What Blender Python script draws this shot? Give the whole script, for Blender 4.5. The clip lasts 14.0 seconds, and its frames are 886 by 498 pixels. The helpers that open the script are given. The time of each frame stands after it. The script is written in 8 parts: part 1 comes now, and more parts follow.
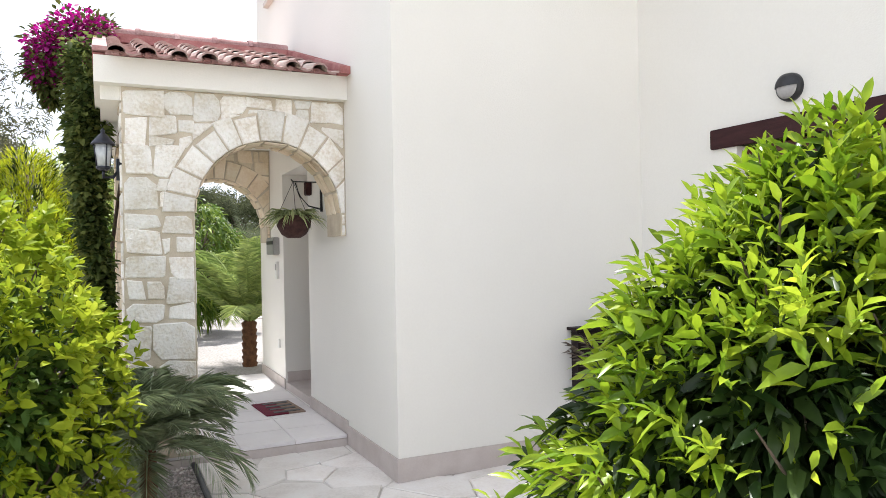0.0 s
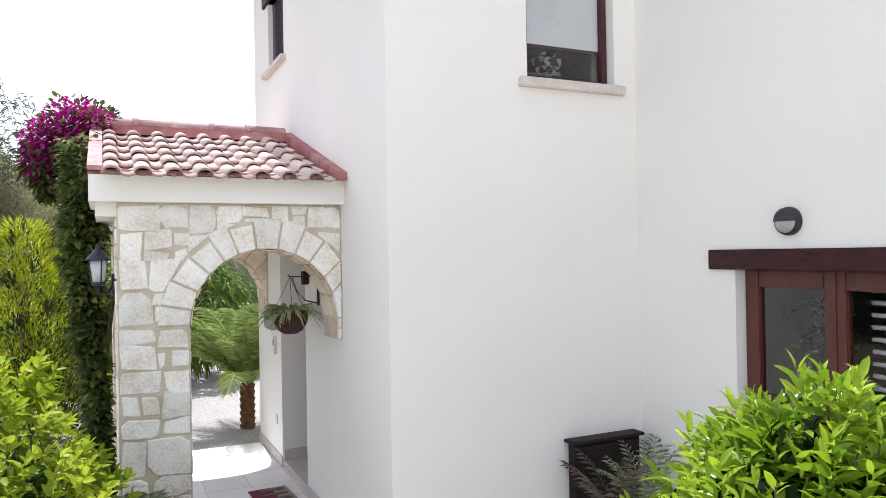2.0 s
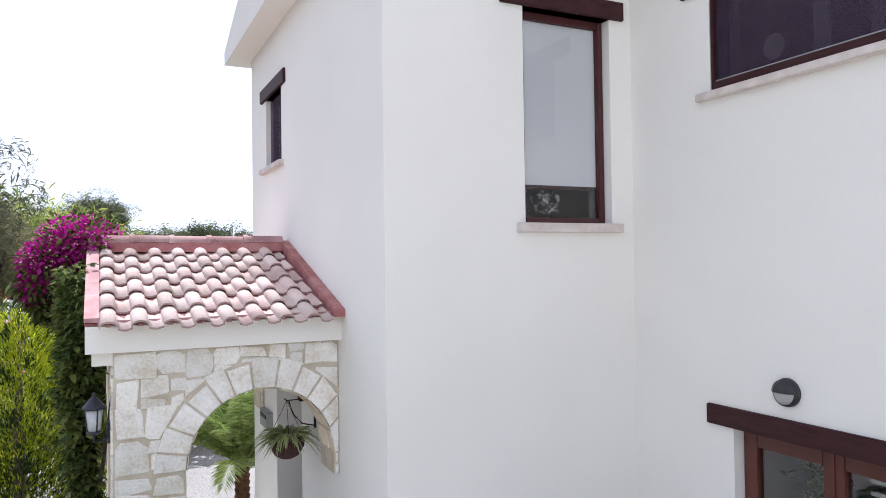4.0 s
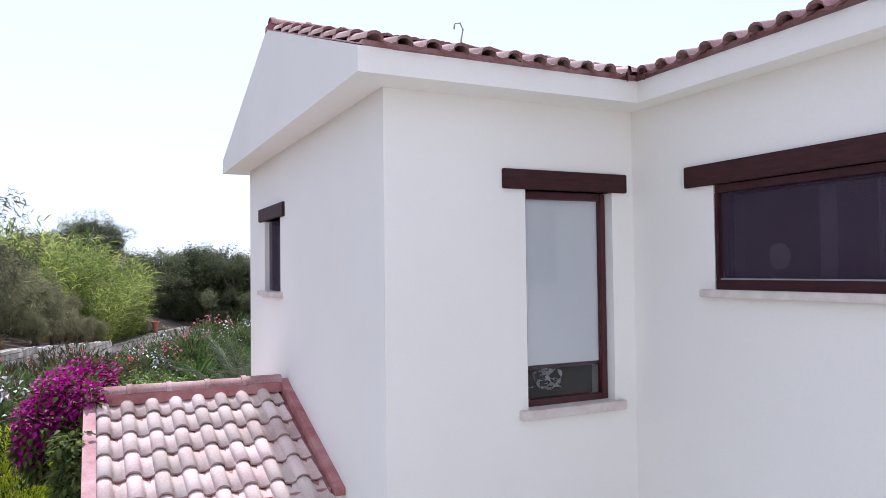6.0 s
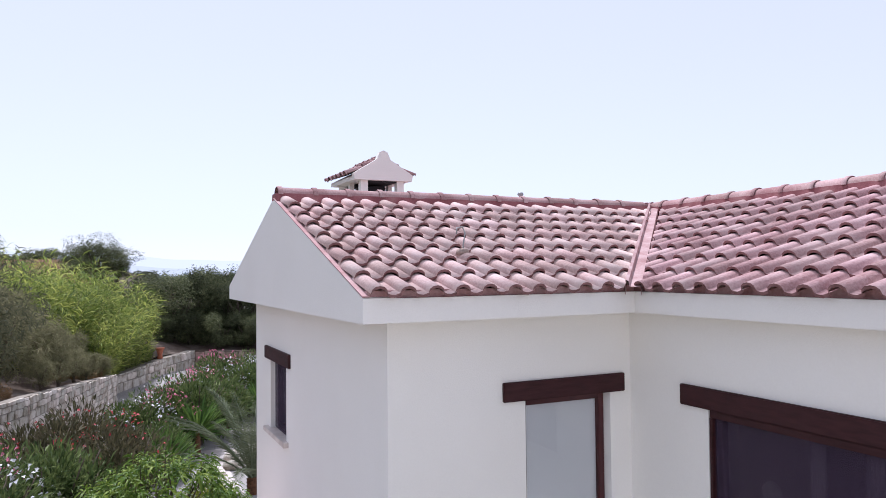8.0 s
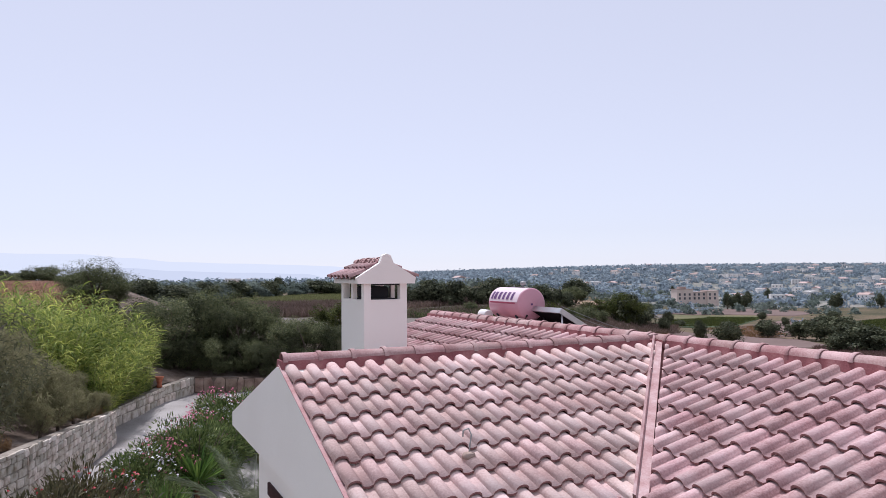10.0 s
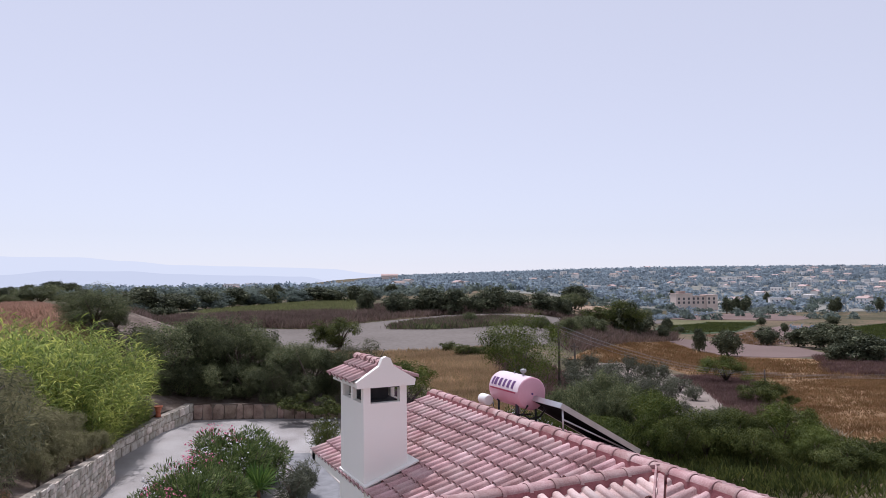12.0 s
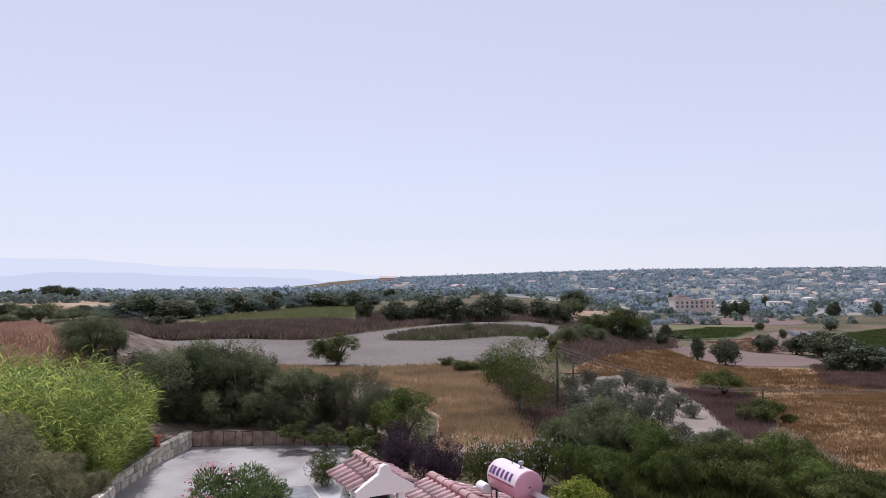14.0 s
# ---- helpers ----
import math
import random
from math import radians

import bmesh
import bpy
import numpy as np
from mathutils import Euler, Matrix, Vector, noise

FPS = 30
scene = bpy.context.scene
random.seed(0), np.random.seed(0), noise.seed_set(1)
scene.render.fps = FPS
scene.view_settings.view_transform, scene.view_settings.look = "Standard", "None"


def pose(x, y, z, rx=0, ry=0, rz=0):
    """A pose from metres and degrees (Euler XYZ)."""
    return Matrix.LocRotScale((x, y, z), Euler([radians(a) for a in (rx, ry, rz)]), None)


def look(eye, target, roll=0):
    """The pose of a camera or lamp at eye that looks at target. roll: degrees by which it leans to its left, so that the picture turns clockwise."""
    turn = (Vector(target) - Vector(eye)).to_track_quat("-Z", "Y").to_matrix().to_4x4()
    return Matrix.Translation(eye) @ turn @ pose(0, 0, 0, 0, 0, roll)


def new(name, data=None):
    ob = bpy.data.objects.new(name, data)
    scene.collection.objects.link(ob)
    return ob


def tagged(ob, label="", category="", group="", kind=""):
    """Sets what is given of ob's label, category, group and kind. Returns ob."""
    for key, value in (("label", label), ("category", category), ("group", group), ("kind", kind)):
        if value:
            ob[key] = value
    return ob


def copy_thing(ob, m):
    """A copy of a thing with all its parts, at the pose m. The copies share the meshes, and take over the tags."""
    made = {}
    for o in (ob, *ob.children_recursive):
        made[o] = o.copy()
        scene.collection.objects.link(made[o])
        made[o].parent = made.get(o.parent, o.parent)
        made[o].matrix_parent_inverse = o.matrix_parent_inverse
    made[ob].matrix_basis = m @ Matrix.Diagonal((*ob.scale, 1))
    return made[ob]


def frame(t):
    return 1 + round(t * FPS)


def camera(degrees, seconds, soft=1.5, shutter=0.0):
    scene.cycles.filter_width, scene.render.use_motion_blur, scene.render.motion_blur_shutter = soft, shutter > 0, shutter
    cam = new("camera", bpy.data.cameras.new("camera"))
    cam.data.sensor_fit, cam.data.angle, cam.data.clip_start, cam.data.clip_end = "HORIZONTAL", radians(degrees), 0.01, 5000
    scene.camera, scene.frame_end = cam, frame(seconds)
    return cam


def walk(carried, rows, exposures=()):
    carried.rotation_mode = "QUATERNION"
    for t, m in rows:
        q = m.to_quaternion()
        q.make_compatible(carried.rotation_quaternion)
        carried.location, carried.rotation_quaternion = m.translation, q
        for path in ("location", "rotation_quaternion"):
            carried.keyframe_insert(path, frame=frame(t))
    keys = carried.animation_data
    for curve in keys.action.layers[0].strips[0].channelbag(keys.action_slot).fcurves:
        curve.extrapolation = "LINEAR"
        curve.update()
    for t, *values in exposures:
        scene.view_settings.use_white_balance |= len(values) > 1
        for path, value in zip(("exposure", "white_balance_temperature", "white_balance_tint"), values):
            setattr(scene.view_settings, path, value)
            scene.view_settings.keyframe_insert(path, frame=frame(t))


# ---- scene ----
cam = camera(63.1, 14.0, soft=0.65)
PATH = [
    (0, (-1.835, -4.688, 1.604), (-0.983, -2.878, 1.61), -1.1),
    (0.5, (-1.804, -4.688, 1.822), (-0.959, -2.876, 1.822), -1.1),
    (1, (-1.801, -4.679, 2.033), (-0.954, -2.867, 2.03), -1.1),
    (1.5, (-1.775, -4.681, 2.246), (-0.929, -2.868, 2.245), -1.1),
    (2, (-1.779, -4.685, 2.448), (-0.93, -2.874, 2.46), -1.0),
    (2.5, (-1.794, -4.69, 2.698), (-0.944, -2.88, 2.713), -0.9),
    (5, (-1.784, -4.678, 4.082), (-0.916, -2.877, 4.137), -0.8),
    (5.5, (-1.782, -4.666, 4.453), (-0.913, -2.866, 4.508), -0.8),
    (6, (-1.806, -4.653, 4.845), (-0.934, -2.854, 4.899), -0.7),
    (6.5, (-1.82, -4.695, 5.257), (-0.959, -2.89, 5.305), -0.8),
    (7, (-1.853, -4.696, 5.672), (-0.99, -2.893, 5.724), -0.7),
    (7.5, (-1.865, -4.74, 6.07), (-1.002, -2.937, 6.124), -0.7),
    (8, (-1.867, -4.842, 6.467), (-1.004, -3.039, 6.524), -0.6),
    (8.5, (-1.853, -4.884, 6.881), (-0.99, -3.081, 6.94), -0.6),
    (9, (-1.884, -4.865, 7.281), (-1.02, -3.063, 7.343), -0.5),
    (9.2, (-1.902, -4.86, 7.425), (-1.039, -3.058, 7.489), -0.4),
    (11.3, (-1.929, -4.823, 9.182), (-1.063, -3.021, 9.251), -0.4),
    (11.5, (-1.921, -4.797, 9.309), (-1.055, -2.996, 9.38), -0.5),
    (12, (-1.918, -4.841, 9.732), (-1.051, -3.04, 9.804), -0.5),
    (12.5, (-1.92, -4.901, 10.19), (-1.053, -3.1, 10.263), -0.5),
    (13, (-1.94, -4.953, 10.635), (-1.071, -3.153, 10.708), -0.5),
    (13.5, (-1.963, -4.988, 11.075), (-1.094, -3.189, 11.149), -0.5),
    (14, (-1.993, -5.048, 11.501), (-1.123, -3.249, 11.576), -0.5),
]
EXPOSURES = [(0, 1.42, 6180, 10), (1, 1.4, 6090, 10.5), (2.5, 1.19, 5850, 12), (5, 0.92, 5620, 14.5), (7, 0.70, 5480, 18.2), (9, 0.42, 5830, 17.5), (11.5, 0.24, 5840, 19), (14, 0.24, 5840, 19)]
walk(cam, [(t, look(eye, aim, roll)) for t, eye, aim, roll in PATH], EXPOSURES)

# ---------------------------------------------------------------- light
SUN_ELEVATION, SUN_AZIMUTH = radians(64), radians(4)      # azimuth from +y towards +x
world = bpy.data.worlds.new("sky")
scene.world = world
world.use_nodes = True
wn = world.node_tree.nodes
sky = wn.new("ShaderNodeTexSky")
sky.sky_type = "NISHITA"
sky.sun_disc = False
sky.sun_elevation, sky.sun_rotation = SUN_ELEVATION, SUN_AZIMUTH
sky.altitude, sky.air_density, sky.dust_density, sky.ozone_density = 50, 1.0, 0.1, 3.0
haze = wn.new("ShaderNodeHueSaturation")                  # thin summer haze greys the blue
haze.inputs["Hue"].default_value, haze.inputs["Saturation"].default_value = 0.505, 0.45
world.node_tree.links.new(sky.outputs[0], haze.inputs["Color"])
veil = wn.new("ShaderNodeMix")
veil.data_type = "RGBA"
veil.inputs[0].default_value = 0.62
veil.inputs[7].default_value = (6.5, 6.5, 6.74, 1)
world.node_tree.links.new(haze.outputs[0], veil.inputs[6])
world.node_tree.links.new(veil.outputs[2], wn["Background"].inputs[0])
wn["Background"].inputs[1].default_value = 0.097
sun_data = bpy.data.lights.new("sun", "SUN")
sun_data.energy, sun_data.angle, sun_data.color = 3.3, radians(0.6), (1.0, 0.955, 0.89)
sun = new("sun", sun_data)
sun_way = Vector((math.sin(SUN_AZIMUTH) * math.cos(SUN_ELEVATION), math.cos(SUN_AZIMUTH) * math.cos(SUN_ELEVATION), math.sin(SUN_ELEVATION)))
sun.matrix_world = look(sun_way * 60, (0, 0, 0))


# ---------------------------------------------------------------- materials
def material(name, colours, scale=3.0, fine=40.0, rough=0.8, metal=0.0, bump=0.0, spread=0.0, by="", through_light=0.0, gloss=0.5,
             fine_amount=0.35, bump_scale=0.0, stretch=(1, 1, 1)):
    """A surface of two or three colours mixed by a coarse and a fine noise in world space, with relief and a brightness spread from piece to piece."""
    m = bpy.data.materials.new(name)
    m.use_nodes = True
    n, link = m.node_tree.nodes, m.node_tree.links.new
    b = n["Principled BSDF"]
    b.inputs["Roughness"].default_value, b.inputs["Metallic"].default_value = rough, metal
    b.inputs["Specular IOR Level"].default_value = gloss
    geo = n.new("ShaderNodeNewGeometry")
    place = n.new("ShaderNodeVectorMath")
    place.operation = "MULTIPLY"
    place.inputs[1].default_value = stretch
    link(geo.outputs["Position"], place.inputs[0])
    coarse, small = n.new("ShaderNodeTexNoise"), n.new("ShaderNodeTexNoise")
    coarse.inputs["Scale"].default_value, small.inputs["Scale"].default_value = scale, fine
    coarse.inputs["Detail"].default_value = 5
    small.inputs["Detail"].default_value = 4
    link(place.outputs[0], coarse.inputs["Vector"])
    link(place.outputs[0], small.inputs["Vector"])
    mix = n.new("ShaderNodeMath")
    mix.operation = "MULTIPLY_ADD"
    mix.inputs[1].default_value = fine_amount
    link(small.outputs[0], mix.inputs[0])
    lift = n.new("ShaderNodeMath")
    lift.operation = "MULTIPLY_ADD"
    lift.inputs[1].default_value, lift.inputs[2].default_value = 1.0, -fine_amount / 2
    link(coarse.outputs[0], lift.inputs[0])
    link(lift.outputs[0], mix.inputs[2])
    ramp = n.new("ShaderNodeValToRGB")
    ramp.color_ramp.elements[0].position, ramp.color_ramp.elements[1].position = 0.3, 0.7
    ramp.color_ramp.elements[0].color = (*colours[0], 1)
    ramp.color_ramp.elements[1].color = (*colours[-1], 1)
    for k, c in enumerate(colours[1:-1]):
        ramp.color_ramp.elements.new(0.3 + 0.4 * (k + 1) / (len(colours) - 1)).color = (*c, 1)
    link(mix.outputs[0], ramp.inputs[0])
    colour = ramp.outputs[0]
    if by:
        if by == "island":
            chance = geo.outputs["Random Per Island"]
        else:
            info = n.new("ShaderNodeObjectInfo")
            chance = info.outputs["Random"]
        amount = n.new("ShaderNodeMapRange")
        amount.inputs["To Min"].default_value, amount.inputs["To Max"].default_value = 1 - spread, 1 + spread
        link(chance, amount.inputs["Value"])
        tone = n.new("ShaderNodeHueSaturation")
        link(amount.outputs[0], tone.inputs["Value"])
        hue = n.new("ShaderNodeMapRange")
        hue.inputs["To Min"].default_value, hue.inputs["To Max"].default_value = 0.5 + spread * 0.06, 0.5 - spread * 0.06
        link(chance, hue.inputs["Value"])
        link(hue.outputs[0], tone.inputs["Hue"])
        link(colour, tone.inputs["Color"])
        colour = tone.outputs[0]
    link(colour, b.inputs["Base Color"])
    if bump:
        relief = n.new("ShaderNodeBump")
        relief.inputs["Strength"].default_value = min(1.0, bump)
        relief.inputs["Distance"].default_value = 0.02
        if bump_scale:
            grain = n.new("ShaderNodeTexNoise")
            grain.inputs["Scale"].default_value, grain.inputs["Detail"].default_value = bump_scale, 6
            link(place.outputs[0], grain.inputs["Vector"])
            link(grain.outputs[0], relief.inputs["Height"])
        else:
            link(mix.outputs[0], relief.inputs["Height"])
        link(relief.outputs[0], b.inputs["Normal"])
    if through_light:
        glow = n.new("ShaderNodeBsdfTranslucent")
        link(colour, glow.inputs["Color"])
        both = n.new("ShaderNodeMixShader")
        both.inputs[0].default_value = through_light
        link(b.outputs[0], both.inputs[1])
        link(glow.outputs[0], both.inputs[2])
        link(both.outputs[0], n["Material Output"].inputs["Surface"])
    return m


def glass(name, tint=(1, 1, 1), clear=0.97):
    m = bpy.data.materials.new(name)
    m.use_nodes = True
    n, link = m.node_tree.nodes, m.node_tree.links.new
    shine, see, both, fresnel = n.new("ShaderNodeBsdfGlossy"), n.new("ShaderNodeBsdfTransparent"), n.new("ShaderNodeMixShader"), n.new("ShaderNodeFresnel")
    shine.inputs["Roughness"].default_value = 0.02
    see.inputs[0].default_value = (*[c * clear for c in tint], 1)
    fresnel.inputs["IOR"].default_value = 1.4
    link(fresnel.outputs[0], both.inputs[0])
    link(see.outputs[0], both.inputs[1])
    link(shine.outputs[0], both.inputs[2])
    link(both.outputs[0], n["Material Output"].inputs["Surface"])
    return m


def cloth(name, colour, clear):
    """Woven cloth that lets part of the view through."""
    m = bpy.data.materials.new(name)
    m.use_nodes = True
    n, link = m.node_tree.nodes, m.node_tree.links.new
    see, both = n.new("ShaderNodeBsdfTransparent"), n.new("ShaderNodeMixShader")
    b = n["Principled BSDF"]
    b.inputs["Base Color"].default_value = (*colour, 1)
    b.inputs["Roughness"].default_value, b.inputs["Specular IOR Level"].default_value = 0.9, 0.2
    both.inputs[0].default_value = clear
    link(b.outputs[0], both.inputs[1])
    link(see.outputs[0], both.inputs[2])
    link(both.outputs[0], n["Material Output"].inputs["Surface"])
    return m


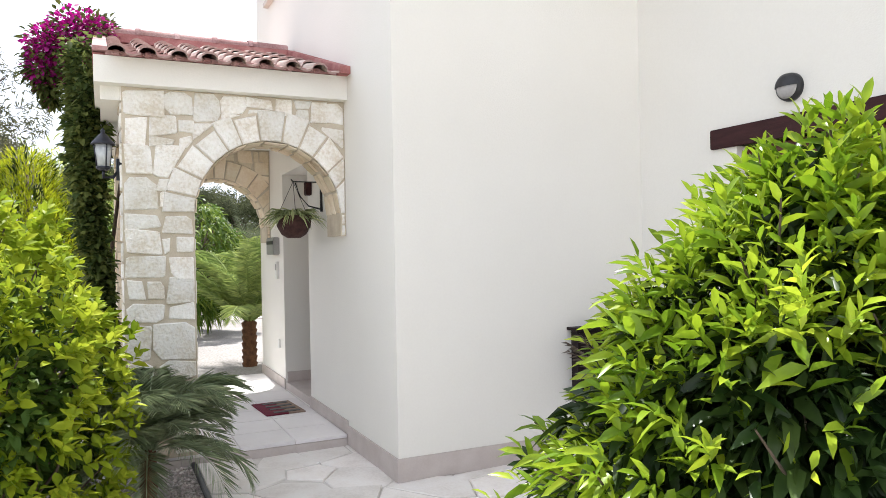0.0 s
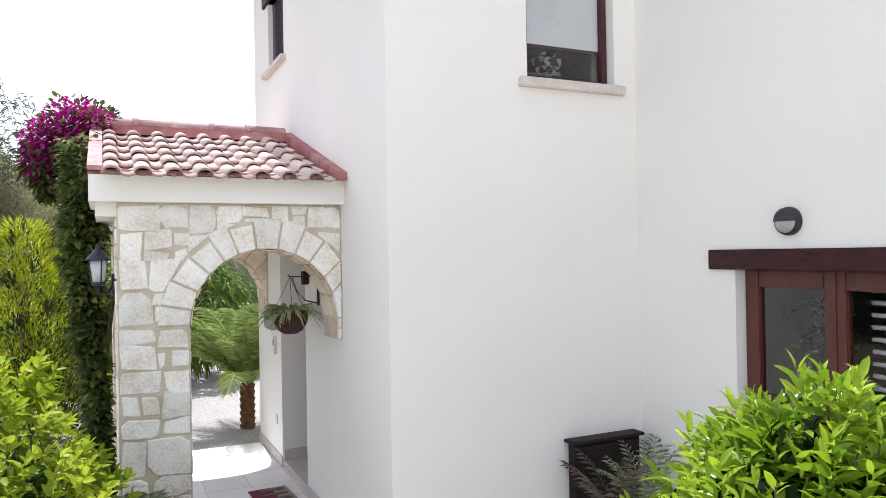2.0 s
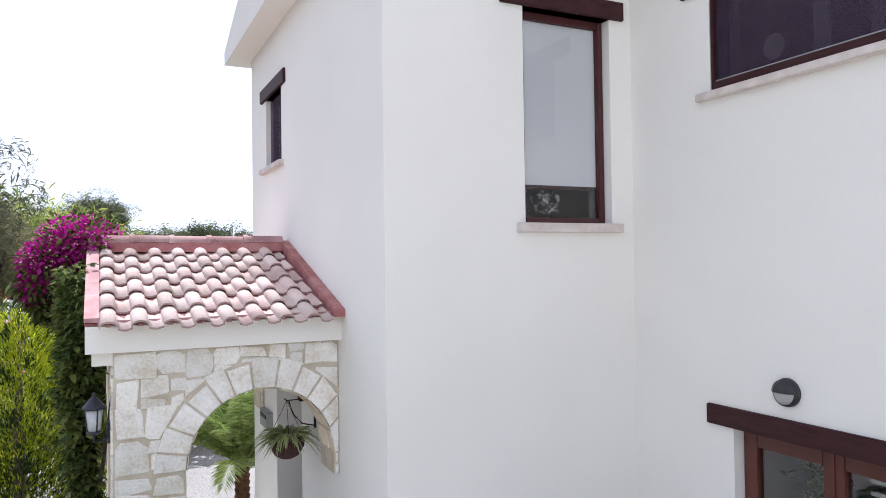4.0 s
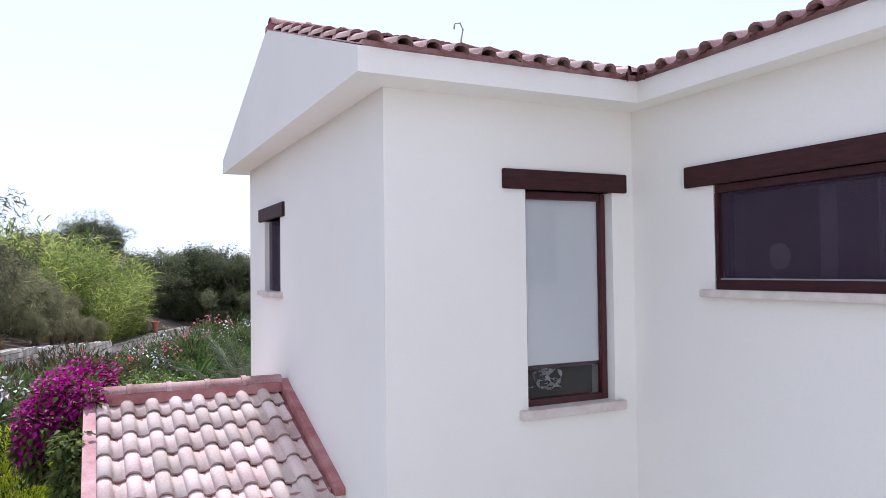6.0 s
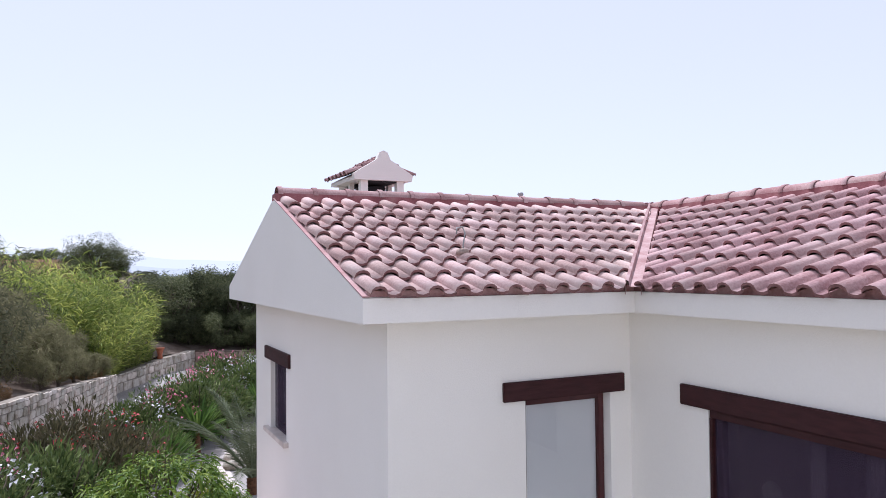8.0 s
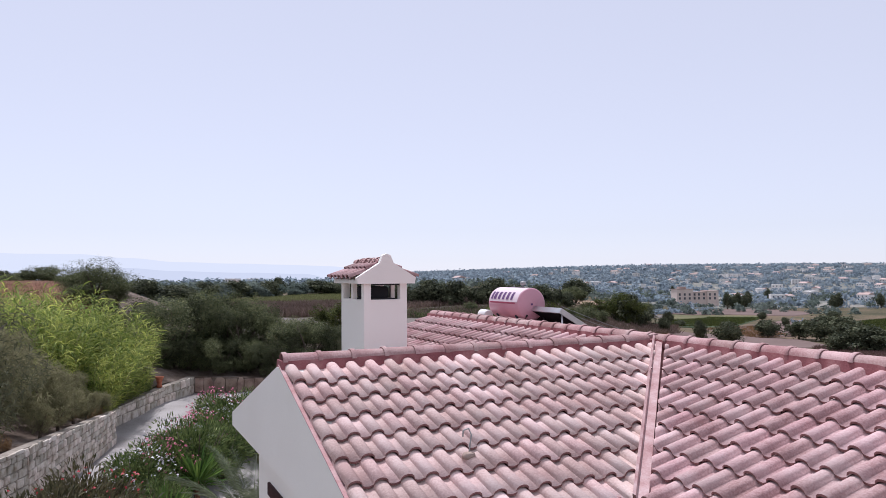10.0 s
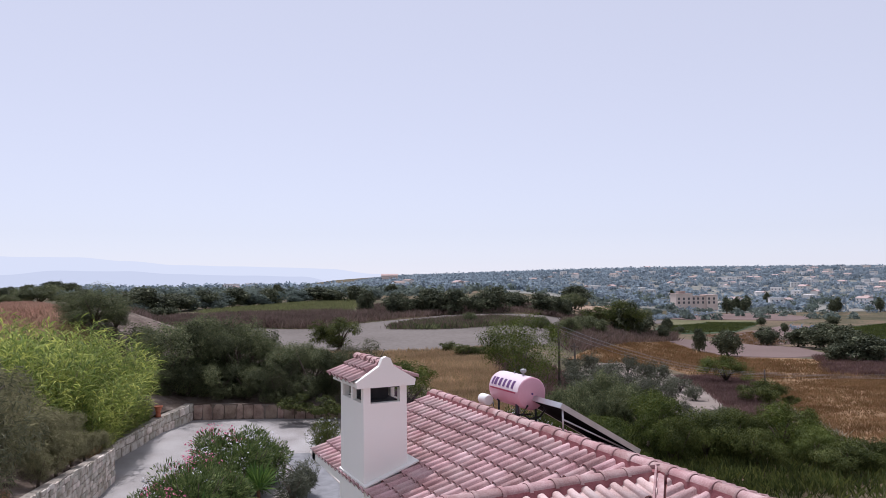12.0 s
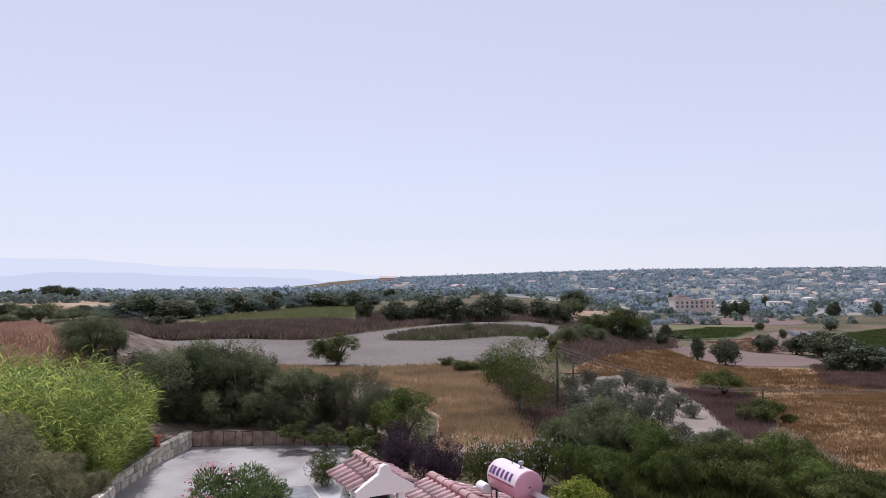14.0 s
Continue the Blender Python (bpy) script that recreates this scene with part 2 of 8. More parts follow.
M = dict(
    plaster=material("plaster", [(0.80, 0.778, 0.722), (0.845, 0.825, 0.772)], 0.6, 60, 0.9, bump=0.12, bump_scale=90, gloss=0.2),
    stone=material("limestone", [(0.67, 0.605, 0.50), (0.81, 0.775, 0.71), (0.88, 0.86, 0.815)], 6, 45, 0.9, bump=1.0, spread=0.12, by="object", gloss=0.2, fine_amount=0.6),
    # limestone tinted for the warm light bounced up inside the porch
    bounce_warm_stone=material("bounce_warm_limestone", [(0.62, 0.50, 0.34), (0.74, 0.63, 0.47), (0.80, 0.72, 0.58)], 4, 45, 0.9, bump=0.5, spread=0.14, by="object", gloss=0.2),
    brown_stone=material("brown_limestone", [(0.36, 0.26, 0.17), (0.55, 0.45, 0.33), (0.66, 0.6, 0.5)], 7, 45, 0.9, bump=0.5, gloss=0.2),
    mortar=material("mortar", [(0.48, 0.41, 0.31), (0.64, 0.57, 0.46)], 6, 120, 0.95, bump=0.5, gloss=0.1),
    tile=material("clay_tile", [(0.37, 0.215, 0.21), (0.52, 0.345, 0.335), (0.625, 0.465, 0.45)], 2.2, 55, 0.96, bump=0.3, spread=0.13, by="object", gloss=0.04, fine_amount=0.5),
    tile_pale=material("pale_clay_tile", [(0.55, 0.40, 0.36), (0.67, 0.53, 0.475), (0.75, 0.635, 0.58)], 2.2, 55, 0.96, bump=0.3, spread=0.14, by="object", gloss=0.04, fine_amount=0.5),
    # paler clay tone for the front slope of the gabled wing
    tile_front=material("front_clay_tile", [(0.54, 0.365, 0.335), (0.67, 0.49, 0.45), (0.74, 0.585, 0.545)], 2.2, 55, 0.96, bump=0.35, spread=0.13, by="object", gloss=0.04, fine_amount=0.6),
    tile_edge_pale=material("pale_tile_lip_shade", [(0.32, 0.205, 0.19), (0.44, 0.315, 0.29)], 20, 90, 0.95, gloss=0.1),
    ridge_tile=material("clay_ridge_tile", [(0.31, 0.17, 0.165), (0.41, 0.265, 0.255), (0.52, 0.38, 0.36)], 3, 55, 0.96, bump=0.3, spread=0.12, by="object", gloss=0.04, fine_amount=0.5),
    concrete=material("smooth_concrete", [(0.36, 0.35, 0.34), (0.44, 0.43, 0.42)], 0.7, 30, 0.9, bump=0.2),
    black_felt=material("black_backing", [(0.010, 0.010, 0.012), (0.018, 0.018, 0.020)], 5, 60, 0.95, gloss=0.05),
    tile_stuff=material("clay_tile_far", [(0.36, 0.195, 0.188), (0.51, 0.325, 0.313), (0.62, 0.45, 0.435)], 2.2, 55, 0.96, bump=0.3, spread=0.13, by="island", gloss=0.04, fine_amount=0.5),
    # lip colour darker than the clay, shade at the tile ends painted in
    tile_edge=material("tile_lip_shade", [(0.17, 0.085, 0.08), (0.26, 0.145, 0.14)], 20, 90, 0.95, gloss=0.1),
    red_mortar=material("red_painted_mortar", [(0.28, 0.105, 0.10), (0.38, 0.16, 0.15), (0.45, 0.24, 0.22)], 5, 60, 0.85, bump=0.35, gloss=0.25),
    ridge_mortar=material("dark_red_mortar", [(0.19, 0.065, 0.07), (0.27, 0.10, 0.105), (0.34, 0.165, 0.16)], 5, 60, 0.85, bump=0.35, gloss=0.25),
    valley_mortar=material("faded_red_mortar", [(0.33, 0.165, 0.16), (0.44, 0.255, 0.25), (0.52, 0.36, 0.35)], 4, 50, 0.85, bump=0.4, gloss=0.25),
    valley_paint=material("worn_red_paint", [(0.34, 0.19, 0.185), (0.45, 0.29, 0.28), (0.56, 0.42, 0.41)], 5, 50, 0.85, bump=0.4, gloss=0.25),
    grey_mortar=material("eave_mortar", [(0.3, 0.22, 0.18), (0.42, 0.33, 0.28)], 12, 90, 0.95, bump=0.5, gloss=0.1),
    black_wood=material("black_stained_wood", [(0.012, 0.007, 0.008), (0.024, 0.013, 0.014)], 3, 60, 0.6, gloss=0.25, bump=0.2, stretch=(2, 2, 12)),
    wood=material("dark_stained_wood", [(0.030, 0.009, 0.010), (0.052, 0.016, 0.017)], 3, 60, 0.62, gloss=0.25, bump=0.2, stretch=(2, 2, 12)),
    wood_mid=material("dark_brown_frame", [(0.050, 0.011, 0.013), (0.075, 0.018, 0.019)], 3, 60, 0.4, bump=0.1, stretch=(4, 4, 1)),
    wood_red=material("red_brown_frame", [(0.075, 0.020, 0.014), (0.11, 0.03, 0.02)], 3, 60, 0.4, bump=0.1, stretch=(4, 4, 1)),
    marble=material("sill_marble", [(0.55, 0.48, 0.43), (0.68, 0.62, 0.57)], 9, 70, 0.6, bump=0.1),
    skirt=material("skirting_tile", [(0.49, 0.425, 0.395), (0.57, 0.51, 0.48)], 6, 80, 0.6, bump=0.1),
    floor_tile=material("porch_tile", [(0.78, 0.745, 0.735), (0.84, 0.81, 0.80)], 3, 60, 0.55, bump=0.08, spread=0.05, by="object"),
    paving=material("crazy_paving", [(0.68, 0.63, 0.58), (0.79, 0.745, 0.70), (0.83, 0.80, 0.765)], 3.5, 50, 0.8, bump=0.35, spread=0.1, by="object"),
    terrace=material("bounce_terrace_stone", [(0.62, 0.56, 0.49), (0.74, 0.68, 0.60)], 1.5, 30, 0.8, bump=0.3),
    joint=material("paving_joint", [(0.56, 0.52, 0.48), (0.68, 0.64, 0.60)], 10, 100, 0.95, bump=0.5),
    black=material("black_iron", [(0.012, 0.012, 0.014), (0.025, 0.025, 0.028)], 10, 80, 0.45),
    navy=material("dark_painted_metal", [(0.02, 0.022, 0.03), (0.04, 0.042, 0.055)], 10, 80, 0.4, metal=0.4),
    frosted=material("frosted_glass", [(0.32, 0.31, 0.31), (0.42, 0.41, 0.40)], 8, 60, 0.25),
    lantern_glass=material("lantern_glass", [(0.45, 0.47, 0.48), (0.6, 0.62, 0.63)], 8, 60, 0.2),
    blind=material("roller_blind", [(0.76, 0.79, 0.80), (0.82, 0.84, 0.85)], 2, 70, 0.7),
    dark_room=material("dark_room", [(0.02, 0.02, 0.023), (0.035, 0.033, 0.036)], 2, 30, 0.9),
    screen=cloth("insect_screen", (0.060, 0.040, 0.066), 0.5),
    white=material("white_petal", [(0.52, 0.52, 0.54), (0.68, 0.67, 0.67)], 6, 60, 0.6),
    pink=material("pink_petal", [(0.6, 0.12, 0.22), (0.75, 0.28, 0.38)], 6, 60, 0.6, through_light=0.3),
    red_petal=material("red_petal", [(0.42, 0.02, 0.03), (0.6, 0.08, 0.09)], 6, 60, 0.6, through_light=0.3),
    magenta=material("bougainvillea_bract", [(0.30, 0.004, 0.15), (0.46, 0.012, 0.26)], 6, 60, 0.6, spread=0.3, by="island", through_light=0.35),
    basket=material("coir_basket", [(0.035, 0.014, 0.012), (0.08, 0.035, 0.03)], 25, 120, 0.95, bump=0.8),
    mat_red=material("maroon_mat", [(0.13, 0.012, 0.028), (0.19, 0.025, 0.05)], 10, 200, 0.95, bump=0.5),
    mat_tan=material("tan_mat", [(0.24, 0.16, 0.12), (0.34, 0.25, 0.2)], 10, 200, 0.95, bump=0.5),
    grey_metal=material("grey_metal", [(0.28, 0.28, 0.27), (0.36, 0.36, 0.35)], 8, 60, 0.5, metal=0.3),
    white_plastic=material("white_plastic", [(0.72, 0.71, 0.68), (0.78, 0.77, 0.74)], 8, 60, 0.5),
    tank=material("pink_enamel", [(0.56, 0.27, 0.33), (0.63, 0.35, 0.41)], 2, 60, 0.4, bump=0.05),
    tank_light=material("pale_enamel", [(0.66, 0.52, 0.56), (0.72, 0.60, 0.63)], 3, 60, 0.45),
    tank_mark=material("purple_print", [(0.10, 0.03, 0.13), (0.14, 0.05, 0.17)], 5, 60, 0.5),
    tank_red=material("red_print", [(0.35, 0.03, 0.08), (0.4, 0.05, 0.1)], 5, 60, 0.5),
    panel_glass=material("solar_glass", [(0.012, 0.012, 0.016), (0.02, 0.02, 0.025)], 2, 60, 0.12),
    alu=material("aluminium", [(0.5, 0.5, 0.5), (0.6, 0.6, 0.6)], 4, 60, 0.4, metal=0.9),
    bark=material("bark", [(0.07, 0.05, 0.035), (0.15, 0.115, 0.085)], 6, 50, 0.95, bump=0.9),
    grey_bark=material("grey_bark", [(0.10, 0.085, 0.075), (0.19, 0.165, 0.145)], 6, 50, 0.95, bump=0.9),
    palm_bark=material("palm_bark", [(0.07, 0.03, 0.014), (0.18, 0.085, 0.04)], 14, 60, 0.95, bump=0.9),
    terracotta=material("terracotta", [(0.36, 0.10, 0.05), (0.48, 0.17, 0.09)], 8, 60, 0.85, bump=0.2),
    wall_stone=material("dry_limestone", [(0.30, 0.245, 0.185), (0.52, 0.46, 0.385), (0.66, 0.61, 0.54)], 3, 30, 0.95, bump=0.8, spread=0.32, by="object"),
    wall_joint=material("dark_wall_joint", [(0.24, 0.21, 0.175), (0.35, 0.31, 0.265)], 6, 60, 0.95, bump=0.6, gloss=0.1),
    sandstone=material("sandstone_block", [(0.19, 0.125, 0.10), (0.31, 0.22, 0.175), (0.40, 0.31, 0.25)], 1.6, 20, 0.95, bump=0.8, spread=0.2, by="object"),
    earth=material("earth_bank", [(0.07, 0.05, 0.04), (0.13, 0.10, 0.08), (0.20, 0.165, 0.14)], 0.7, 9, 0.98, bump=0.9, gloss=0.1),
    gravel=material("pale_gravel", [(0.23, 0.21, 0.195), (0.33, 0.31, 0.295), (0.39, 0.37, 0.355)], 0.35, 28, 0.95, bump=0.8, gloss=0.1, fine_amount=0.9),
    bed_gravel=material("bed_gravel", [(0.22, 0.19, 0.17), (0.42, 0.38, 0.35), (0.62, 0.58, 0.55)], 30, 90, 0.9, bump=1.0, fine_amount=1.0),
    pebble=material("pebble", [(0.30, 0.26, 0.24), (0.55, 0.5, 0.47)], 20, 90, 0.8, spread=0.35, by="island"),
    asphalt=material("grey_paving", [(0.16, 0.16, 0.165), (0.24, 0.24, 0.245)], 2, 40, 0.9, bump=0.5),
    ground=material("dry_ground", [(0.055, 0.055, 0.03), (0.10, 0.085, 0.05), (0.17, 0.12, 0.08)], 0.035, 0.9, 0.98, bump=0.6, gloss=0.1, fine_amount=0.8),
    dirt_field=material("ploughed_pale_soil", [(0.13, 0.113, 0.10), (0.185, 0.163, 0.145)], 0.05, 1.6, 0.98, bump=0.6, gloss=0.1, fine_amount=0.8),
    path_soil=material("sandy_track", [(0.20, 0.165, 0.14), (0.26, 0.22, 0.19)], 0.2, 3, 0.98, bump=0.5, gloss=0.1),
    straw=material("straw_field", [(0.20, 0.142, 0.09), (0.30, 0.215, 0.148), (0.385, 0.29, 0.205)], 0.06, 1.2, 0.98, bump=0.8, gloss=0.1, fine_amount=0.9),
    brown_field=material("brown_grass_field", [(0.15, 0.088, 0.046), (0.21, 0.132, 0.07), (0.27, 0.178, 0.098)], 0.05, 1.0, 0.98, bump=0.8, gloss=0.1, fine_amount=0.9),
    rose_field=material("bare_red_soil", [(0.135, 0.096, 0.085), (0.185, 0.135, 0.12)], 0.03, 0.8, 0.98, bump=0.5, gloss=0.1),
    crop=material("green_crop", [(0.035, 0.055, 0.025), (0.062, 0.085, 0.04)], 0.05, 0.8, 0.95, bump=0.7, gloss=0.2, fine_amount=0.9),
    vine=material("vineyard_green", [(0.10, 0.10, 0.045), (0.155, 0.145, 0.07)], 0.06, 0.9, 0.95, bump=0.7, gloss=0.2, fine_amount=0.9),
    # plot colours lifted towards grey, haze over the village painted in
    village_soil=material("village_plots", [(0.12, 0.135, 0.125), (0.19, 0.19, 0.165), (0.30, 0.275, 0.24)], 0.016, 0.15, 0.98, gloss=0.1, fine_amount=0.4),
    house_white=material("far_white_wall", [(0.68, 0.65, 0.62), (0.80, 0.77, 0.75)], 0.3, 3, 0.9, spread=0.12, by="object"),
    house_pink=material("far_peach_wall", [(0.60, 0.49, 0.43), (0.68, 0.57, 0.50)], 0.3, 3, 0.9),
    house_roof=material("far_tile_roof", [(0.36, 0.26, 0.23), (0.45, 0.345, 0.31)], 0.5, 3, 0.9, spread=0.25, by="object"),
    dark_window=material("far_dark_window", [(0.05, 0.05, 0.06), (0.09, 0.09, 0.10)], 1, 8, 0.3),
    pole=material("weathered_pole", [(0.06, 0.045, 0.035), (0.11, 0.085, 0.07)], 4, 40, 0.95, bump=0.5),
    wire=material("cable", [(0.30, 0.29, 0.29), (0.38, 0.37, 0.37)], 4, 40, 0.6),
    glass=glass("window_glass"),
)


def foliage(name, dark, light, spread=0.35, through_light=0.3, rough=0.55, scale=2.5, gloss=0.12):
    M[name] = material(name, [dark, light], scale, 30, rough, spread=spread, by="island", through_light=through_light, gloss=gloss)


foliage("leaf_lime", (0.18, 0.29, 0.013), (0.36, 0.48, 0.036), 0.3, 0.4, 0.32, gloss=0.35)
# next two: dark greens deepened further for shade inside the citrus bush
foliage("leaf_mid_shaded", (0.016, 0.034, 0.007), (0.038, 0.070, 0.013), 0.3, 0.1, 0.32, gloss=0.35)
foliage("leaf_deep_shaded", (0.017, 0.034, 0.008), (0.038, 0.070, 0.014), 0.35, 0.08, 0.35, gloss=0.35)
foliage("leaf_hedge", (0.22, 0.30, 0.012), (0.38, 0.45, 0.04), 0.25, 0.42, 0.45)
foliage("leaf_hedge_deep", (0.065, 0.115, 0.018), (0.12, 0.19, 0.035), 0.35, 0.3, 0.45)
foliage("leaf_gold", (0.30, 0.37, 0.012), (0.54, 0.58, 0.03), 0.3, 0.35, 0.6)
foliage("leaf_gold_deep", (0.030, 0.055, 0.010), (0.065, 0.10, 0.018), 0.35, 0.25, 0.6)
foliage("leaf_climber", (0.065, 0.095, 0.026), (0.165, 0.205, 0.06), 0.55, 0.45, 0.5)
foliage("leaf_palm", (0.25, 0.31, 0.17), (0.44, 0.51, 0.31), 0.3, 0.2, 0.4)
foliage("leaf_spider", (0.24, 0.30, 0.11), (0.42, 0.47, 0.24), 0.4, 0.3, 0.4)
foliage("leaf_palm_bright", (0.28, 0.38, 0.10), (0.46, 0.55, 0.20), 0.3, 0.3, 0.45)
foliage("leaf_date", (0.11, 0.135, 0.075), (0.23, 0.265, 0.16), 0.3, 0.15, 0.45)
foliage("leaf_mango", (0.08, 0.135, 0.018), (0.17, 0.25, 0.04), 0.4, 0.3, 0.4)
foliage("leaf_maroon", (0.055, 0.052, 0.028), (0.16, 0.145, 0.075), 0.4, 0.25, 0.5)
foliage("leaf_oleander", (0.046, 0.072, 0.022), (0.195, 0.255, 0.088), 0.4, 0.25, 0.5)
foliage("leaf_yucca", (0.07, 0.135, 0.03), (0.145, 0.24, 0.055), 0.3, 0.2, 0.4)
foliage("leaf_reed", (0.12, 0.17, 0.032), (0.43, 0.50, 0.125), 0.6, 0.35, 0.6, 0.35)
foliage("leaf_tamarisk", (0.14, 0.132, 0.072), (0.29, 0.28, 0.15), 0.35, 0.5, 0.7)
foliage("leaf_tree", (0.050, 0.060, 0.031), (0.205, 0.228, 0.112), 0.45, 0.42, 0.6, 0.5)
foliage("leaf_green_tree", (0.034, 0.045, 0.012), (0.135, 0.158, 0.044), 0.45, 0.25, 0.6, 0.5)
foliage("leaf_olive", (0.075, 0.080, 0.056), (0.14, 0.148, 0.10), 0.35, 0.25, 0.6, 0.5)
foliage("leaf_thin", (0.080, 0.082, 0.046), (0.16, 0.162, 0.092), 0.35, 0.25, 0.6, 0.5)
foliage("leaf_broom", (0.040, 0.058, 0.012), (0.150, 0.185, 0.042), 0.4, 0.2, 0.6, 0.5)
foliage("leaf_purple", (0.045, 0.025, 0.038), (0.085, 0.05, 0.065), 0.35, 0.2, 0.6)
foliage("leaf_yellow_bush", (0.15, 0.19, 0.02), (0.27, 0.30, 0.05), 0.35, 0.3, 0.5)
# the blue-grey leaf colour below carries the haze of distance
foliage("leaf_far_hazed", (0.190, 0.240, 0.280), (0.300, 0.355, 0.395), 0.2, 0.6, 0.9, 0.03)
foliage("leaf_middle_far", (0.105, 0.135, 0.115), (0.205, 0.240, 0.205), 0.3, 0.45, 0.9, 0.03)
foliage("straw_blade", (0.30, 0.215, 0.12), (0.52, 0.385, 0.225), 0.3, 0.25, 0.8, 0.2)
foliage("leaf_vine", (0.16, 0.172, 0.075), (0.27, 0.28, 0.13), 0.3, 0.2, 0.7, 0.2)
foliage("leaf_field", (0.055, 0.065, 0.040), (0.135, 0.150, 0.085), 0.45, 0.15, 0.7, 0.3)
foliage("brown_blade", (0.18, 0.108, 0.05), (0.32, 0.205, 0.10), 0.3, 0.2, 0.8, 0.2)
foliage("red_blade", (0.14, 0.10, 0.082), (0.24, 0.18, 0.145), 0.3, 0.2, 0.8, 0.2)
foliage("rust_blade", (0.34, 0.20, 0.14), (0.50, 0.33, 0.235), 0.3, 0.5, 0.8, 0.2)
foliage("heath_blade", (0.135, 0.085, 0.075), (0.24, 0.155, 0.135), 0.3, 0.2, 0.8, 0.2)
foliage("pale_blade", (0.30, 0.26, 0.18), (0.46, 0.42, 0.32), 0.3, 0.2, 0.8, 0.2)
foliage("dry_frond", (0.10, 0.085, 0.07), (0.24, 0.19, 0.15), 0.3, 0.2, 0.7)


# ---------------------------------------------------------------- helpers
def thing(name, label, category, place=(0, 0, 0), group="", kind=""):
    ob = new(name)
    ob.location = place
    ob.empty_display_size = 0.2
    return tagged(ob, label, category, group, kind)


def mesh_of(name, bm, mats, smooth=False):
    me = bpy.data.meshes.new(name)
    if smooth:
        for f in bm.faces:
            f.smooth = True
    bm.to_mesh(me)
    bm.free()
    for m in mats if isinstance(mats, (list, tuple)) else [mats]:
        me.materials.append(m)
    return me


def part(name, bm, mats, parent=None, label="", smooth=False):
    """Links a bmesh, or a mesh, as one object under a thing or a part."""
    me = mesh_of(name, bm, mats, smooth) if isinstance(bm, bmesh.types.BMesh) else bm
    ob = new(name, me)
    if parent is not None:
        ob.parent = parent
    return tagged(ob, label)


def structure(name, bm, mats, label, category):
    return tagged(part(name, bm, mats), label, category, kind="structure")


def box(bm, x0, x1, y0, y1, z0, z1, bevel=0.0, slot=0):
    vs = [bm.verts.new(p) for p in ((x0, y0, z0), (x1, y0, z0), (x1, y1, z0), (x0, y1, z0), (x0, y0, z1), (x1, y0, z1), (x1, y1, z1), (x0, y1, z1))]
    fs = [bm.faces.new([vs[i] for i in q]) for q in ((3, 2, 1, 0), (4, 5, 6, 7), (0, 1, 5, 4), (1, 2, 6, 5), (2, 3, 7, 6), (3, 0, 4, 7))]
    for f in fs:
        f.material_index = slot
    if bevel:
        bmesh.ops.bevel(bm, geom=list({e for f in fs for e in f.edges}), offset=bevel, segments=2, affect="EDGES")
    return vs


def boxes(*rows, bevel=0.0):
    bm = bmesh.new()
    for r in rows:
        box(bm, *r, bevel=bevel)
    return bm


def prism(bm, outline, way, slot=0):
    """Extrudes a closed outline of 3D points along the vector way."""
    a = [bm.verts.new(p) for p in outline]
    b = [bm.verts.new(Vector(p) + Vector(way)) for p in outline]
    fs = [bm.faces.new(a), bm.faces.new(b[::-1])]
    for i in range(len(a)):
        j = (i + 1) % len(a)
        fs.append(bm.faces.new((a[j], a[i], b[i], b[j])))
    for f in fs:
        f.material_index = slot
    bmesh.ops.recalc_face_normals(bm, faces=fs)


def tube(bm, points, radii, sides=8, slot=0, cap=True):
    rings = []
    pts = [Vector(p) for p in points]
    for i, p in enumerate(pts):
        way = (pts[min(i + 1, len(pts) - 1)] - pts[max(i - 1, 0)]).normalized()
        side = way.orthogonal().normalized()
        up = way.cross(side)
        r = radii[i] if isinstance(radii, (list, tuple)) else radii
        rings.append([bm.verts.new(p + r * (math.cos(a) * side + math.sin(a) * up)) for a in (2 * math.pi * k / sides for k in range(sides))])
    for a, b in zip(rings, rings[1:]):
        best = min(range(sides), key=lambda s: (a[0].co - b[s].co).length)
        for k in range(sides):
            f = bm.faces.new((a[k], a[(k + 1) % sides], b[(k + 1 + best) % sides], b[(k + best) % sides]))
            f.material_index = slot
            f.smooth = True
    if cap:
        bm.faces.new(rings[0][::-1]).material_index = slot
        bm.faces.new(rings[-1]).material_index = slot


def lathe(bm, profile, centre=(0, 0, 0), sides=20, slot=0):
    """Turns a list of (radius, height) round the z axis."""
    c = Vector(centre)
    rings = [[bm.verts.new(c + Vector((r * math.cos(2 * math.pi * k / sides), r * math.sin(2 * math.pi * k / sides), h))) for k in range(sides)] for r, h in profile]
    for a, b in zip(rings, rings[1:]):
        for k in range(sides):
            f = bm.faces.new((a[k], a[(k + 1) % sides], b[(k + 1) % sides], b[k]))
            f.smooth, f.material_index = True, slot
    bm.faces.new(rings[0][::-1]).material_index = slot
    bm.faces.new(rings[-1]).material_index = slot


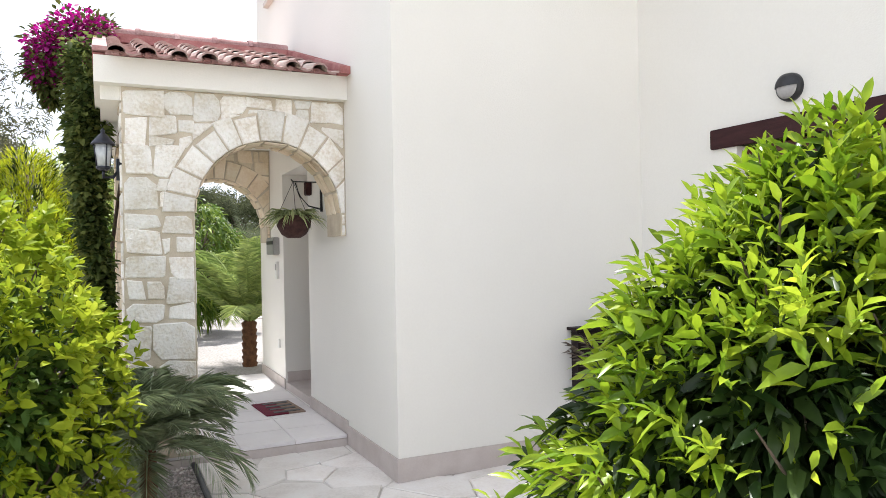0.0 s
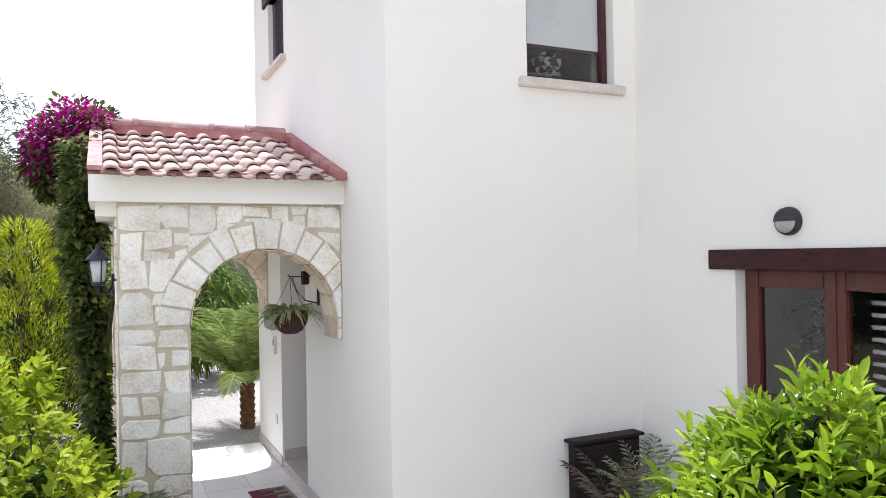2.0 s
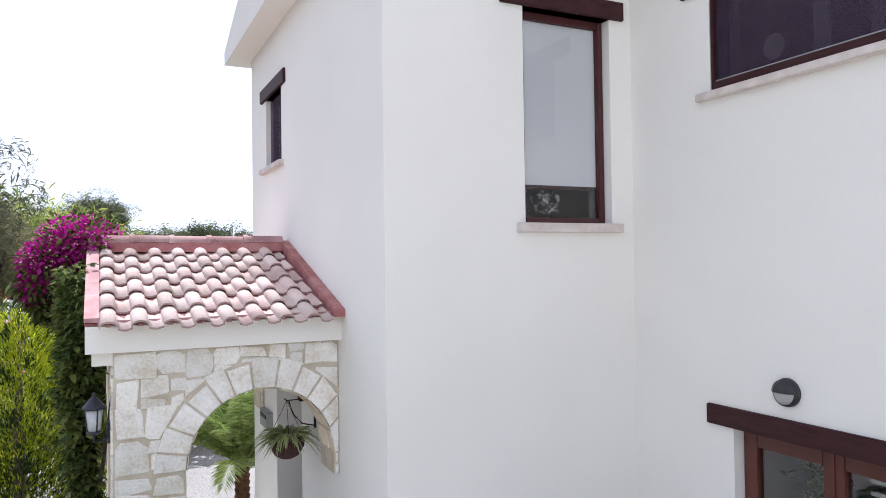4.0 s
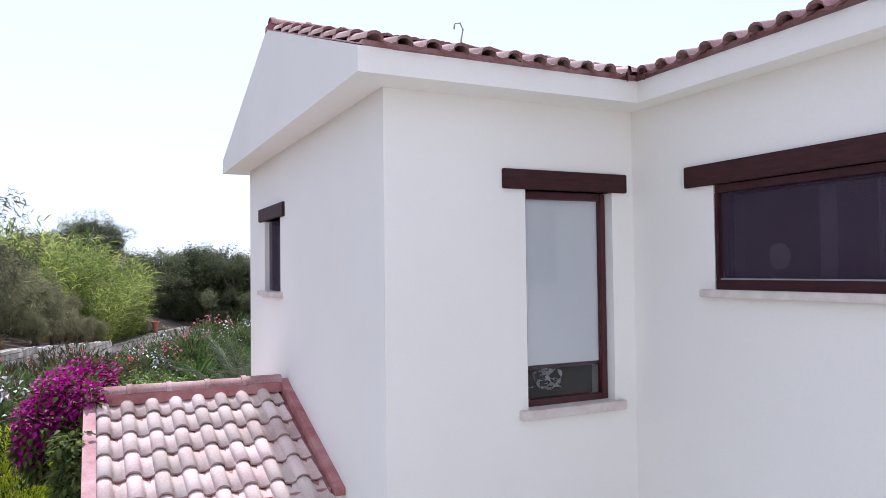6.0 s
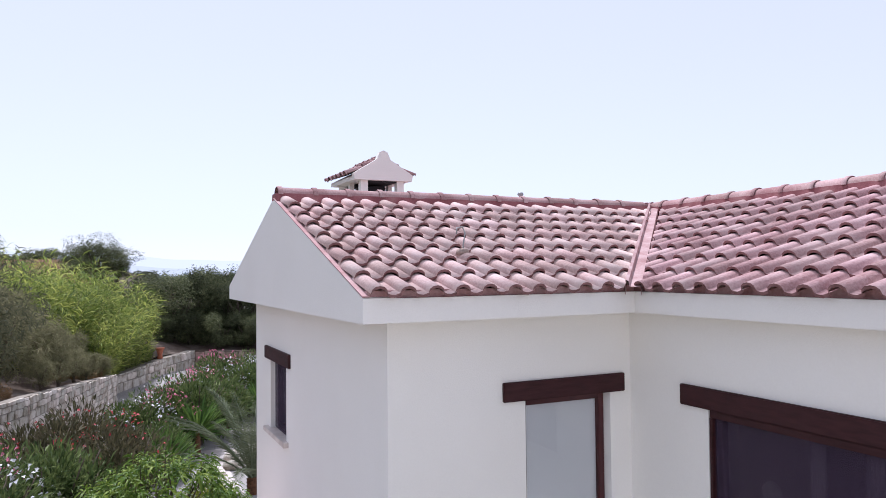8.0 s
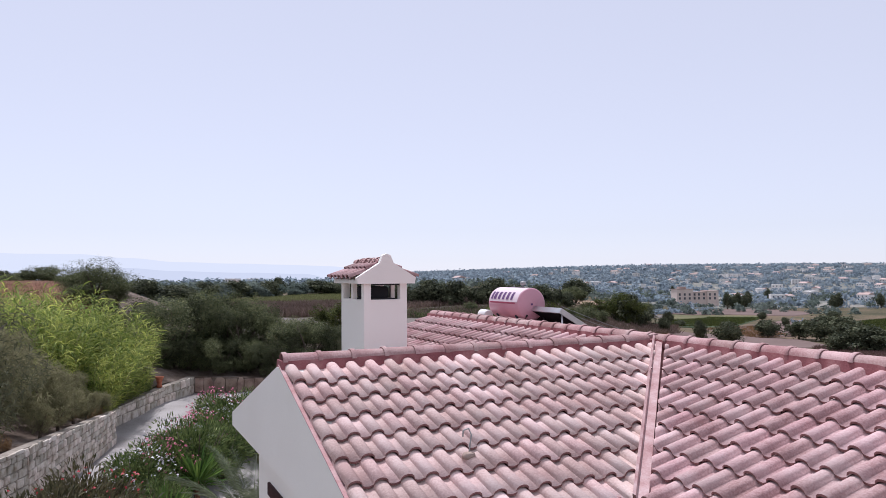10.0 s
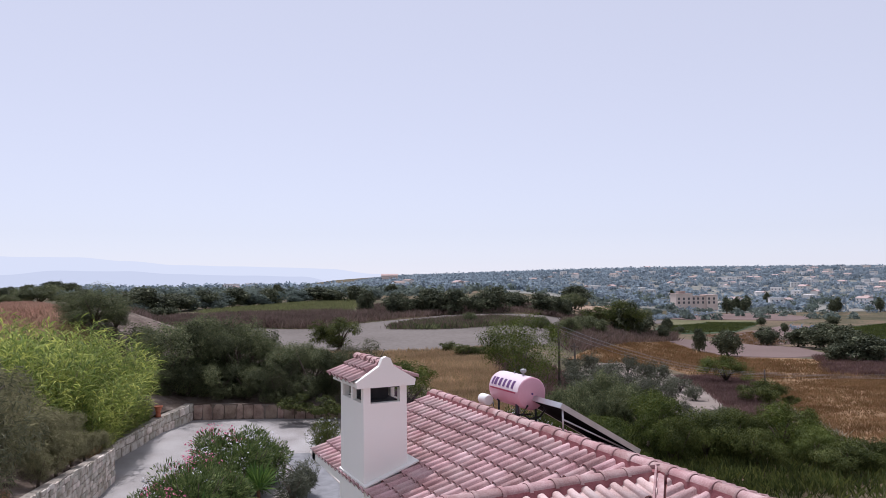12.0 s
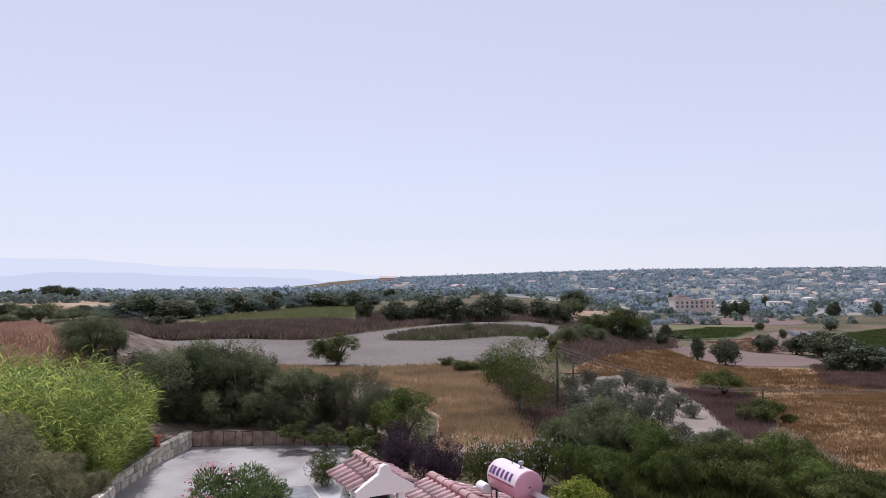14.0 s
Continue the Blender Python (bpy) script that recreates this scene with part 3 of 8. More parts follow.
def wall_panel(bm, axis, at, thick, u0, u1, v0, v1, holes=()):
    """A wall with thickness and openings that go through it. axis: the axis that it stands across."""
    us = sorted({u0, u1, *[h[0] for h in holes], *[h[1] for h in holes]})
    vs = sorted({v0, v1, *[h[2] for h in holes], *[h[3] for h in holes]})
    made = {}

    def v(u, w, d):
        key = (round(u, 4), round(w, 4), d)
        if key not in made:
            p = (at + thick * d, u, w) if axis == "x" else (u, at + thick * d, w)
            made[key] = bm.verts.new(p)
        return made[key]

    def solid(i, j):
        if not (0 <= i < len(us) - 1 and 0 <= j < len(vs) - 1):
            return False
        u, w = (us[i] + us[i + 1]) / 2, (vs[j] + vs[j + 1]) / 2
        return not any(h[0] < u < h[1] and h[2] < w < h[3] for h in holes)

    for i in range(len(us) - 1):
        for j in range(len(vs) - 1):
            if not solid(i, j):
                continue
            a, b, c, d = us[i], us[i + 1], vs[j], vs[j + 1]
            for s in (0, 1):
                bm.faces.new((v(a, c, s), v(b, c, s), v(b, d, s), v(a, d, s)))
            for ok, p, q in ((solid(i - 1, j), (a, c), (a, d)), (solid(i + 1, j), (b, c), (b, d)), (solid(i, j - 1), (a, c), (b, c)), (solid(i, j + 1), (a, d), (b, d))):
                if not ok:
                    bm.faces.new((v(*p, 0), v(*q, 0), v(*q, 1), v(*p, 1)))
    bmesh.ops.recalc_face_normals(bm, faces=bm.faces[:])


def clip(poly, point, normal):
    """The side of a 2D polygon that normal points to."""
    out = []
    for i, p in enumerate(poly):
        q = poly[(i + 1) % len(poly)]
        dp = (p[0] - point[0]) * normal[0] + (p[1] - point[1]) * normal[1]
        dq = (q[0] - point[0]) * normal[0] + (q[1] - point[1]) * normal[1]
        if dp >= 0:
            out.append(p)
        if dp * dq < 0:
            k = dp / (dp - dq)
            out.append((p[0] + k * (q[0] - p[0]), p[1] + k * (q[1] - p[1])))
    return out


def shrink(poly, gap):
    """A convex 2D polygon, counterclockwise, moved inwards by gap."""
    out = poly
    for i, p in enumerate(poly):
        q = poly[(i + 1) % len(poly)]
        n = (-(q[1] - p[1]), q[0] - p[0])
        size = math.hypot(*n)
        if size > 1e-6:
            n = (n[0] / size, n[1] / size)
            out = clip(out, (p[0] + n[0] * gap, p[1] + n[1] * gap), n)
    return out


def area(poly):
    return 0.5 * sum(p[0] * q[1] - q[0] * p[1] for p, q in zip(poly, poly[1:] + poly[:1]))


def slab(poly, to3d, depth, proud, soft, rnd):
    """One stone: a convex outline in a plane, with rounded shoulders. to3d(u, v, out) gives the place."""
    bm = bmesh.new()
    inner = shrink(poly, soft)
    if len(inner) < 3 or area(inner) < 1e-4:
        inner = poly
    cu, cv = sum(p[0] for p in poly) / len(poly), sum(p[1] for p in poly) / len(poly)
    tilt = (rnd.uniform(-0.04, 0.04), rnd.uniform(-0.04, 0.04))
    grow = rnd.uniform(0.6, 1.3)

    def ring(pts, out, lean):
        return [bm.verts.new(to3d(u, v, out + lean * ((u - cu) * tilt[0] + (v - cv) * tilt[1]))) for u, v in pts]

    r0, r1 = ring(poly, -depth, 0), ring(poly, proud * grow * 0.55, 1)
    top = ring(inner, proud * grow, 1)
    for i in range(len(r0)):
        j = (i + 1) % len(r0)
        bm.faces.new((r0[i], r0[j], r1[j], r1[i]))
    bm.faces.new(top)
    n, m = len(r1), len(top)
    if n == m:
        for i in range(n):
            bm.faces.new((r1[i], r1[(i + 1) % n], top[(i + 1) % n], top[i]))
    else:
        bmesh.ops.bridge_loops(bm, edges=[bm.edges.get((r1[i], r1[(i + 1) % n])) for i in range(n)] + [bm.edges.get((top[i], top[(i + 1) % m])) for i in range(m)])
    bmesh.ops.recalc_face_normals(bm, faces=bm.faces[:])
    return bm


def cut_up(u0, u1, v0, v1, big, small, rnd):
    """Cuts a rectangle into rough rectangles of masonry size."""
    w, h = u1 - u0, v1 - v0
    if (w <= big[0] and h <= big[1] and rnd.random() < 0.75) or (w < small * 2 and h < small * 2):
        return [(u0, u1, v0, v1)]
    k = rnd.uniform(0.35, 0.65)
    if (w / big[0] > h / big[1] and w > small * 1.7) or h < small * 1.7:
        m = u0 + k * w
        return cut_up(u0, m, v0, v1, big, small, rnd) + cut_up(m, u1, v0, v1, big, small, rnd)
    m = v0 + k * h
    return cut_up(u0, u1, v0, m, big, small, rnd) + cut_up(u0, u1, m, v1, big, small, rnd)


def rough_quad(c, rnd, jitter, knock=0.25):
    u0, u1, v0, v1 = c
    j = lambda: rnd.uniform(-jitter, jitter)
    q = [(u0 + j(), v0 + j()), (u1 + j(), v0 + j()), (u1 + j(), v1 + j()), (u0 + j(), v1 + j())]
    out = []
    big = (u1 - u0) > 0.14 and (v1 - v0) > 0.14
    for k in range(4):                                    # worn and knocked-off corners
        a, b, c2 = q[k - 1], q[k], q[(k + 1) % 4]
        lo, hi = (0.14, 0.32) if big and rnd.random() < knock else (0.03, 0.11)
        s, t = rnd.uniform(lo, hi), rnd.uniform(lo, hi)
        out += [(b[0] + s * (a[0] - b[0]), b[1] + s * (a[1] - b[1])), (b[0] + t * (c2[0] - b[0]), b[1] + t * (c2[1] - b[1]))]
    return out


# ---------------------------------------------------------------- leaves and plants
def tri_mesh(name, verts, tris, mat, smooth=False):
    me = bpy.data.meshes.new(name)
    me.vertices.add(len(verts))
    me.vertices.foreach_set("co", np.asarray(verts, dtype=np.float32).ravel())
    me.loops.add(3 * len(tris))
    me.loops.foreach_set("vertex_index", np.asarray(tris, dtype=np.int32).ravel())
    me.polygons.add(len(tris))
    me.polygons.foreach_set("loop_start", np.arange(0, 3 * len(tris), 3, dtype=np.int32))
    if smooth:
        me.polygons.foreach_set("use_smooth", np.ones(len(tris), dtype=bool))
    me.update(calc_edges=True)
    me.materials.append(mat)
    return me


def unit(a):
    return a / np.maximum(np.linalg.norm(a, axis=-1, keepdims=True), 1e-9)


FULL_LEAF = (np.array([(0, 0, 0), (0.3, 0.46, 0.10), (0.3, 0, 0), (0.3, -0.46, 0.10), (0.68, 0.36, 0.06), (0.68, 0, 0), (0.68, -0.36, 0.06), (1, 0, 0)], dtype=float),
             np.array([(0, 2, 1), (0, 3, 2), (1, 2, 5), (1, 5, 4), (2, 3, 6), (2, 6, 5), (4, 5, 7), (5, 6, 7)]))
SMALL_LEAF = (np.array([(0, 0, 0), (0.45, 0.5, 0.12), (1, 0, 0), (0.45, -0.5, 0.12)], dtype=float), np.array([(0, 2, 1), (0, 3, 2)]))


def leaf_mesh(name, base, way, length, width, mat, rng, full=False, droop=0.25, roll=0.5, facing=None):
    """Many leaves in one mesh: where each begins, the way it points, its length and its width as a share of that."""
    shape, tris = FULL_LEAF if full else SMALL_LEAF
    n = len(base)
    length = np.broadcast_to(np.asarray(length, float), (n,))[:, None, None]
    width = np.broadcast_to(np.asarray(width, float), (n,))[:, None, None]
    way = unit(way)
    side = unit(np.cross(way, np.array([0, 0, 1.0])) + rng.normal(0, 0.15, (n, 3)))
    if facing is not None:                                # leaves that turn their faces outwards
        side = unit(np.cross(way, facing) + rng.normal(0, 0.05, (n, 3)))
    face = np.cross(side, way)
    turn = rng.normal(0, roll, (n, 1))
    side, face = np.cos(turn) * side + np.sin(turn) * face, np.cos(turn) * face - np.sin(turn) * side
    x, y, z = shape[None, :, 0:1], shape[None, :, 1:2], shape[None, :, 2:3]
    v = base[:, None, :] + length * (x * way[:, None, :] + width * (y * side[:, None, :] + 2 * z * face[:, None, :]))
    v = v - np.array([0, 0, 1.0]) * droop * length * x ** 2
    t = tris[None] + (np.arange(n) * len(shape))[:, None, None]
    return tri_mesh(name, v.reshape(-1, 3), t.reshape(-1, 3), mat)


def sphere_points(n, rng):
    return unit(rng.normal(size=(n, 3)))


def crown(n, radii, lobes, rng, lobe_size=0.45, shell=0.35, floor=-0.9, spread=0.62):
    """Places and outward ways of n leaves on a lumpy crown round the origin."""
    radii = np.array(radii, float)
    heads = sphere_points(lobes, rng) * rng.uniform(0.35, 1.0, (lobes, 1)) * spread
    heads[:, 2] = np.maximum(heads[:, 2], floor * 0.6)
    sizes = lobe_size * rng.uniform(0.7, 1.25, lobes)
    pick = rng.integers(0, lobes, n)
    out = sphere_points(n, rng)
    depth = 1 - shell * rng.random((n, 1)) ** 1.5
    p = heads[pick] + out * sizes[pick][:, None] * depth
    p[:, 2] = np.maximum(p[:, 2], floor)
    return p * radii, unit(out + 0.6 * p)


def woody(limbs, trunk_top, radius, height, rng, mat, lean=0.1, sides=7, spread=0.6):
    """Trunk and limbs of a tree that stands at the origin; spread: how far the limbs reach sideways as a share of the height."""
    bm = bmesh.new()
    bend = rng.normal(0, lean, 2)
    top = Vector((bend[0], bend[1], trunk_top))
    tube(bm, [(0, 0, -0.3), (bend[0] * 0.3, bend[1] * 0.3, trunk_top * 0.5), top], [radius * 1.25, radius, radius * 0.8], sides)
    for k in range(limbs):
        a = 2 * math.pi * (k + rng.uniform(-0.3, 0.3)) / limbs
        reach = height * spread * rng.uniform(0.5, 0.9)
        end = top + Vector((math.cos(a) * reach, math.sin(a) * reach, (height - trunk_top) * rng.uniform(0.45, 0.95)))
        mid = top.lerp(end, 0.5) + Vector((0, 0, 0.06 * height))
        tube(bm, [top, mid, end], [radius * 0.6, radius * 0.35, radius * 0.12], 5)
    return mesh_of("trunk", bm, mat)


def put_mesh(name, me, parent, label=""):
    ob = new(name, me)
    ob.parent = parent
    return tagged(ob, label)


def tree(name, label, height, radius, leaf, seed, count=5000, leaf_size=0.3, trunk_share=0.3, lobes=14, trunk="bark", width=0.4, category="tree", droop=0.2, lobe_size=0.45, spread=0.66, clump=0, stout=1.0):
    rng = np.random.default_rng(seed)
    root = thing(name, label, category)
    low = height * trunk_share
    put_mesh("trunk", woody(6, max(low, 0.15 * height), (0.035 * height + 0.02) * stout, height * 0.85, rng, M[trunk], spread=min(0.8, 0.75 * radius / height)), root)
    rz = (height - low * 0.6) / 2
    p, d = crown(count // max(1, clump), (radius, radius, rz), lobes, rng, lobe_size=lobe_size, spread=spread)
    if clump:                                             # leaves gather in sprays
        p, d = np.repeat(p, clump, axis=0), np.repeat(d, clump, axis=0)
        p = p + d * rng.uniform(-0.05, 0.10, (len(p), 1)) * radius + rng.normal(0, 0.035 * radius, p.shape)
        count = len(p)
    p[:, 2] += height - rz * 1.02
    out = unit(d + rng.normal(0, 0.3, d.shape) + np.array([0, 0, 0.15]))
    d = np.cross(out, rng.normal(size=d.shape)) + 0.3 * out
    put_mesh("crown", leaf_mesh("crown", p, d, leaf_size * rng.uniform(0.6, 1.3, count), width, M[leaf], rng, droop=droop, facing=out), root)
    return root


def at(x, y, z, turn=0.0, size=1.0, tall=None):
    return Matrix.Translation((x, y, z)) @ Matrix.Rotation(turn, 4, "Z") @ Matrix.Diagonal((size, size, tall or size, 1))


def stand(ob, x, y, z, turn=0.0, size=1.0, tall=None):
    ob.matrix_basis = at(x, y, z, turn, size, tall)
    return ob


def scatter(proto, rows, first=True):
    """Copies a plant to each row (x, y, z, turn, size); the plant itself takes the first."""
    base = None
    for k, r in enumerate(rows):
        if k == 0 and first:
            stand(proto, *r)
            base = r
        else:
            made = copy_thing(proto, Matrix.Identity(4))
            made.matrix_basis = at(*r)


# ---------------------------------------------------------------- the house
INNER, DEPTH = 2.19, 4.72            # the front wing's wall runs from x = 0 to INNER, its depth along y
SOFFIT, EAVE = 6.11, 6.25            # underside and top of the white eaves band
RIDGE_Y, RIDGE_X, RIDGE_Z = 2.36, 4.60, 7.19
SLOPE = 0.338
SOUTH_END, NORTH_END, EAST, WALL_NORTH = -6.2, 9.15, 7.0, 8.2

house = thing("house", "white plastered two-storey house with pink tiled roofs", "house")
bm = bmesh.new()
wall_panel(bm, "x", 0.0, 0.3, 0.0, DEPTH, 0, SOFFIT + 0.02, [(2.33, 3.43, 0.09, 2.5), (3.08, 3.86, 4.60, 5.42)])
part("wall", bm, M["plaster"], house)
bm = bmesh.new()
wall_panel(bm, "y", 0.0, 0.3, 0.3, INNER + 0.3, 0, SOFFIT + 0.02, [(1.15, 1.975, 3.76, 5.44)])
part("wall", bm, M["plaster"], house)
bm = bmesh.new()
wall_panel(bm, "x", INNER, 0.3, SOUTH_END, 0.0, 0, SOFFIT + 0.02, [(-2.75, -0.86, 4.66, 5.42), (-2.85, -1.0, 1.33, 2.30)])
part("wall", bm, M["plaster"], house)
for args in (("y", DEPTH, -0.3, 0.3, INNER, 0, SOFFIT + 0.02), ("x", INNER, 0.3, DEPTH - 0.3, WALL_NORTH, 0, SOFFIT + 0.02), ("y", WALL_NORTH, -0.3, INNER + 0.3, EAST - 0.3, 0, SOFFIT + 0.02),
             ("x", EAST, -0.3, SOUTH_END, WALL_NORTH, 0, SOFFIT + 0.02), ("y", SOUTH_END, 0.3, INNER + 0.3, EAST - 0.3, 0, SOFFIT + 0.02)):
    bm = bmesh.new()
    wall_panel(bm, *args)
    part("wall", bm, M["plaster"], house)
part("storey_floor", boxes((0.31, 2.6, 0.31, DEPTH - 0.31, 2.8, 3.0), (2.6, EAST - 0.31, SOUTH_END + 0.31, WALL_NORTH - 0.31, 2.8, 3.0)), M["dark_room"], house)

# eaves band with its soffit
BAND = EAVE + 0.026
for r in ((-0.05, INNER - 0.2, -0.31, 0.0, SOFFIT, BAND), (INNER - 0.2, INNER, SOUTH_END - 0.3, 0.0, SOFFIT, BAND), (-0.05, INNER - 0.2, DEPTH, DEPTH + 0.31, SOFFIT, BAND),
          (INNER - 0.2, INNER, DEPTH + 0.31, NORTH_END + 0.2, SOFFIT, BAND), (EAST, EAST + 0.3, SOUTH_END - 0.3, NORTH_END + 0.2, SOFFIT, BAND)):
    part("eaves_band", boxes(r), M["plaster"], house)
part("soffit", boxes((INNER + 0.001, EAST - 0.001, WALL_NORTH + 0.001, NORTH_END + 0.19, SOFFIT + 0.002, SOFFIT + 0.06)), M["plaster"], house)
# gable with its parapet, over the end wall
bm = bmesh.new()
top = RIDGE_Z - 0.02
prism(bm, [(-0.29, -0.31, SOFFIT), (-0.29, -0.31, EAVE + 0.03), (-0.29, RIDGE_Y - 0.06, top), (-0.29, RIDGE_Y + 0.06, top), (-0.29, DEPTH + 0.31, EAVE + 0.03), (-0.29, DEPTH + 0.31, SOFFIT)], (0.24, 0, 0))
part("gable", bm, M["plaster"], house)
bm = bmesh.new()
prism(bm, [(-0.05, 0.0, SOFFIT + 0.004), (-0.05, 0, SOFFIT + 0.1), (-0.05, DEPTH, SOFFIT + 0.1), (-0.05, DEPTH, SOFFIT + 0.004)], (0.05, 0, 0))
part("soffit", bm, M["plaster"], house)
bm = bmesh.new()
prism(bm, [(INNER - 0.2, NORTH_END + 0.2, SOFFIT), (INNER - 0.2, NORTH_END + 0.2, EAVE), (RIDGE_X, NORTH_END + 0.2, RIDGE_Z), (EAST + 0.3, NORTH_END + 0.2, EAVE), (EAST + 0.3, NORTH_END + 0.2, SOFFIT)], (0, -0.2, 0))
part("gable", bm, M["plaster"], house)

# skirting tiles along the foot of the walls
for r in ((-0.014, 0.0, -0.014, 1.12, 0, 0.164), (-0.014, 0.0, 1.12, 2.33, 0.09, 0.20), (-0.014, 0.0, 3.43, DEPTH, 0.09, 0.20), (0.0, INNER, -0.014, 0.0, 0, 0.164), (INNER - 0.014, INNER, SOUTH_END, -0.014, 0, 0.164)):
    part("skirting", boxes(r), M["skirt"], house)
# entrance recess with its door
recess = part("door_recess", boxes((0.3, 0.75, 2.23, 2.33, 0, 2.6), (0.3, 0.75, 3.43, 3.53, 0, 2.6), (0.3, 0.75, 2.33, 3.43, 2.5, 2.6)), M["plaster"], house)
part("door_step", boxes((0.004, 0.75, 2.34, 3.42, 0.0, 0.17)), M["skirt"], house)
part("recess_skirting", boxes((0.02, 0.75, 3.416, 3.43, 0.17, 0.28)), M["skirt"], house)
door = part("entrance_door", boxes((0.70, 0.76, 2.35, 3.41, 0.17, 2.48), (0.68, 0.70, 2.45, 2.8, 0.35, 1.1), (0.68, 0.70, 2.95, 3.3, 0.35, 1.1), (0.68, 0.70, 2.45, 3.3, 1.3, 2.3), bevel=0.008), M["wood"], house)
bm = bmesh.new()
tube(bm, [(0.67, 2.46, 1.05), (0.62, 2.46, 1.05), (0.62, 2.58, 1.05)], 0.012)
part("handle", bm, M["grey_metal"], door)


# windows: frame, panes, sill, beam above
def window(axis, at_, u0, u1, v0, v1, beam, sill, frame_mat, inset=0.085, bar=0.06, mullions=(), label="", inner=None):
    w = thing("window", label, "")
    w.parent = house
    def bx(bm, a, b, c, d, e, f, bevel=0.0):
        if axis == "x":
            box(bm, at_ + e, at_ + f, a, b, c, d, bevel)
        else:
            box(bm, a, b, at_ + e, at_ + f, c, d, bevel)
    bm = bmesh.new()
    bx(bm, beam[0], beam[1], beam[2], beam[3], -0.03, 0.12, 0.006)
    part("beam", bm, M["wood"], w, "dark-stained timber lintel")
    bm = bmesh.new()
    bx(bm, sill[0], sill[1], sill[2], sill[3] + 0.012, -0.06, inset + 0.02, 0.006)
    part("sill", bm, M["marble"], w, "pale marble sill")
    bm = bmesh.new()
    lo, hi, e, f = v0 + 0.002, v1 - 0.002, inset, inset + 0.06
    bx(bm, u0 + 0.002, u0 + bar, lo, hi, e, f, 0.006)
    bx(bm, u1 - bar, u1 - 0.002, lo, hi, e, f, 0.006)
    edges = [u0 + bar] + [x for m in sorted(mullions) for x in (m - 0.075, m + 0.075)] + [u1 - bar]
    for a, b in zip(edges[0::2], edges[1::2]):
        bx(bm, a, b, lo, lo + bar, e, f, 0.006)
        bx(bm, a, b, hi - bar, hi, e, f, 0.006)
    for m in mullions:
        bx(bm, m - 0.075, m + 0.075, lo, hi, e, f, 0.006)
        bx(bm, m - 0.008, m + 0.008, lo, hi, e - 0.008, e - 0.001)
    part("frame", bm, frame_mat, w)
    for a, b in zip(edges[0::2], edges[1::2]):
        bm = bmesh.new()
        bx(bm, a, b, lo + bar, hi - bar, inset + 0.028, inset + 0.036)
        pane = part("pane", bm, M["glass"], w)
        pane.visible_shadow = False
    return w, bx


front_window, bx = window("y", 0.0, 1.15, 1.975, 3.76, 5.44, (0.945, 2.11, 5.44, 5.59), (1.07, 2.05, 3.70, 3.76), M["wood_mid"], label="tall narrow window with dark red frame and lowered white blind")
bm = bmesh.new()
bx(bm, 1.19, 1.94, 4.08, 5.41, 0.128, 0.131)
part("blind", bm, M["blind"], front_window, "pale grey roller blind")
bm = bmesh.new()
bx(bm, 1.19, 1.94, 4.05, 4.08, 0.124, 0.136)
part("blind_rail", bm, M["wood"], front_window)

side_window, bx = window("x", INNER, -2.75, -0.86, 4.66, 5.42, (-3.02, -0.60, 5.42, 5.575), (-2.9, -0.76, 4.615, 4.66), M["wood"], mullions=(), bar=0.075, inset=0.06, label="wide dark-framed window with insect screen and curtains")
bm = bmesh.new()
bx(bm, -2.72, -0.88, 4.68, 5.40, 0.03, 0.034)
part("screen", bm, M["screen"], side_window, "dark purple-grey screen cloth")
bm = bmesh.new()
bx(bm, -2.74, -0.87, 4.665, 4.74, -0.005, 0.055, 0.004)
bx(bm, -2.74, -0.87, 5.36, 5.415, 0.0, 0.055, 0.004)
bx(bm, -0.895, -0.865, 4.74, 5.36, 0.0, 0.055, 0.004)
part("screen_frame", bm, M["wood"], side_window)
bm = bmesh.new()
bx(bm, -2.72, -0.90, 4.742, 4.752, 0.01, 0.03)
part("screen_rail", bm, M["grey_metal"], side_window)
bm = bmesh.new()
for k in range(7):
    y = -1.62 - 0.016 * k
    tube(bm, [(INNER + 0.115, y, 4.76), (INNER + 0.115, y, 5.34)], 0.011, 6)
for k in range(6):
    y = -2.0 - 0.03 * k
    tube(bm, [(INNER + 0.12, y, 4.76), (INNER + 0.12, y, 5.34)], 0.016, 6)
part("curtain", bm, material("violet_curtain", [(0.50, 0.45, 0.54), (0.66, 0.60, 0.68)], 4, 60, 0.9), side_window)
bm = bmesh.new()
bmesh.ops.create_uvsphere(bm, u_segments=20, v_segments=12, radius=0.085, matrix=Matrix.Translation((INNER + 0.125, -1.30, 4.90)) @ Matrix.Diagonal((0.2, 1, 1.05, 1)))
part("round_ornament", bm, M["white_plastic"], side_window, "pale round ornament behind the screen", True)

kitchen_window, bx = window("x", INNER, -2.85, -1.0, 1.33, 2.30, (-3.1, -0.78, 2.30, 2.44), (-3.0, -0.93, 1.285, 1.33), M["wood_red"], mullions=(-1.69, -2.4), bar=0.12, inset=0.09, label="red-brown casement window over the flower bed")
# pale bars behind the pane imitate louvres reflected in the glass
for k in range(9):
    bm = bmesh.new()
    bx(bm, -2.32, -1.78, 1.56 + 0.075 * k, 1.585 + 0.075 * k, 0.30, 0.33)
    part("slat", bm, M["white_plastic"], kitchen_window)
bm = bmesh.new()
bx(bm, -2.84, -1.02, 1.30, 1.34, 0.2, 0.6)
part("inner_sill", bm, M["marble"], kitchen_window)
bm = bmesh.new()
lathe(bm, [(0.05, 0), (0.07, 0.02), (0.075, 0.14), (0.06, 0.16)], (INNER + 0.32, -1.46, 1.34), 14)
part("flower_pot", bm, M["white_plastic"], kitchen_window)
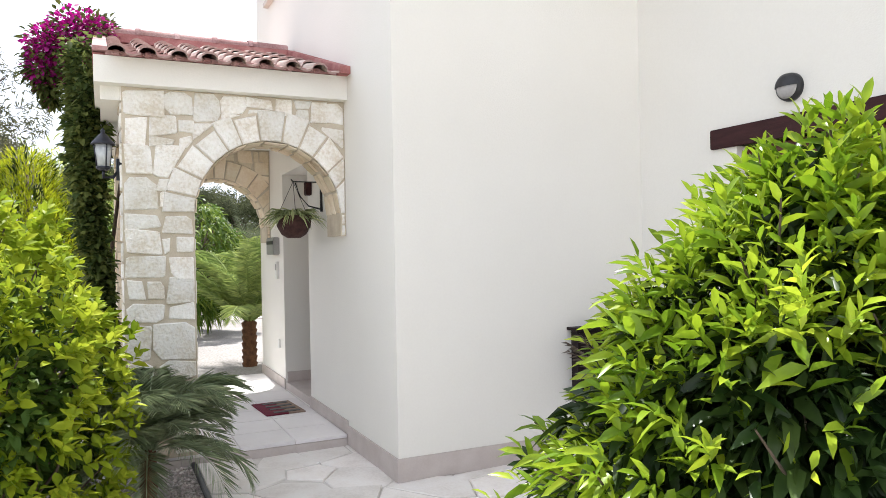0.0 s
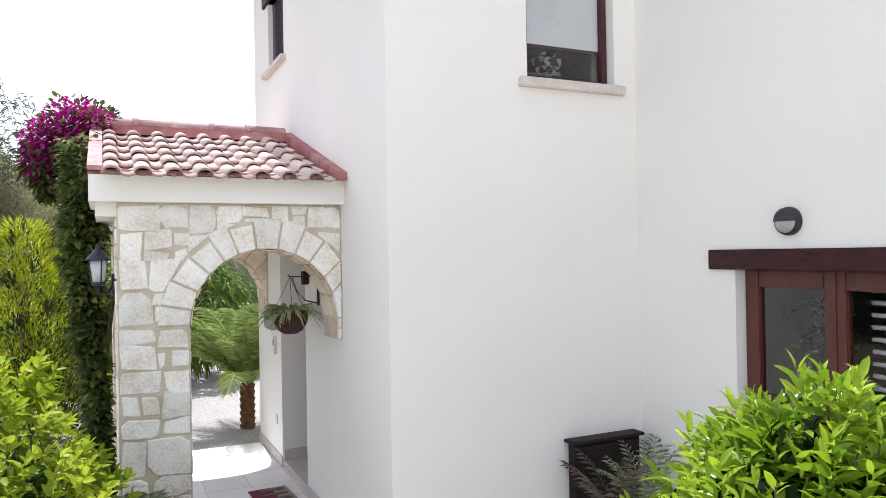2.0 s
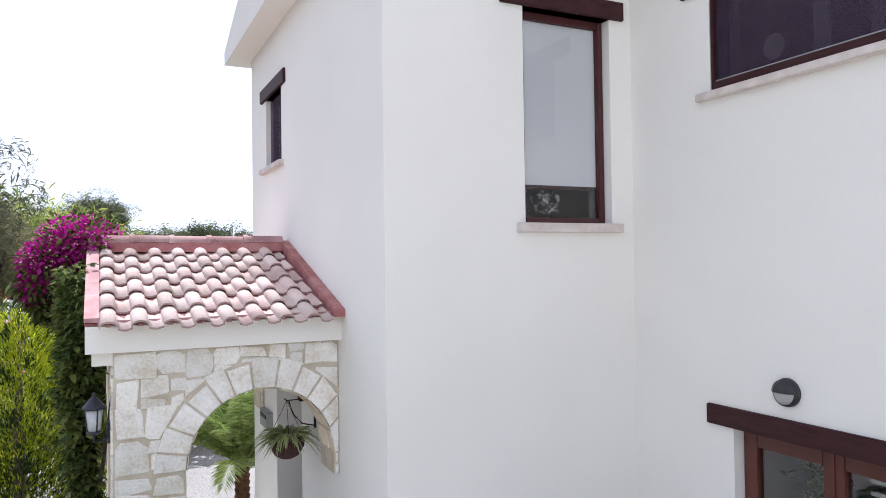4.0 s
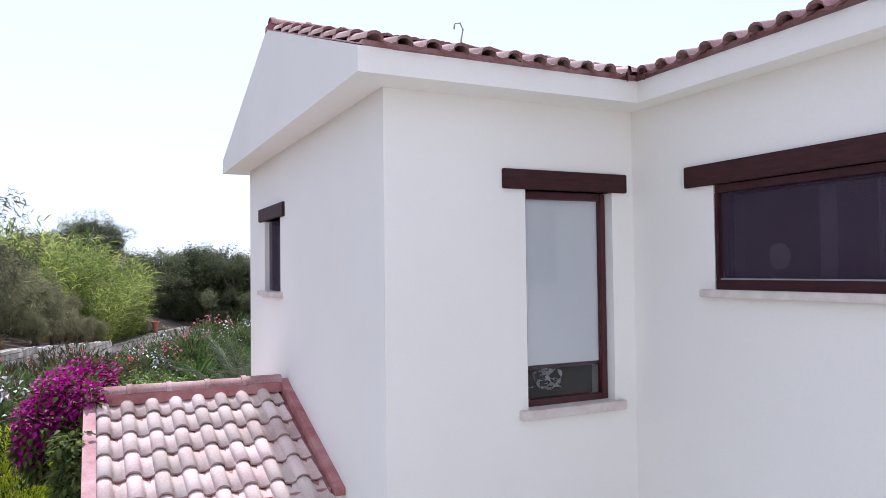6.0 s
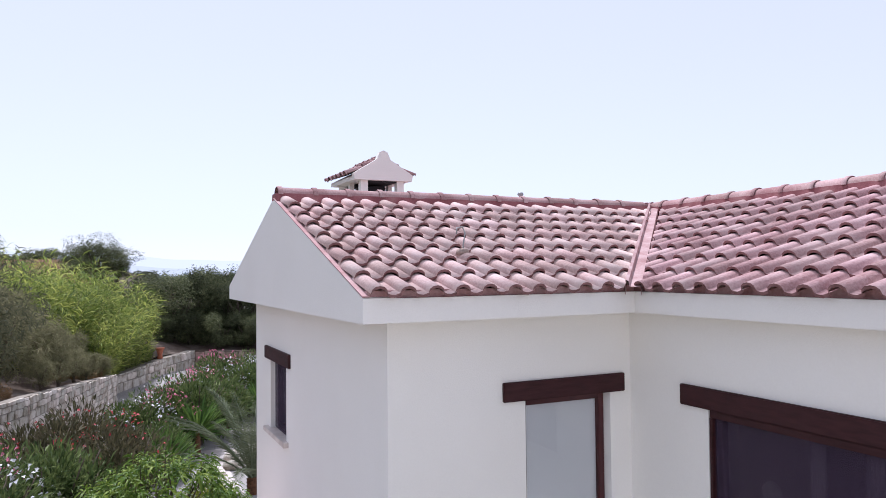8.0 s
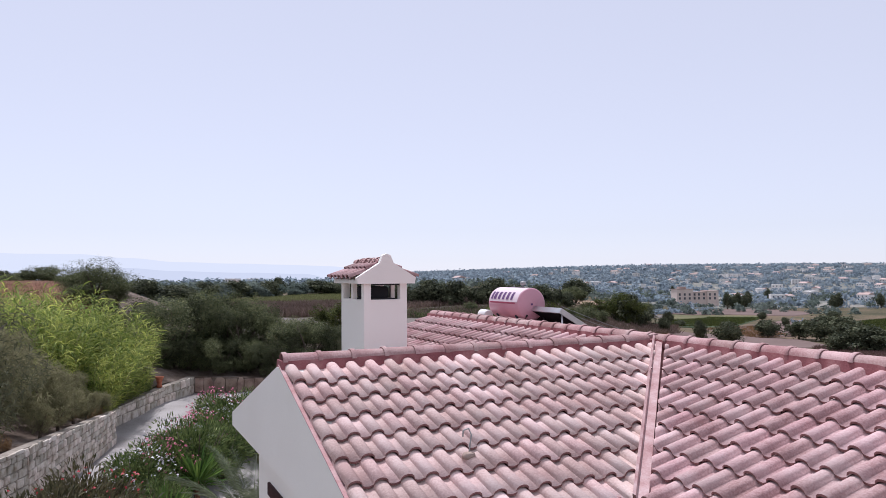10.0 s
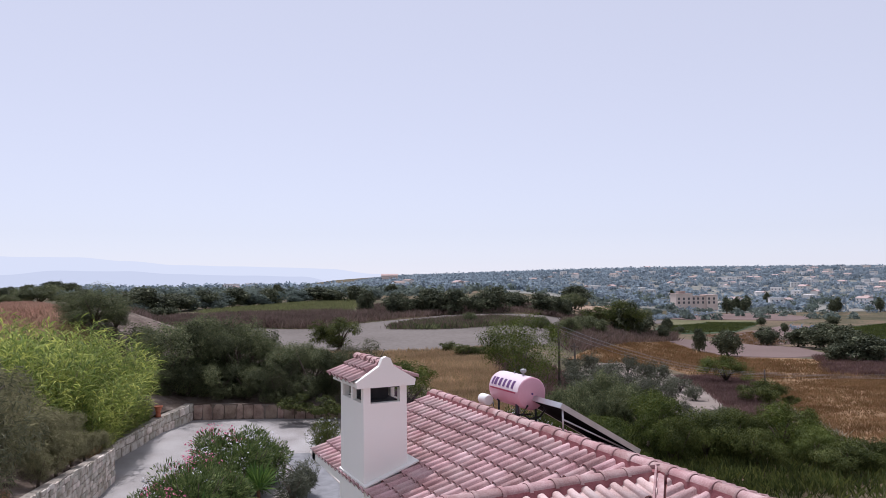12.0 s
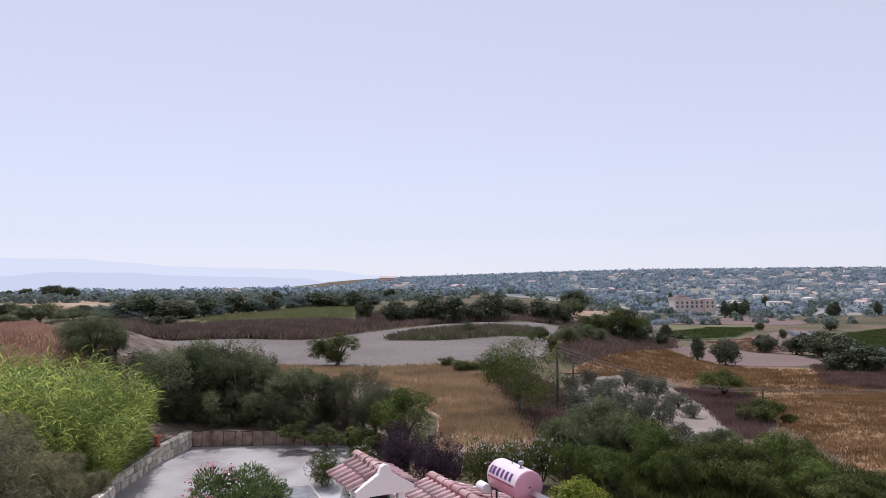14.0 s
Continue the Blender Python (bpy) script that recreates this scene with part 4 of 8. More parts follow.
rng = np.random.default_rng(5)
p = np.column_stack([rng.normal(INNER + 0.32, 0.03, 30), rng.normal(-1.52, 0.06, 30), rng.uniform(1.66, 1.95, 30)])
tagged(part("orchid", leaf_mesh("orchid", p, sphere_points(30, rng), 0.05, 0.8, M["white"], rng, True), None, kitchen_window), kind="stuff")
p = np.column_stack([rng.normal(INNER + 0.32, 0.02, 22), rng.normal(-1.28, 0.03, 22), rng.uniform(1.5, 1.6, 22)])
part("pink_flower", leaf_mesh("pink_flower", p, sphere_points(22, rng), 0.05, 0.8, M["pink"], rng, True), None, kitchen_window)
p = np.column_stack([rng.normal(INNER + 0.36, 0.04, 200), rng.normal(-1.42, 0.09, 200), rng.uniform(1.5, 2.1, 200)])
part("pot_plant", leaf_mesh("pot_plant", p, sphere_points(200, rng) + np.array([0, 0, 0.6]), 0.10, 0.4, M["leaf_green_tree"], rng, True), None, kitchen_window)
# white petals put in for a flower-like reflection low in the tall window
rng = np.random.default_rng(6)
p = np.column_stack([rng.normal(1.45, 0.07, 36), rng.normal(0.22, 0.02, 36), rng.uniform(3.85, 4.03, 36)])
tagged(part("orchid", leaf_mesh("orchid", p, sphere_points(36, rng), 0.06, 0.8, M["white"], rng, True), None, front_window), "white petals behind the pane for a flower-like reflection", kind="stuff")
end_window, bx = window("x", 0.0, 3.08, 3.86, 4.60, 5.42, (2.87, 4.08, 5.42, 5.57), (2.98, 4.02, 4.555, 4.60), M["wood"], bar=0.06, label="small dark-framed upper window in the gable wall")
bm = bmesh.new()
bx(bm, 3.1, 3.84, 4.62, 5.40, 0.05, 0.054)
part("screen", bm, M["screen"], end_window)

# ---------------------------------------------------------------- roofs
def tile_mesh(name, mat, pitch=0.208, length=0.40, edge="tile_edge", lip=0.040):
    """One S-shaped clay tile: a hump and a shallow pan, thicker at its lower end."""
    hump = pitch * 0.58
    prof = [(hump * 0.5 * (1 - math.cos(math.pi * k / 6)), 0.053 * math.sin(math.pi * k / 6) ** 0.85) for k in range(7)]
    prof += [(hump + (pitch - hump) * 0.25, -0.009), (hump + (pitch - hump) * 0.6, -0.012), (pitch + 0.010, 0.004)]
    bm = bmesh.new()
    rows = []
    for y, lift, thin in ((0.0, lip, 0.0), (0.0, lip, lip * 0.5), (length, 0.0, 0.0)):
        rows.append([bm.verts.new((x, y, z + lift - thin)) for x, z in prof])
    # slot 1 colours the lower lip darker, for the shade of each course
    for a, b, s in ((rows[0], rows[2], 0), (rows[1], rows[0], 1)):
        for i in range(len(prof) - 1):
            f = bm.faces.new((a[i], a[i + 1], b[i + 1], b[i]))
            f.material_index = s
            f.smooth = s == 0
    return mesh_of(name, bm, [mat, M[edge]])


TILE = tile_mesh("roof_tile", M["tile"])
FRONT_TILE = tile_mesh("roof_tile", M["tile_front"])
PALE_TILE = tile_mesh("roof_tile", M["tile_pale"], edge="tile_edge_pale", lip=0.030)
PITCH, EXPOSED = 0.208, 0.338


def slope_frame(origin, across, up):
    a, s = Vector(across).normalized(), Vector(up).normalized()
    n = a.cross(s)
    return Matrix((a, s, n)).transposed().to_4x4(), Vector(origin), a, s, n


def lay_tiles(parent, origin, across, up, columns, rows, keep=None, joined=False, rnd=None, cut=None, mesh=None):
    """Rows of tiles on one roof slope, from its eave corner. keep(place) says whether a tile lies on the slope; cut (point, normal) is an upright plane that trims the tiles."""
    turn, o, a, s, n = slope_frame(origin, across, up)
    verts, tris, base = [], [], 0
    if joined:
        src = np.array([v.co[:] for v in TILE.vertices])
        TILE.calc_loop_triangles()
        st = np.array([t.vertices[:] for t in TILE.loop_triangles])
    for j in range(rows):
        for i in range(columns):
            p = o + a * (i * PITCH + rnd.uniform(-0.004, 0.004)) + s * (j * EXPOSED + rnd.uniform(-0.008, 0.008)) + n * rnd.uniform(0.0, 0.004)
            if keep and not keep(p + a * PITCH * 0.4 + s * EXPOSED * 0.5):
                continue
            m = Matrix.Translation(p) @ turn @ Matrix.Rotation(rnd.uniform(-0.012, 0.012), 4, "Z")
            if joined:
                mm = np.array(m)
                verts.append(src @ mm[:3, :3].T + mm[:3, 3])
                tris.append(st + base)
                base += len(src)
            else:
                me = mesh or TILE
                if cut:
                    side = [(m @ v.co - Vector(cut[0])).dot(Vector(cut[1])) for v in TILE.vertices]
                    if max(side) < 0.01:
                        continue
                    if min(side) < 0:
                        bm = bmesh.new()
                        bm.from_mesh(TILE)
                        inv = m.inverted()
                        bmesh.ops.bisect_plane(bm, geom=bm.verts[:] + bm.edges[:] + bm.faces[:], plane_co=inv @ Vector(cut[0]), plane_no=inv.to_3x3() @ Vector(cut[1]), clear_inner=True)
                        me = bpy.data.meshes.new("roof_tile")
                        bm.to_mesh(me)
                        bm.free()
                        for mat in (mesh or TILE).materials:
                            me.materials.append(mat)
                ob = new("roof_tile", me)
                ob.parent = parent
                ob.matrix_basis = m
    if joined:
        me = tri_mesh("roof_tiling", np.concatenate(verts), np.concatenate(tris), M["tile_stuff"])
        ob = new("roof_tiling", me)
        ob.parent = parent
        tagged(ob, kind="stuff")


def cap_mesh():
    bm = bmesh.new()
    rings = []
    for y, r in ((0.0, 0.100), (0.008, 0.107), (0.045, 0.108), (0.050, 0.104), (0.052, 0.094), (0.40, 0.088)):
        rings.append([bm.verts.new((r * math.cos(math.pi * k / 8), y, 0.85 * r * math.sin(math.pi * k / 8))) for k in range(9)])
    for a, b in zip(rings, rings[1:]):
        for k in range(8):
            bm.faces.new((a[k], a[k + 1], b[k + 1], b[k])).smooth = True
    rim = [bm.verts.new((0.095 * math.cos(math.pi * k / 8), 0, 0.8 * 0.095 * math.sin(math.pi * k / 8))) for k in range(9)]
    for k in range(8):
        bm.faces.new((rim[k], rim[k + 1], rings[0][k + 1], rings[0][k])).material_index = 1
    for f in bm.faces:
        if 0.06 < f.calc_center_median().y < 0.07:
            f.material_index = 1
    return mesh_of("ridge_tile", bm, [M["ridge_tile"], M["tile_edge"]])


CAP = cap_mesh()


def lay_caps(parent, a, b, step=0.355, size=1.0, rnd=None):
    a, b = Vector(a), Vector(b)
    way = (b - a).normalized()
    side = Vector((way.y, -way.x, 0)).normalized()
    turn = Matrix((side, way, side.cross(way))).transposed().to_4x4()
    for k in range(int((b - a).length / step)):
        ob = new("ridge_tile", CAP)
        ob.parent = parent
        ob.matrix_basis = Matrix.Translation(a + way * step * k + Vector((0, 0, rnd.uniform(-0.004, 0.004)))) @ turn @ Matrix.Rotation(rnd.uniform(-0.015, 0.015), 4, "Z") @ Matrix.Diagonal((size, 1, size, 1))


rnd = random.Random(11)
LIFT = 0.026
low_y, low_x = -0.36, INNER - 0.25                       # lower ends of the tiles
z_at = lambda run: EAVE + 0.015 + SLOPE * run             # deck height from the eave inwards
run_f = RIDGE_Y - low_y
rise = SLOPE * run_f
RIDGE_Z = z_at(run_f)
run_s = RIDGE_X - low_x

roof_front = part("roof", boxes(), M["red_mortar"], house, "tiled roof of the gabled wing")
bm = bmesh.new()
prism(bm, [(-0.05, low_y + 0.06, z_at(0.06) - 0.02), (-0.05, RIDGE_Y, RIDGE_Z - 0.02), (-0.05, 2 * RIDGE_Y - low_y - 0.06, z_at(0.06) - 0.02)], (RIDGE_X + 0.05, 0, 0))
bm.to_mesh(roof_front.data)
bm.free()
roof_side = part("roof", boxes(), M["red_mortar"], house, "tiled roof of the long wing")
bm = bmesh.new()
prism(bm, [(low_x + 0.06, SOUTH_END - 0.25, z_at(0.06) - 0.024), (RIDGE_X, SOUTH_END - 0.25, RIDGE_Z - 0.024), (2 * RIDGE_X - low_x - 0.06, SOUTH_END - 0.25, z_at(0.06) - 0.024)], (0, NORTH_END + 0.45 - SOUTH_END, 0))
bm.to_mesh(roof_side.data)
bm.free()

valley_x = lambda y: low_x + (y - low_y)                 # front valley line in plan
back_valley_y = lambda x: 2 * RIDGE_Y - low_y - (x - low_x)
up_f, up_b = (0, 1, SLOPE), (0, -1, SLOPE)
lay_tiles(roof_front, (-0.255, low_y, z_at(0) + LIFT - 0.02), (1, 0, 0), up_f, 24, 8, lambda p: p.y < RIDGE_Y - 0.02, rnd=rnd, mesh=FRONT_TILE, cut=((low_x - 0.038, low_y + 0.038, 0), (-0.707, 0.707, 0)))
lay_tiles(roof_side, (low_x, low_y - 0.02, z_at(0) + LIFT - 0.02), (0, -1, 0), (1, 0, SLOPE), 29, 8, lambda p: p.x < RIDGE_X - 0.02, rnd=rnd)
lay_tiles(roof_side, (low_x, RIDGE_Y, z_at(0) + LIFT - 0.02), (0, -1, 0), (1, 0, SLOPE), 13, 8, lambda p: p.y > low_y - 0.02 + 0.1 and p.x < RIDGE_X - 0.02, rnd=rnd, cut=((low_x + 0.038, low_y - 0.038, 0), (0.707, -0.707, 0)))
lay_tiles(roof_front, (4.7, 2 * RIDGE_Y - low_y, z_at(0) + LIFT - 0.02), (-1, 0, 0), up_b, 24, 8, lambda p: p.x > -0.05 and p.y > RIDGE_Y + 0.02 and p.y > back_valley_y(p.x) - 20 and p.x < low_x + (2 * RIDGE_Y - low_y - p.y) - 0.08, joined=True, rnd=rnd)
lay_tiles(roof_side, (low_x, NORTH_END + 0.1, z_at(0) + LIFT - 0.02), (0, -1, 0), (1, 0, SLOPE), 33, 8, lambda p: p.x < RIDGE_X - 0.02, rnd=rnd, cut=((low_x + 0.038, 2 * RIDGE_Y - low_y + 0.038, 0), (0.707, 0.707, 0)))
lay_tiles(roof_side, (2 * RIDGE_X - low_x, SOUTH_END - 0.2, z_at(0) + LIFT - 0.02), (0, 1, 0), (-1, 0, SLOPE), 74, 8, lambda p: p.x > RIDGE_X + 0.02, joined=True, rnd=rnd)
# valley gutters, painted red
bm = bmesh.new()
for sgn in (1, -1):
    y0 = low_y if sgn == 1 else 2 * RIDGE_Y - low_y
    a, b = Vector((low_x, y0, z_at(0) + 0.0)), Vector((RIDGE_X, RIDGE_Y, RIDGE_Z + 0.0))
    a = a - (b - a).normalized() * 0.07
    side = Vector((1, -sgn, 0)).normalized() * 0.058
    cross = [(-1.05, 0.0), (-1.0, 0.125), (-0.6, 0.115), (-0.5, 0.072), (1.0, 0.068), (1.05, 0.0)]
    q = [[bm.verts.new(e + side * k + Vector((0, 0, h))) for k, h in cross] for e in (a, b)]
    for i in range(5):
        bm.faces.new((q[0][i], q[0][i + 1], q[1][i + 1], q[1][i]))
part("valley", bm, M["valley_paint"], house, "faded red-painted valley gutter")
# ridges: painted bedding and half-round caps
bm = bmesh.new()
prism(bm, [(-0.28, RIDGE_Y - 0.125, RIDGE_Z - 0.05), (-0.28, RIDGE_Y - 0.092, RIDGE_Z + 0.056), (-0.28, RIDGE_Y + 0.092, RIDGE_Z + 0.056), (-0.28, RIDGE_Y + 0.125, RIDGE_Z - 0.05)], (RIDGE_X + 0.28, 0, 0))
prism(bm, [(RIDGE_X - 0.12, SOUTH_END - 0.2, RIDGE_Z - 0.05), (RIDGE_X - 0.092, SOUTH_END - 0.2, RIDGE_Z + 0.052), (RIDGE_X + 0.092, SOUTH_END - 0.2, RIDGE_Z + 0.052), (RIDGE_X + 0.12, SOUTH_END - 0.2, RIDGE_Z - 0.05)], (0, NORTH_END + 0.4 - SOUTH_END, 0))
ridge_bed = part("ridge_bed", bm, M["ridge_mortar"], house)
lay_caps(ridge_bed, (-0.26, RIDGE_Y, RIDGE_Z + 0.046), (RIDGE_X + 0.05, RIDGE_Y, RIDGE_Z + 0.046), rnd=rnd)
lay_caps(ridge_bed, (RIDGE_X, SOUTH_END - 0.2, RIDGE_Z + 0.044), (RIDGE_X, NORTH_END + 0.3, RIDGE_Z + 0.044), rnd=rnd)
# mortar under the lowest row of tiles, set back under their mouths
for r in ((-0.25, low_x + 0.065, -0.285, -0.19, EAVE + 0.027, EAVE + 0.08), (low_x + 0.08, low_x + 0.17, SOUTH_END - 0.2, -0.24, EAVE + 0.027, EAVE + 0.085), (low_x + 0.08, low_x + 0.17, 5.1, NORTH_END + 0.2, EAVE + 0.027, EAVE + 0.085)):
    part("eave_mortar", boxes(r), M["valley_mortar"], house)
# mortar edge between tiles and gable parapet
bm = bmesh.new()
prism(bm, [(-0.292, low_y + 0.05, z_at(0.05) + 0.005), (-0.292, low_y + 0.05, z_at(0.05) + 0.014), (-0.292, RIDGE_Y, RIDGE_Z + 0.014), (-0.292, RIDGE_Y, RIDGE_Z + 0.005)], (0.05, 0, 0))
part("verge_mortar", bm, M["valley_mortar"], house)
# cable that sticks out between the tiles
bm = bmesh.new()
c = Vector((0.83, 0.42, z_at(0.78) + 0.08))
tube(bm, [c, c + Vector((0.02, 0.02, 0.08)), c + Vector((0.04, 0.03, 0.16)), c + Vector((0.02, 0.04, 0.21)), c + Vector((-0.03, 0.04, 0.20)), c + Vector((-0.04, 0.03, 0.15))], 0.007, 6)
cable = tagged(part("roof_cable", bm, M["grey_metal"]), "grey cable end looping up from the roof tiles", "cable")
bm = bmesh.new()
lathe(bm, [(0.06, -0.02), (0.05, 0.02), (0.015, 0.03)], c, 10)
part("mortar_patch", bm, M["grey_mortar"], cable)

# ---------------------------------------------------------------- chimney
chimney = thing("chimney", "white plastered chimney with a small tiled gable cap", "chimney")
cx0, cx1, cy0, cy1 = 1.96, 2.71, 6.20, 7.38
part("shaft", boxes((cx0, cx1, cy0, cy1, 6.0, 7.67)), M["plaster"], chimney)
for x, y in ((cx0, cy0), (cx1 - 0.12, cy0), (cx0, cy1 - 0.12), (cx1 - 0.12, cy1 - 0.12)):
    part("post", boxes((x, x + 0.12, y, y + 0.12, 7.67, 7.95)), M["plaster"], chimney)
for x in (cx0, cx1 - 0.07):
    for y in (6.74,):
        part("post", boxes((x, x + 0.07, y, y + 0.10, 7.67, 7.95)), M["plaster"], chimney)
# near-black block added inside the hollow cap, shade of its openings made solid
part("flue_liner", boxes((cx0 + 0.20, cx1 - 0.20, cy0 + 0.30, cy1 - 0.24, 7.688, 7.88), bevel=0.02), M["dark_room"], chimney, "near-black block added so the cap openings read dark")
part("flue", boxes((cx0 + 0.10, cx1 - 0.10, cy0 + 0.12, cy1 - 0.12, 7.60, 7.685)), M["dark_room"], chimney, "sooty flue mouth")
part("sooty_soffit", boxes((cx0 + 0.122, cx1 - 0.122, cy0 + 0.02, cy1 - 0.02, 7.905, 7.929)), M["dark_room"], chimney, "near-black plate under the cap")
cap_x, cap_h = (cx0 + cx1) / 2, 8.36
bm = bmesh.new()
prism(bm, [(cx0 - 0.12, cy0 - 0.06, 7.93), (cx1 + 0.12, cy0 - 0.06, 7.93), (cx1 + 0.14, cy0 - 0.06, 8.03), (cap_x + 0.12, cy0 - 0.06, 8.27), (cap_x + 0.07, cy0 - 0.06, 8.39), (cap_x, cy0 - 0.06, 8.42), (cap_x - 0.07, cy0 - 0.06, 8.39), (cap_x - 0.12, cy0 - 0.06, 8.27), (cx0 - 0.14, cy0 - 0.06, 8.03)], (0, 0.1, 0))
prism(bm, [(cx0 - 0.12, cy0 + 0.04, 7.935), (cx1 + 0.12, cy0 + 0.04, 7.935), (cx1 + 0.12, cy0 + 0.04, 8.0), (cap_x, cy0 + 0.04, 8.25), (cx0 - 0.12, cy0 + 0.04, 8.0)], (0, cy1 - cy0 + 0.02, 0))
cap = part("cap", bm, M["plaster"], chimney)
rnd = random.Random(4)
cs = 0.44
lay_tiles(cap, (cx0 - 0.20, cy1 + 0.10, 8.0), (0, -1, 0), (1, 0, cs), 6, 2, rnd=rnd)
lay_tiles(cap, (cx1 + 0.20, cy0 + 0.0, 8.0), (0, 1, 0), (-1, 0, cs), 6, 2, rnd=rnd)
lay_caps(cap, (cap_x, cy0 + 0.02, 8.285), (cap_x, cy1 + 0.15, 8.285), 0.25, 0.95, rnd=rnd)
bm = bmesh.new()
zz = lambda x: RIDGE_Z - SLOPE * (RIDGE_X - x) + 0.085
prism(bm, [(cx0 - 0.02, cy0 - 0.12, zz(cx0 - 0.02)), (cx1 + 0.16, cy0 - 0.12, zz(cx1 + 0.16)), (cx1 + 0.16, cy1 + 0.05, zz(cx1 + 0.16)), (cx0 - 0.02, cy1 + 0.05, zz(cx0 - 0.02))], (0, 0, 0.025))
part("flashing", bm, M["plaster"], chimney, "white mortar flashing")

# ---------------------------------------------------------------- solar water heater
heater = thing("solar_water_heater", "pink cylindrical water tank over a tilted solar panel on the roof", "water heater")
tx, ty, tz, tr, tl = 5.44, 6.66, 7.50, 0.305, 1.12
bm = bmesh.new()
lathe(bm, [(0.05, 0), (tr - 0.025, 0), (tr, 0.02), (tr, tl - 0.02), (tr - 0.02, tl), (0.05, tl)], (0, 0, 0), 32)
tank = part("tank", bm, M["tank"], heater)
tank.matrix_basis = Matrix.Translation((tx, ty, tz)) @ Matrix.Rotation(-math.pi / 2, 4, "X")


def band(name, a0, a1, y0, y1, r, mat):
    bm = bmesh.new()
    ring = []
    for k in range(9):
        a = a0 + (a1 - a0) * k / 8
        ring.append([bm.verts.new((tx - r * math.cos(a), y, tz + r * math.sin(a))) for y in (y0, y1)])
    for p, q in zip(ring, ring[1:]):
        bm.faces.new((p[0], p[1], q[1], q[0])).smooth = True
    return part(name, bm, mat, heater)


# paler band over the upper side of the tank
band("faded_side", radians(8), radians(112), ty + 0.03, ty + tl - 0.03, tr + 0.003, M["tank_light"])
for k, (y0, y1) in enumerate(((0.95, 1.02), (0.82, 0.92), (0.67, 0.76), (0.52, 0.60), (0.36, 0.45), (0.21, 0.29))):
    band("printed_bar", radians(16), radians(46), ty + y0, ty + y1, tr + 0.006, M["tank_mark"])
band("printed_stripe", radians(2), radians(7), ty + 0.1, ty + tl - 0.08, tr + 0.006, M["tank_red"])
bm = bmesh.new()
lathe(bm, [(0.018, 0), (0.018, 0.06), (0.05, 0.07), (0.06, 0.10), (0.05, 0.13), (0.01, 0.14)], (tx, ty + 0.3, tz + tr - 0.01), 12)
lathe(bm, [(0.012, 0), (0.012, 0.05)], (tx, ty + 0.62, tz + tr - 0.01), 8)
part("valve", bm, M["grey_metal"], heater)
bm = bmesh.new()
lathe(bm, [(0.02, 0), (0.02, 0.012)], (0, 0, 0), 10)
dot = part("plug", bm, M["tank_mark"], heater)
dot.matrix_basis = Matrix.Translation((tx, ty - 0.001, tz)) @ Matrix.Rotation(math.pi / 2, 4, "X")
ez = lambda x: RIDGE_Z - SLOPE * (x - RIDGE_X)
for dx in (-0.2, 0.2):
    for dy in (0.2, 0.9):
        bm = bmesh.new()
        tube(bm, [(tx + dx, ty + dy, ez(tx + dx)), (tx + dx, ty + dy, tz - 0.22)], 0.022, 6)
        part("leg", bm, M["navy"], heater)
bm = bmesh.new()
for dy in (0.2, 0.9):
    tube(bm, [(tx - 0.24, ty + dy, tz - 0.22), (tx + 0.24, ty + dy, tz - 0.22)], 0.02, 6)
part("cradle", bm, M["navy"], heater)
bm = bmesh.new()
pipe = [(tx - 0.12, ty - 0.03, tz - 0.2), (tx - 0.25, ty - 0.06, tz - 0.34), (tx - 0.12, ty - 0.08, tz - 0.44), (tx + 0.12, ty - 0.08, tz - 0.42), (tx + 0.25, ty - 0.05, tz - 0.3), (tx + 0.2, ty, tz - 0.18)]
tube(bm, pipe, 0.02, 6)
tube(bm, [(tx - 0.22, ty + 1.1, tz - 0.3), (tx - 0.3, ty + 0.9, tz - 0.42), (tx - 0.1, ty + 0.4, tz - 0.45), (tx + 0.1, ty + 0.2, tz - 0.42)], 0.018, 6)
part("pipe", bm, M["black"], heater)
tilt = math.atan2(0.97, 1.69)
panel_m = Matrix.Translation((5.50, 5.75, 7.44)) @ Matrix.Rotation(tilt, 4, "Y")
bm = bmesh.new()
box(bm, 0, 1.95, 0.03, 1.52, -0.08, -0.005)
panel = part("panel_box", bm, M["panel_glass"], heater)
panel.matrix_basis = panel_m
back_sheet = part("back_sheet", boxes((0.002, 1.948, 0.032, 1.518, -0.084, -0.081)), M["black_felt"], heater, "black back of the solar panel")
back_sheet.matrix_basis = panel_m
bm = bmesh.new()
for r in ((0, 1.95, 0.0, 0.03, -0.085, 0.012), (0, 1.95, 1.52, 1.55, -0.085, 0.012), (-0.03, 0.0, 0.0, 1.55, -0.085, 0.012), (1.95, 1.98, 0.0, 1.55, -0.085, 0.012)):
    box(bm, *r)
rim = part("panel_rim", bm, M["alu"], heater)
rim.matrix_basis = panel_m
bm = bmesh.new()
for y in (5.8, 7.25):
    tube(bm, [(5.52, y, 7.36), (5.52, y, ez(5.52))], 0.018, 6)
    tube(bm, [(7.1, y, 6.47), (7.1, y, ez(7.1))], 0.018, 6)
tube(bm, [(5.52, 5.80, 7.17), (7.1, 5.80, 6.40)], 0.016, 6)
part("panel_stand", bm, M["alu"], heater)
bm = bmesh.new()
lathe(bm, [(0.09, 0), (0.105, 0.02), (0.105, 0.28), (0.06, 0.30)], (0, 0, 0), 16)
flask = part("expansion_vessel", bm, M["white_plastic"], heater, "small white expansion vessel")
flask.matrix_basis = Matrix.Translation((tx - 0.36, ty + 1.0, tz - 0.24)) @ Matrix.Rotation(-math.pi / 2, 4, "X")

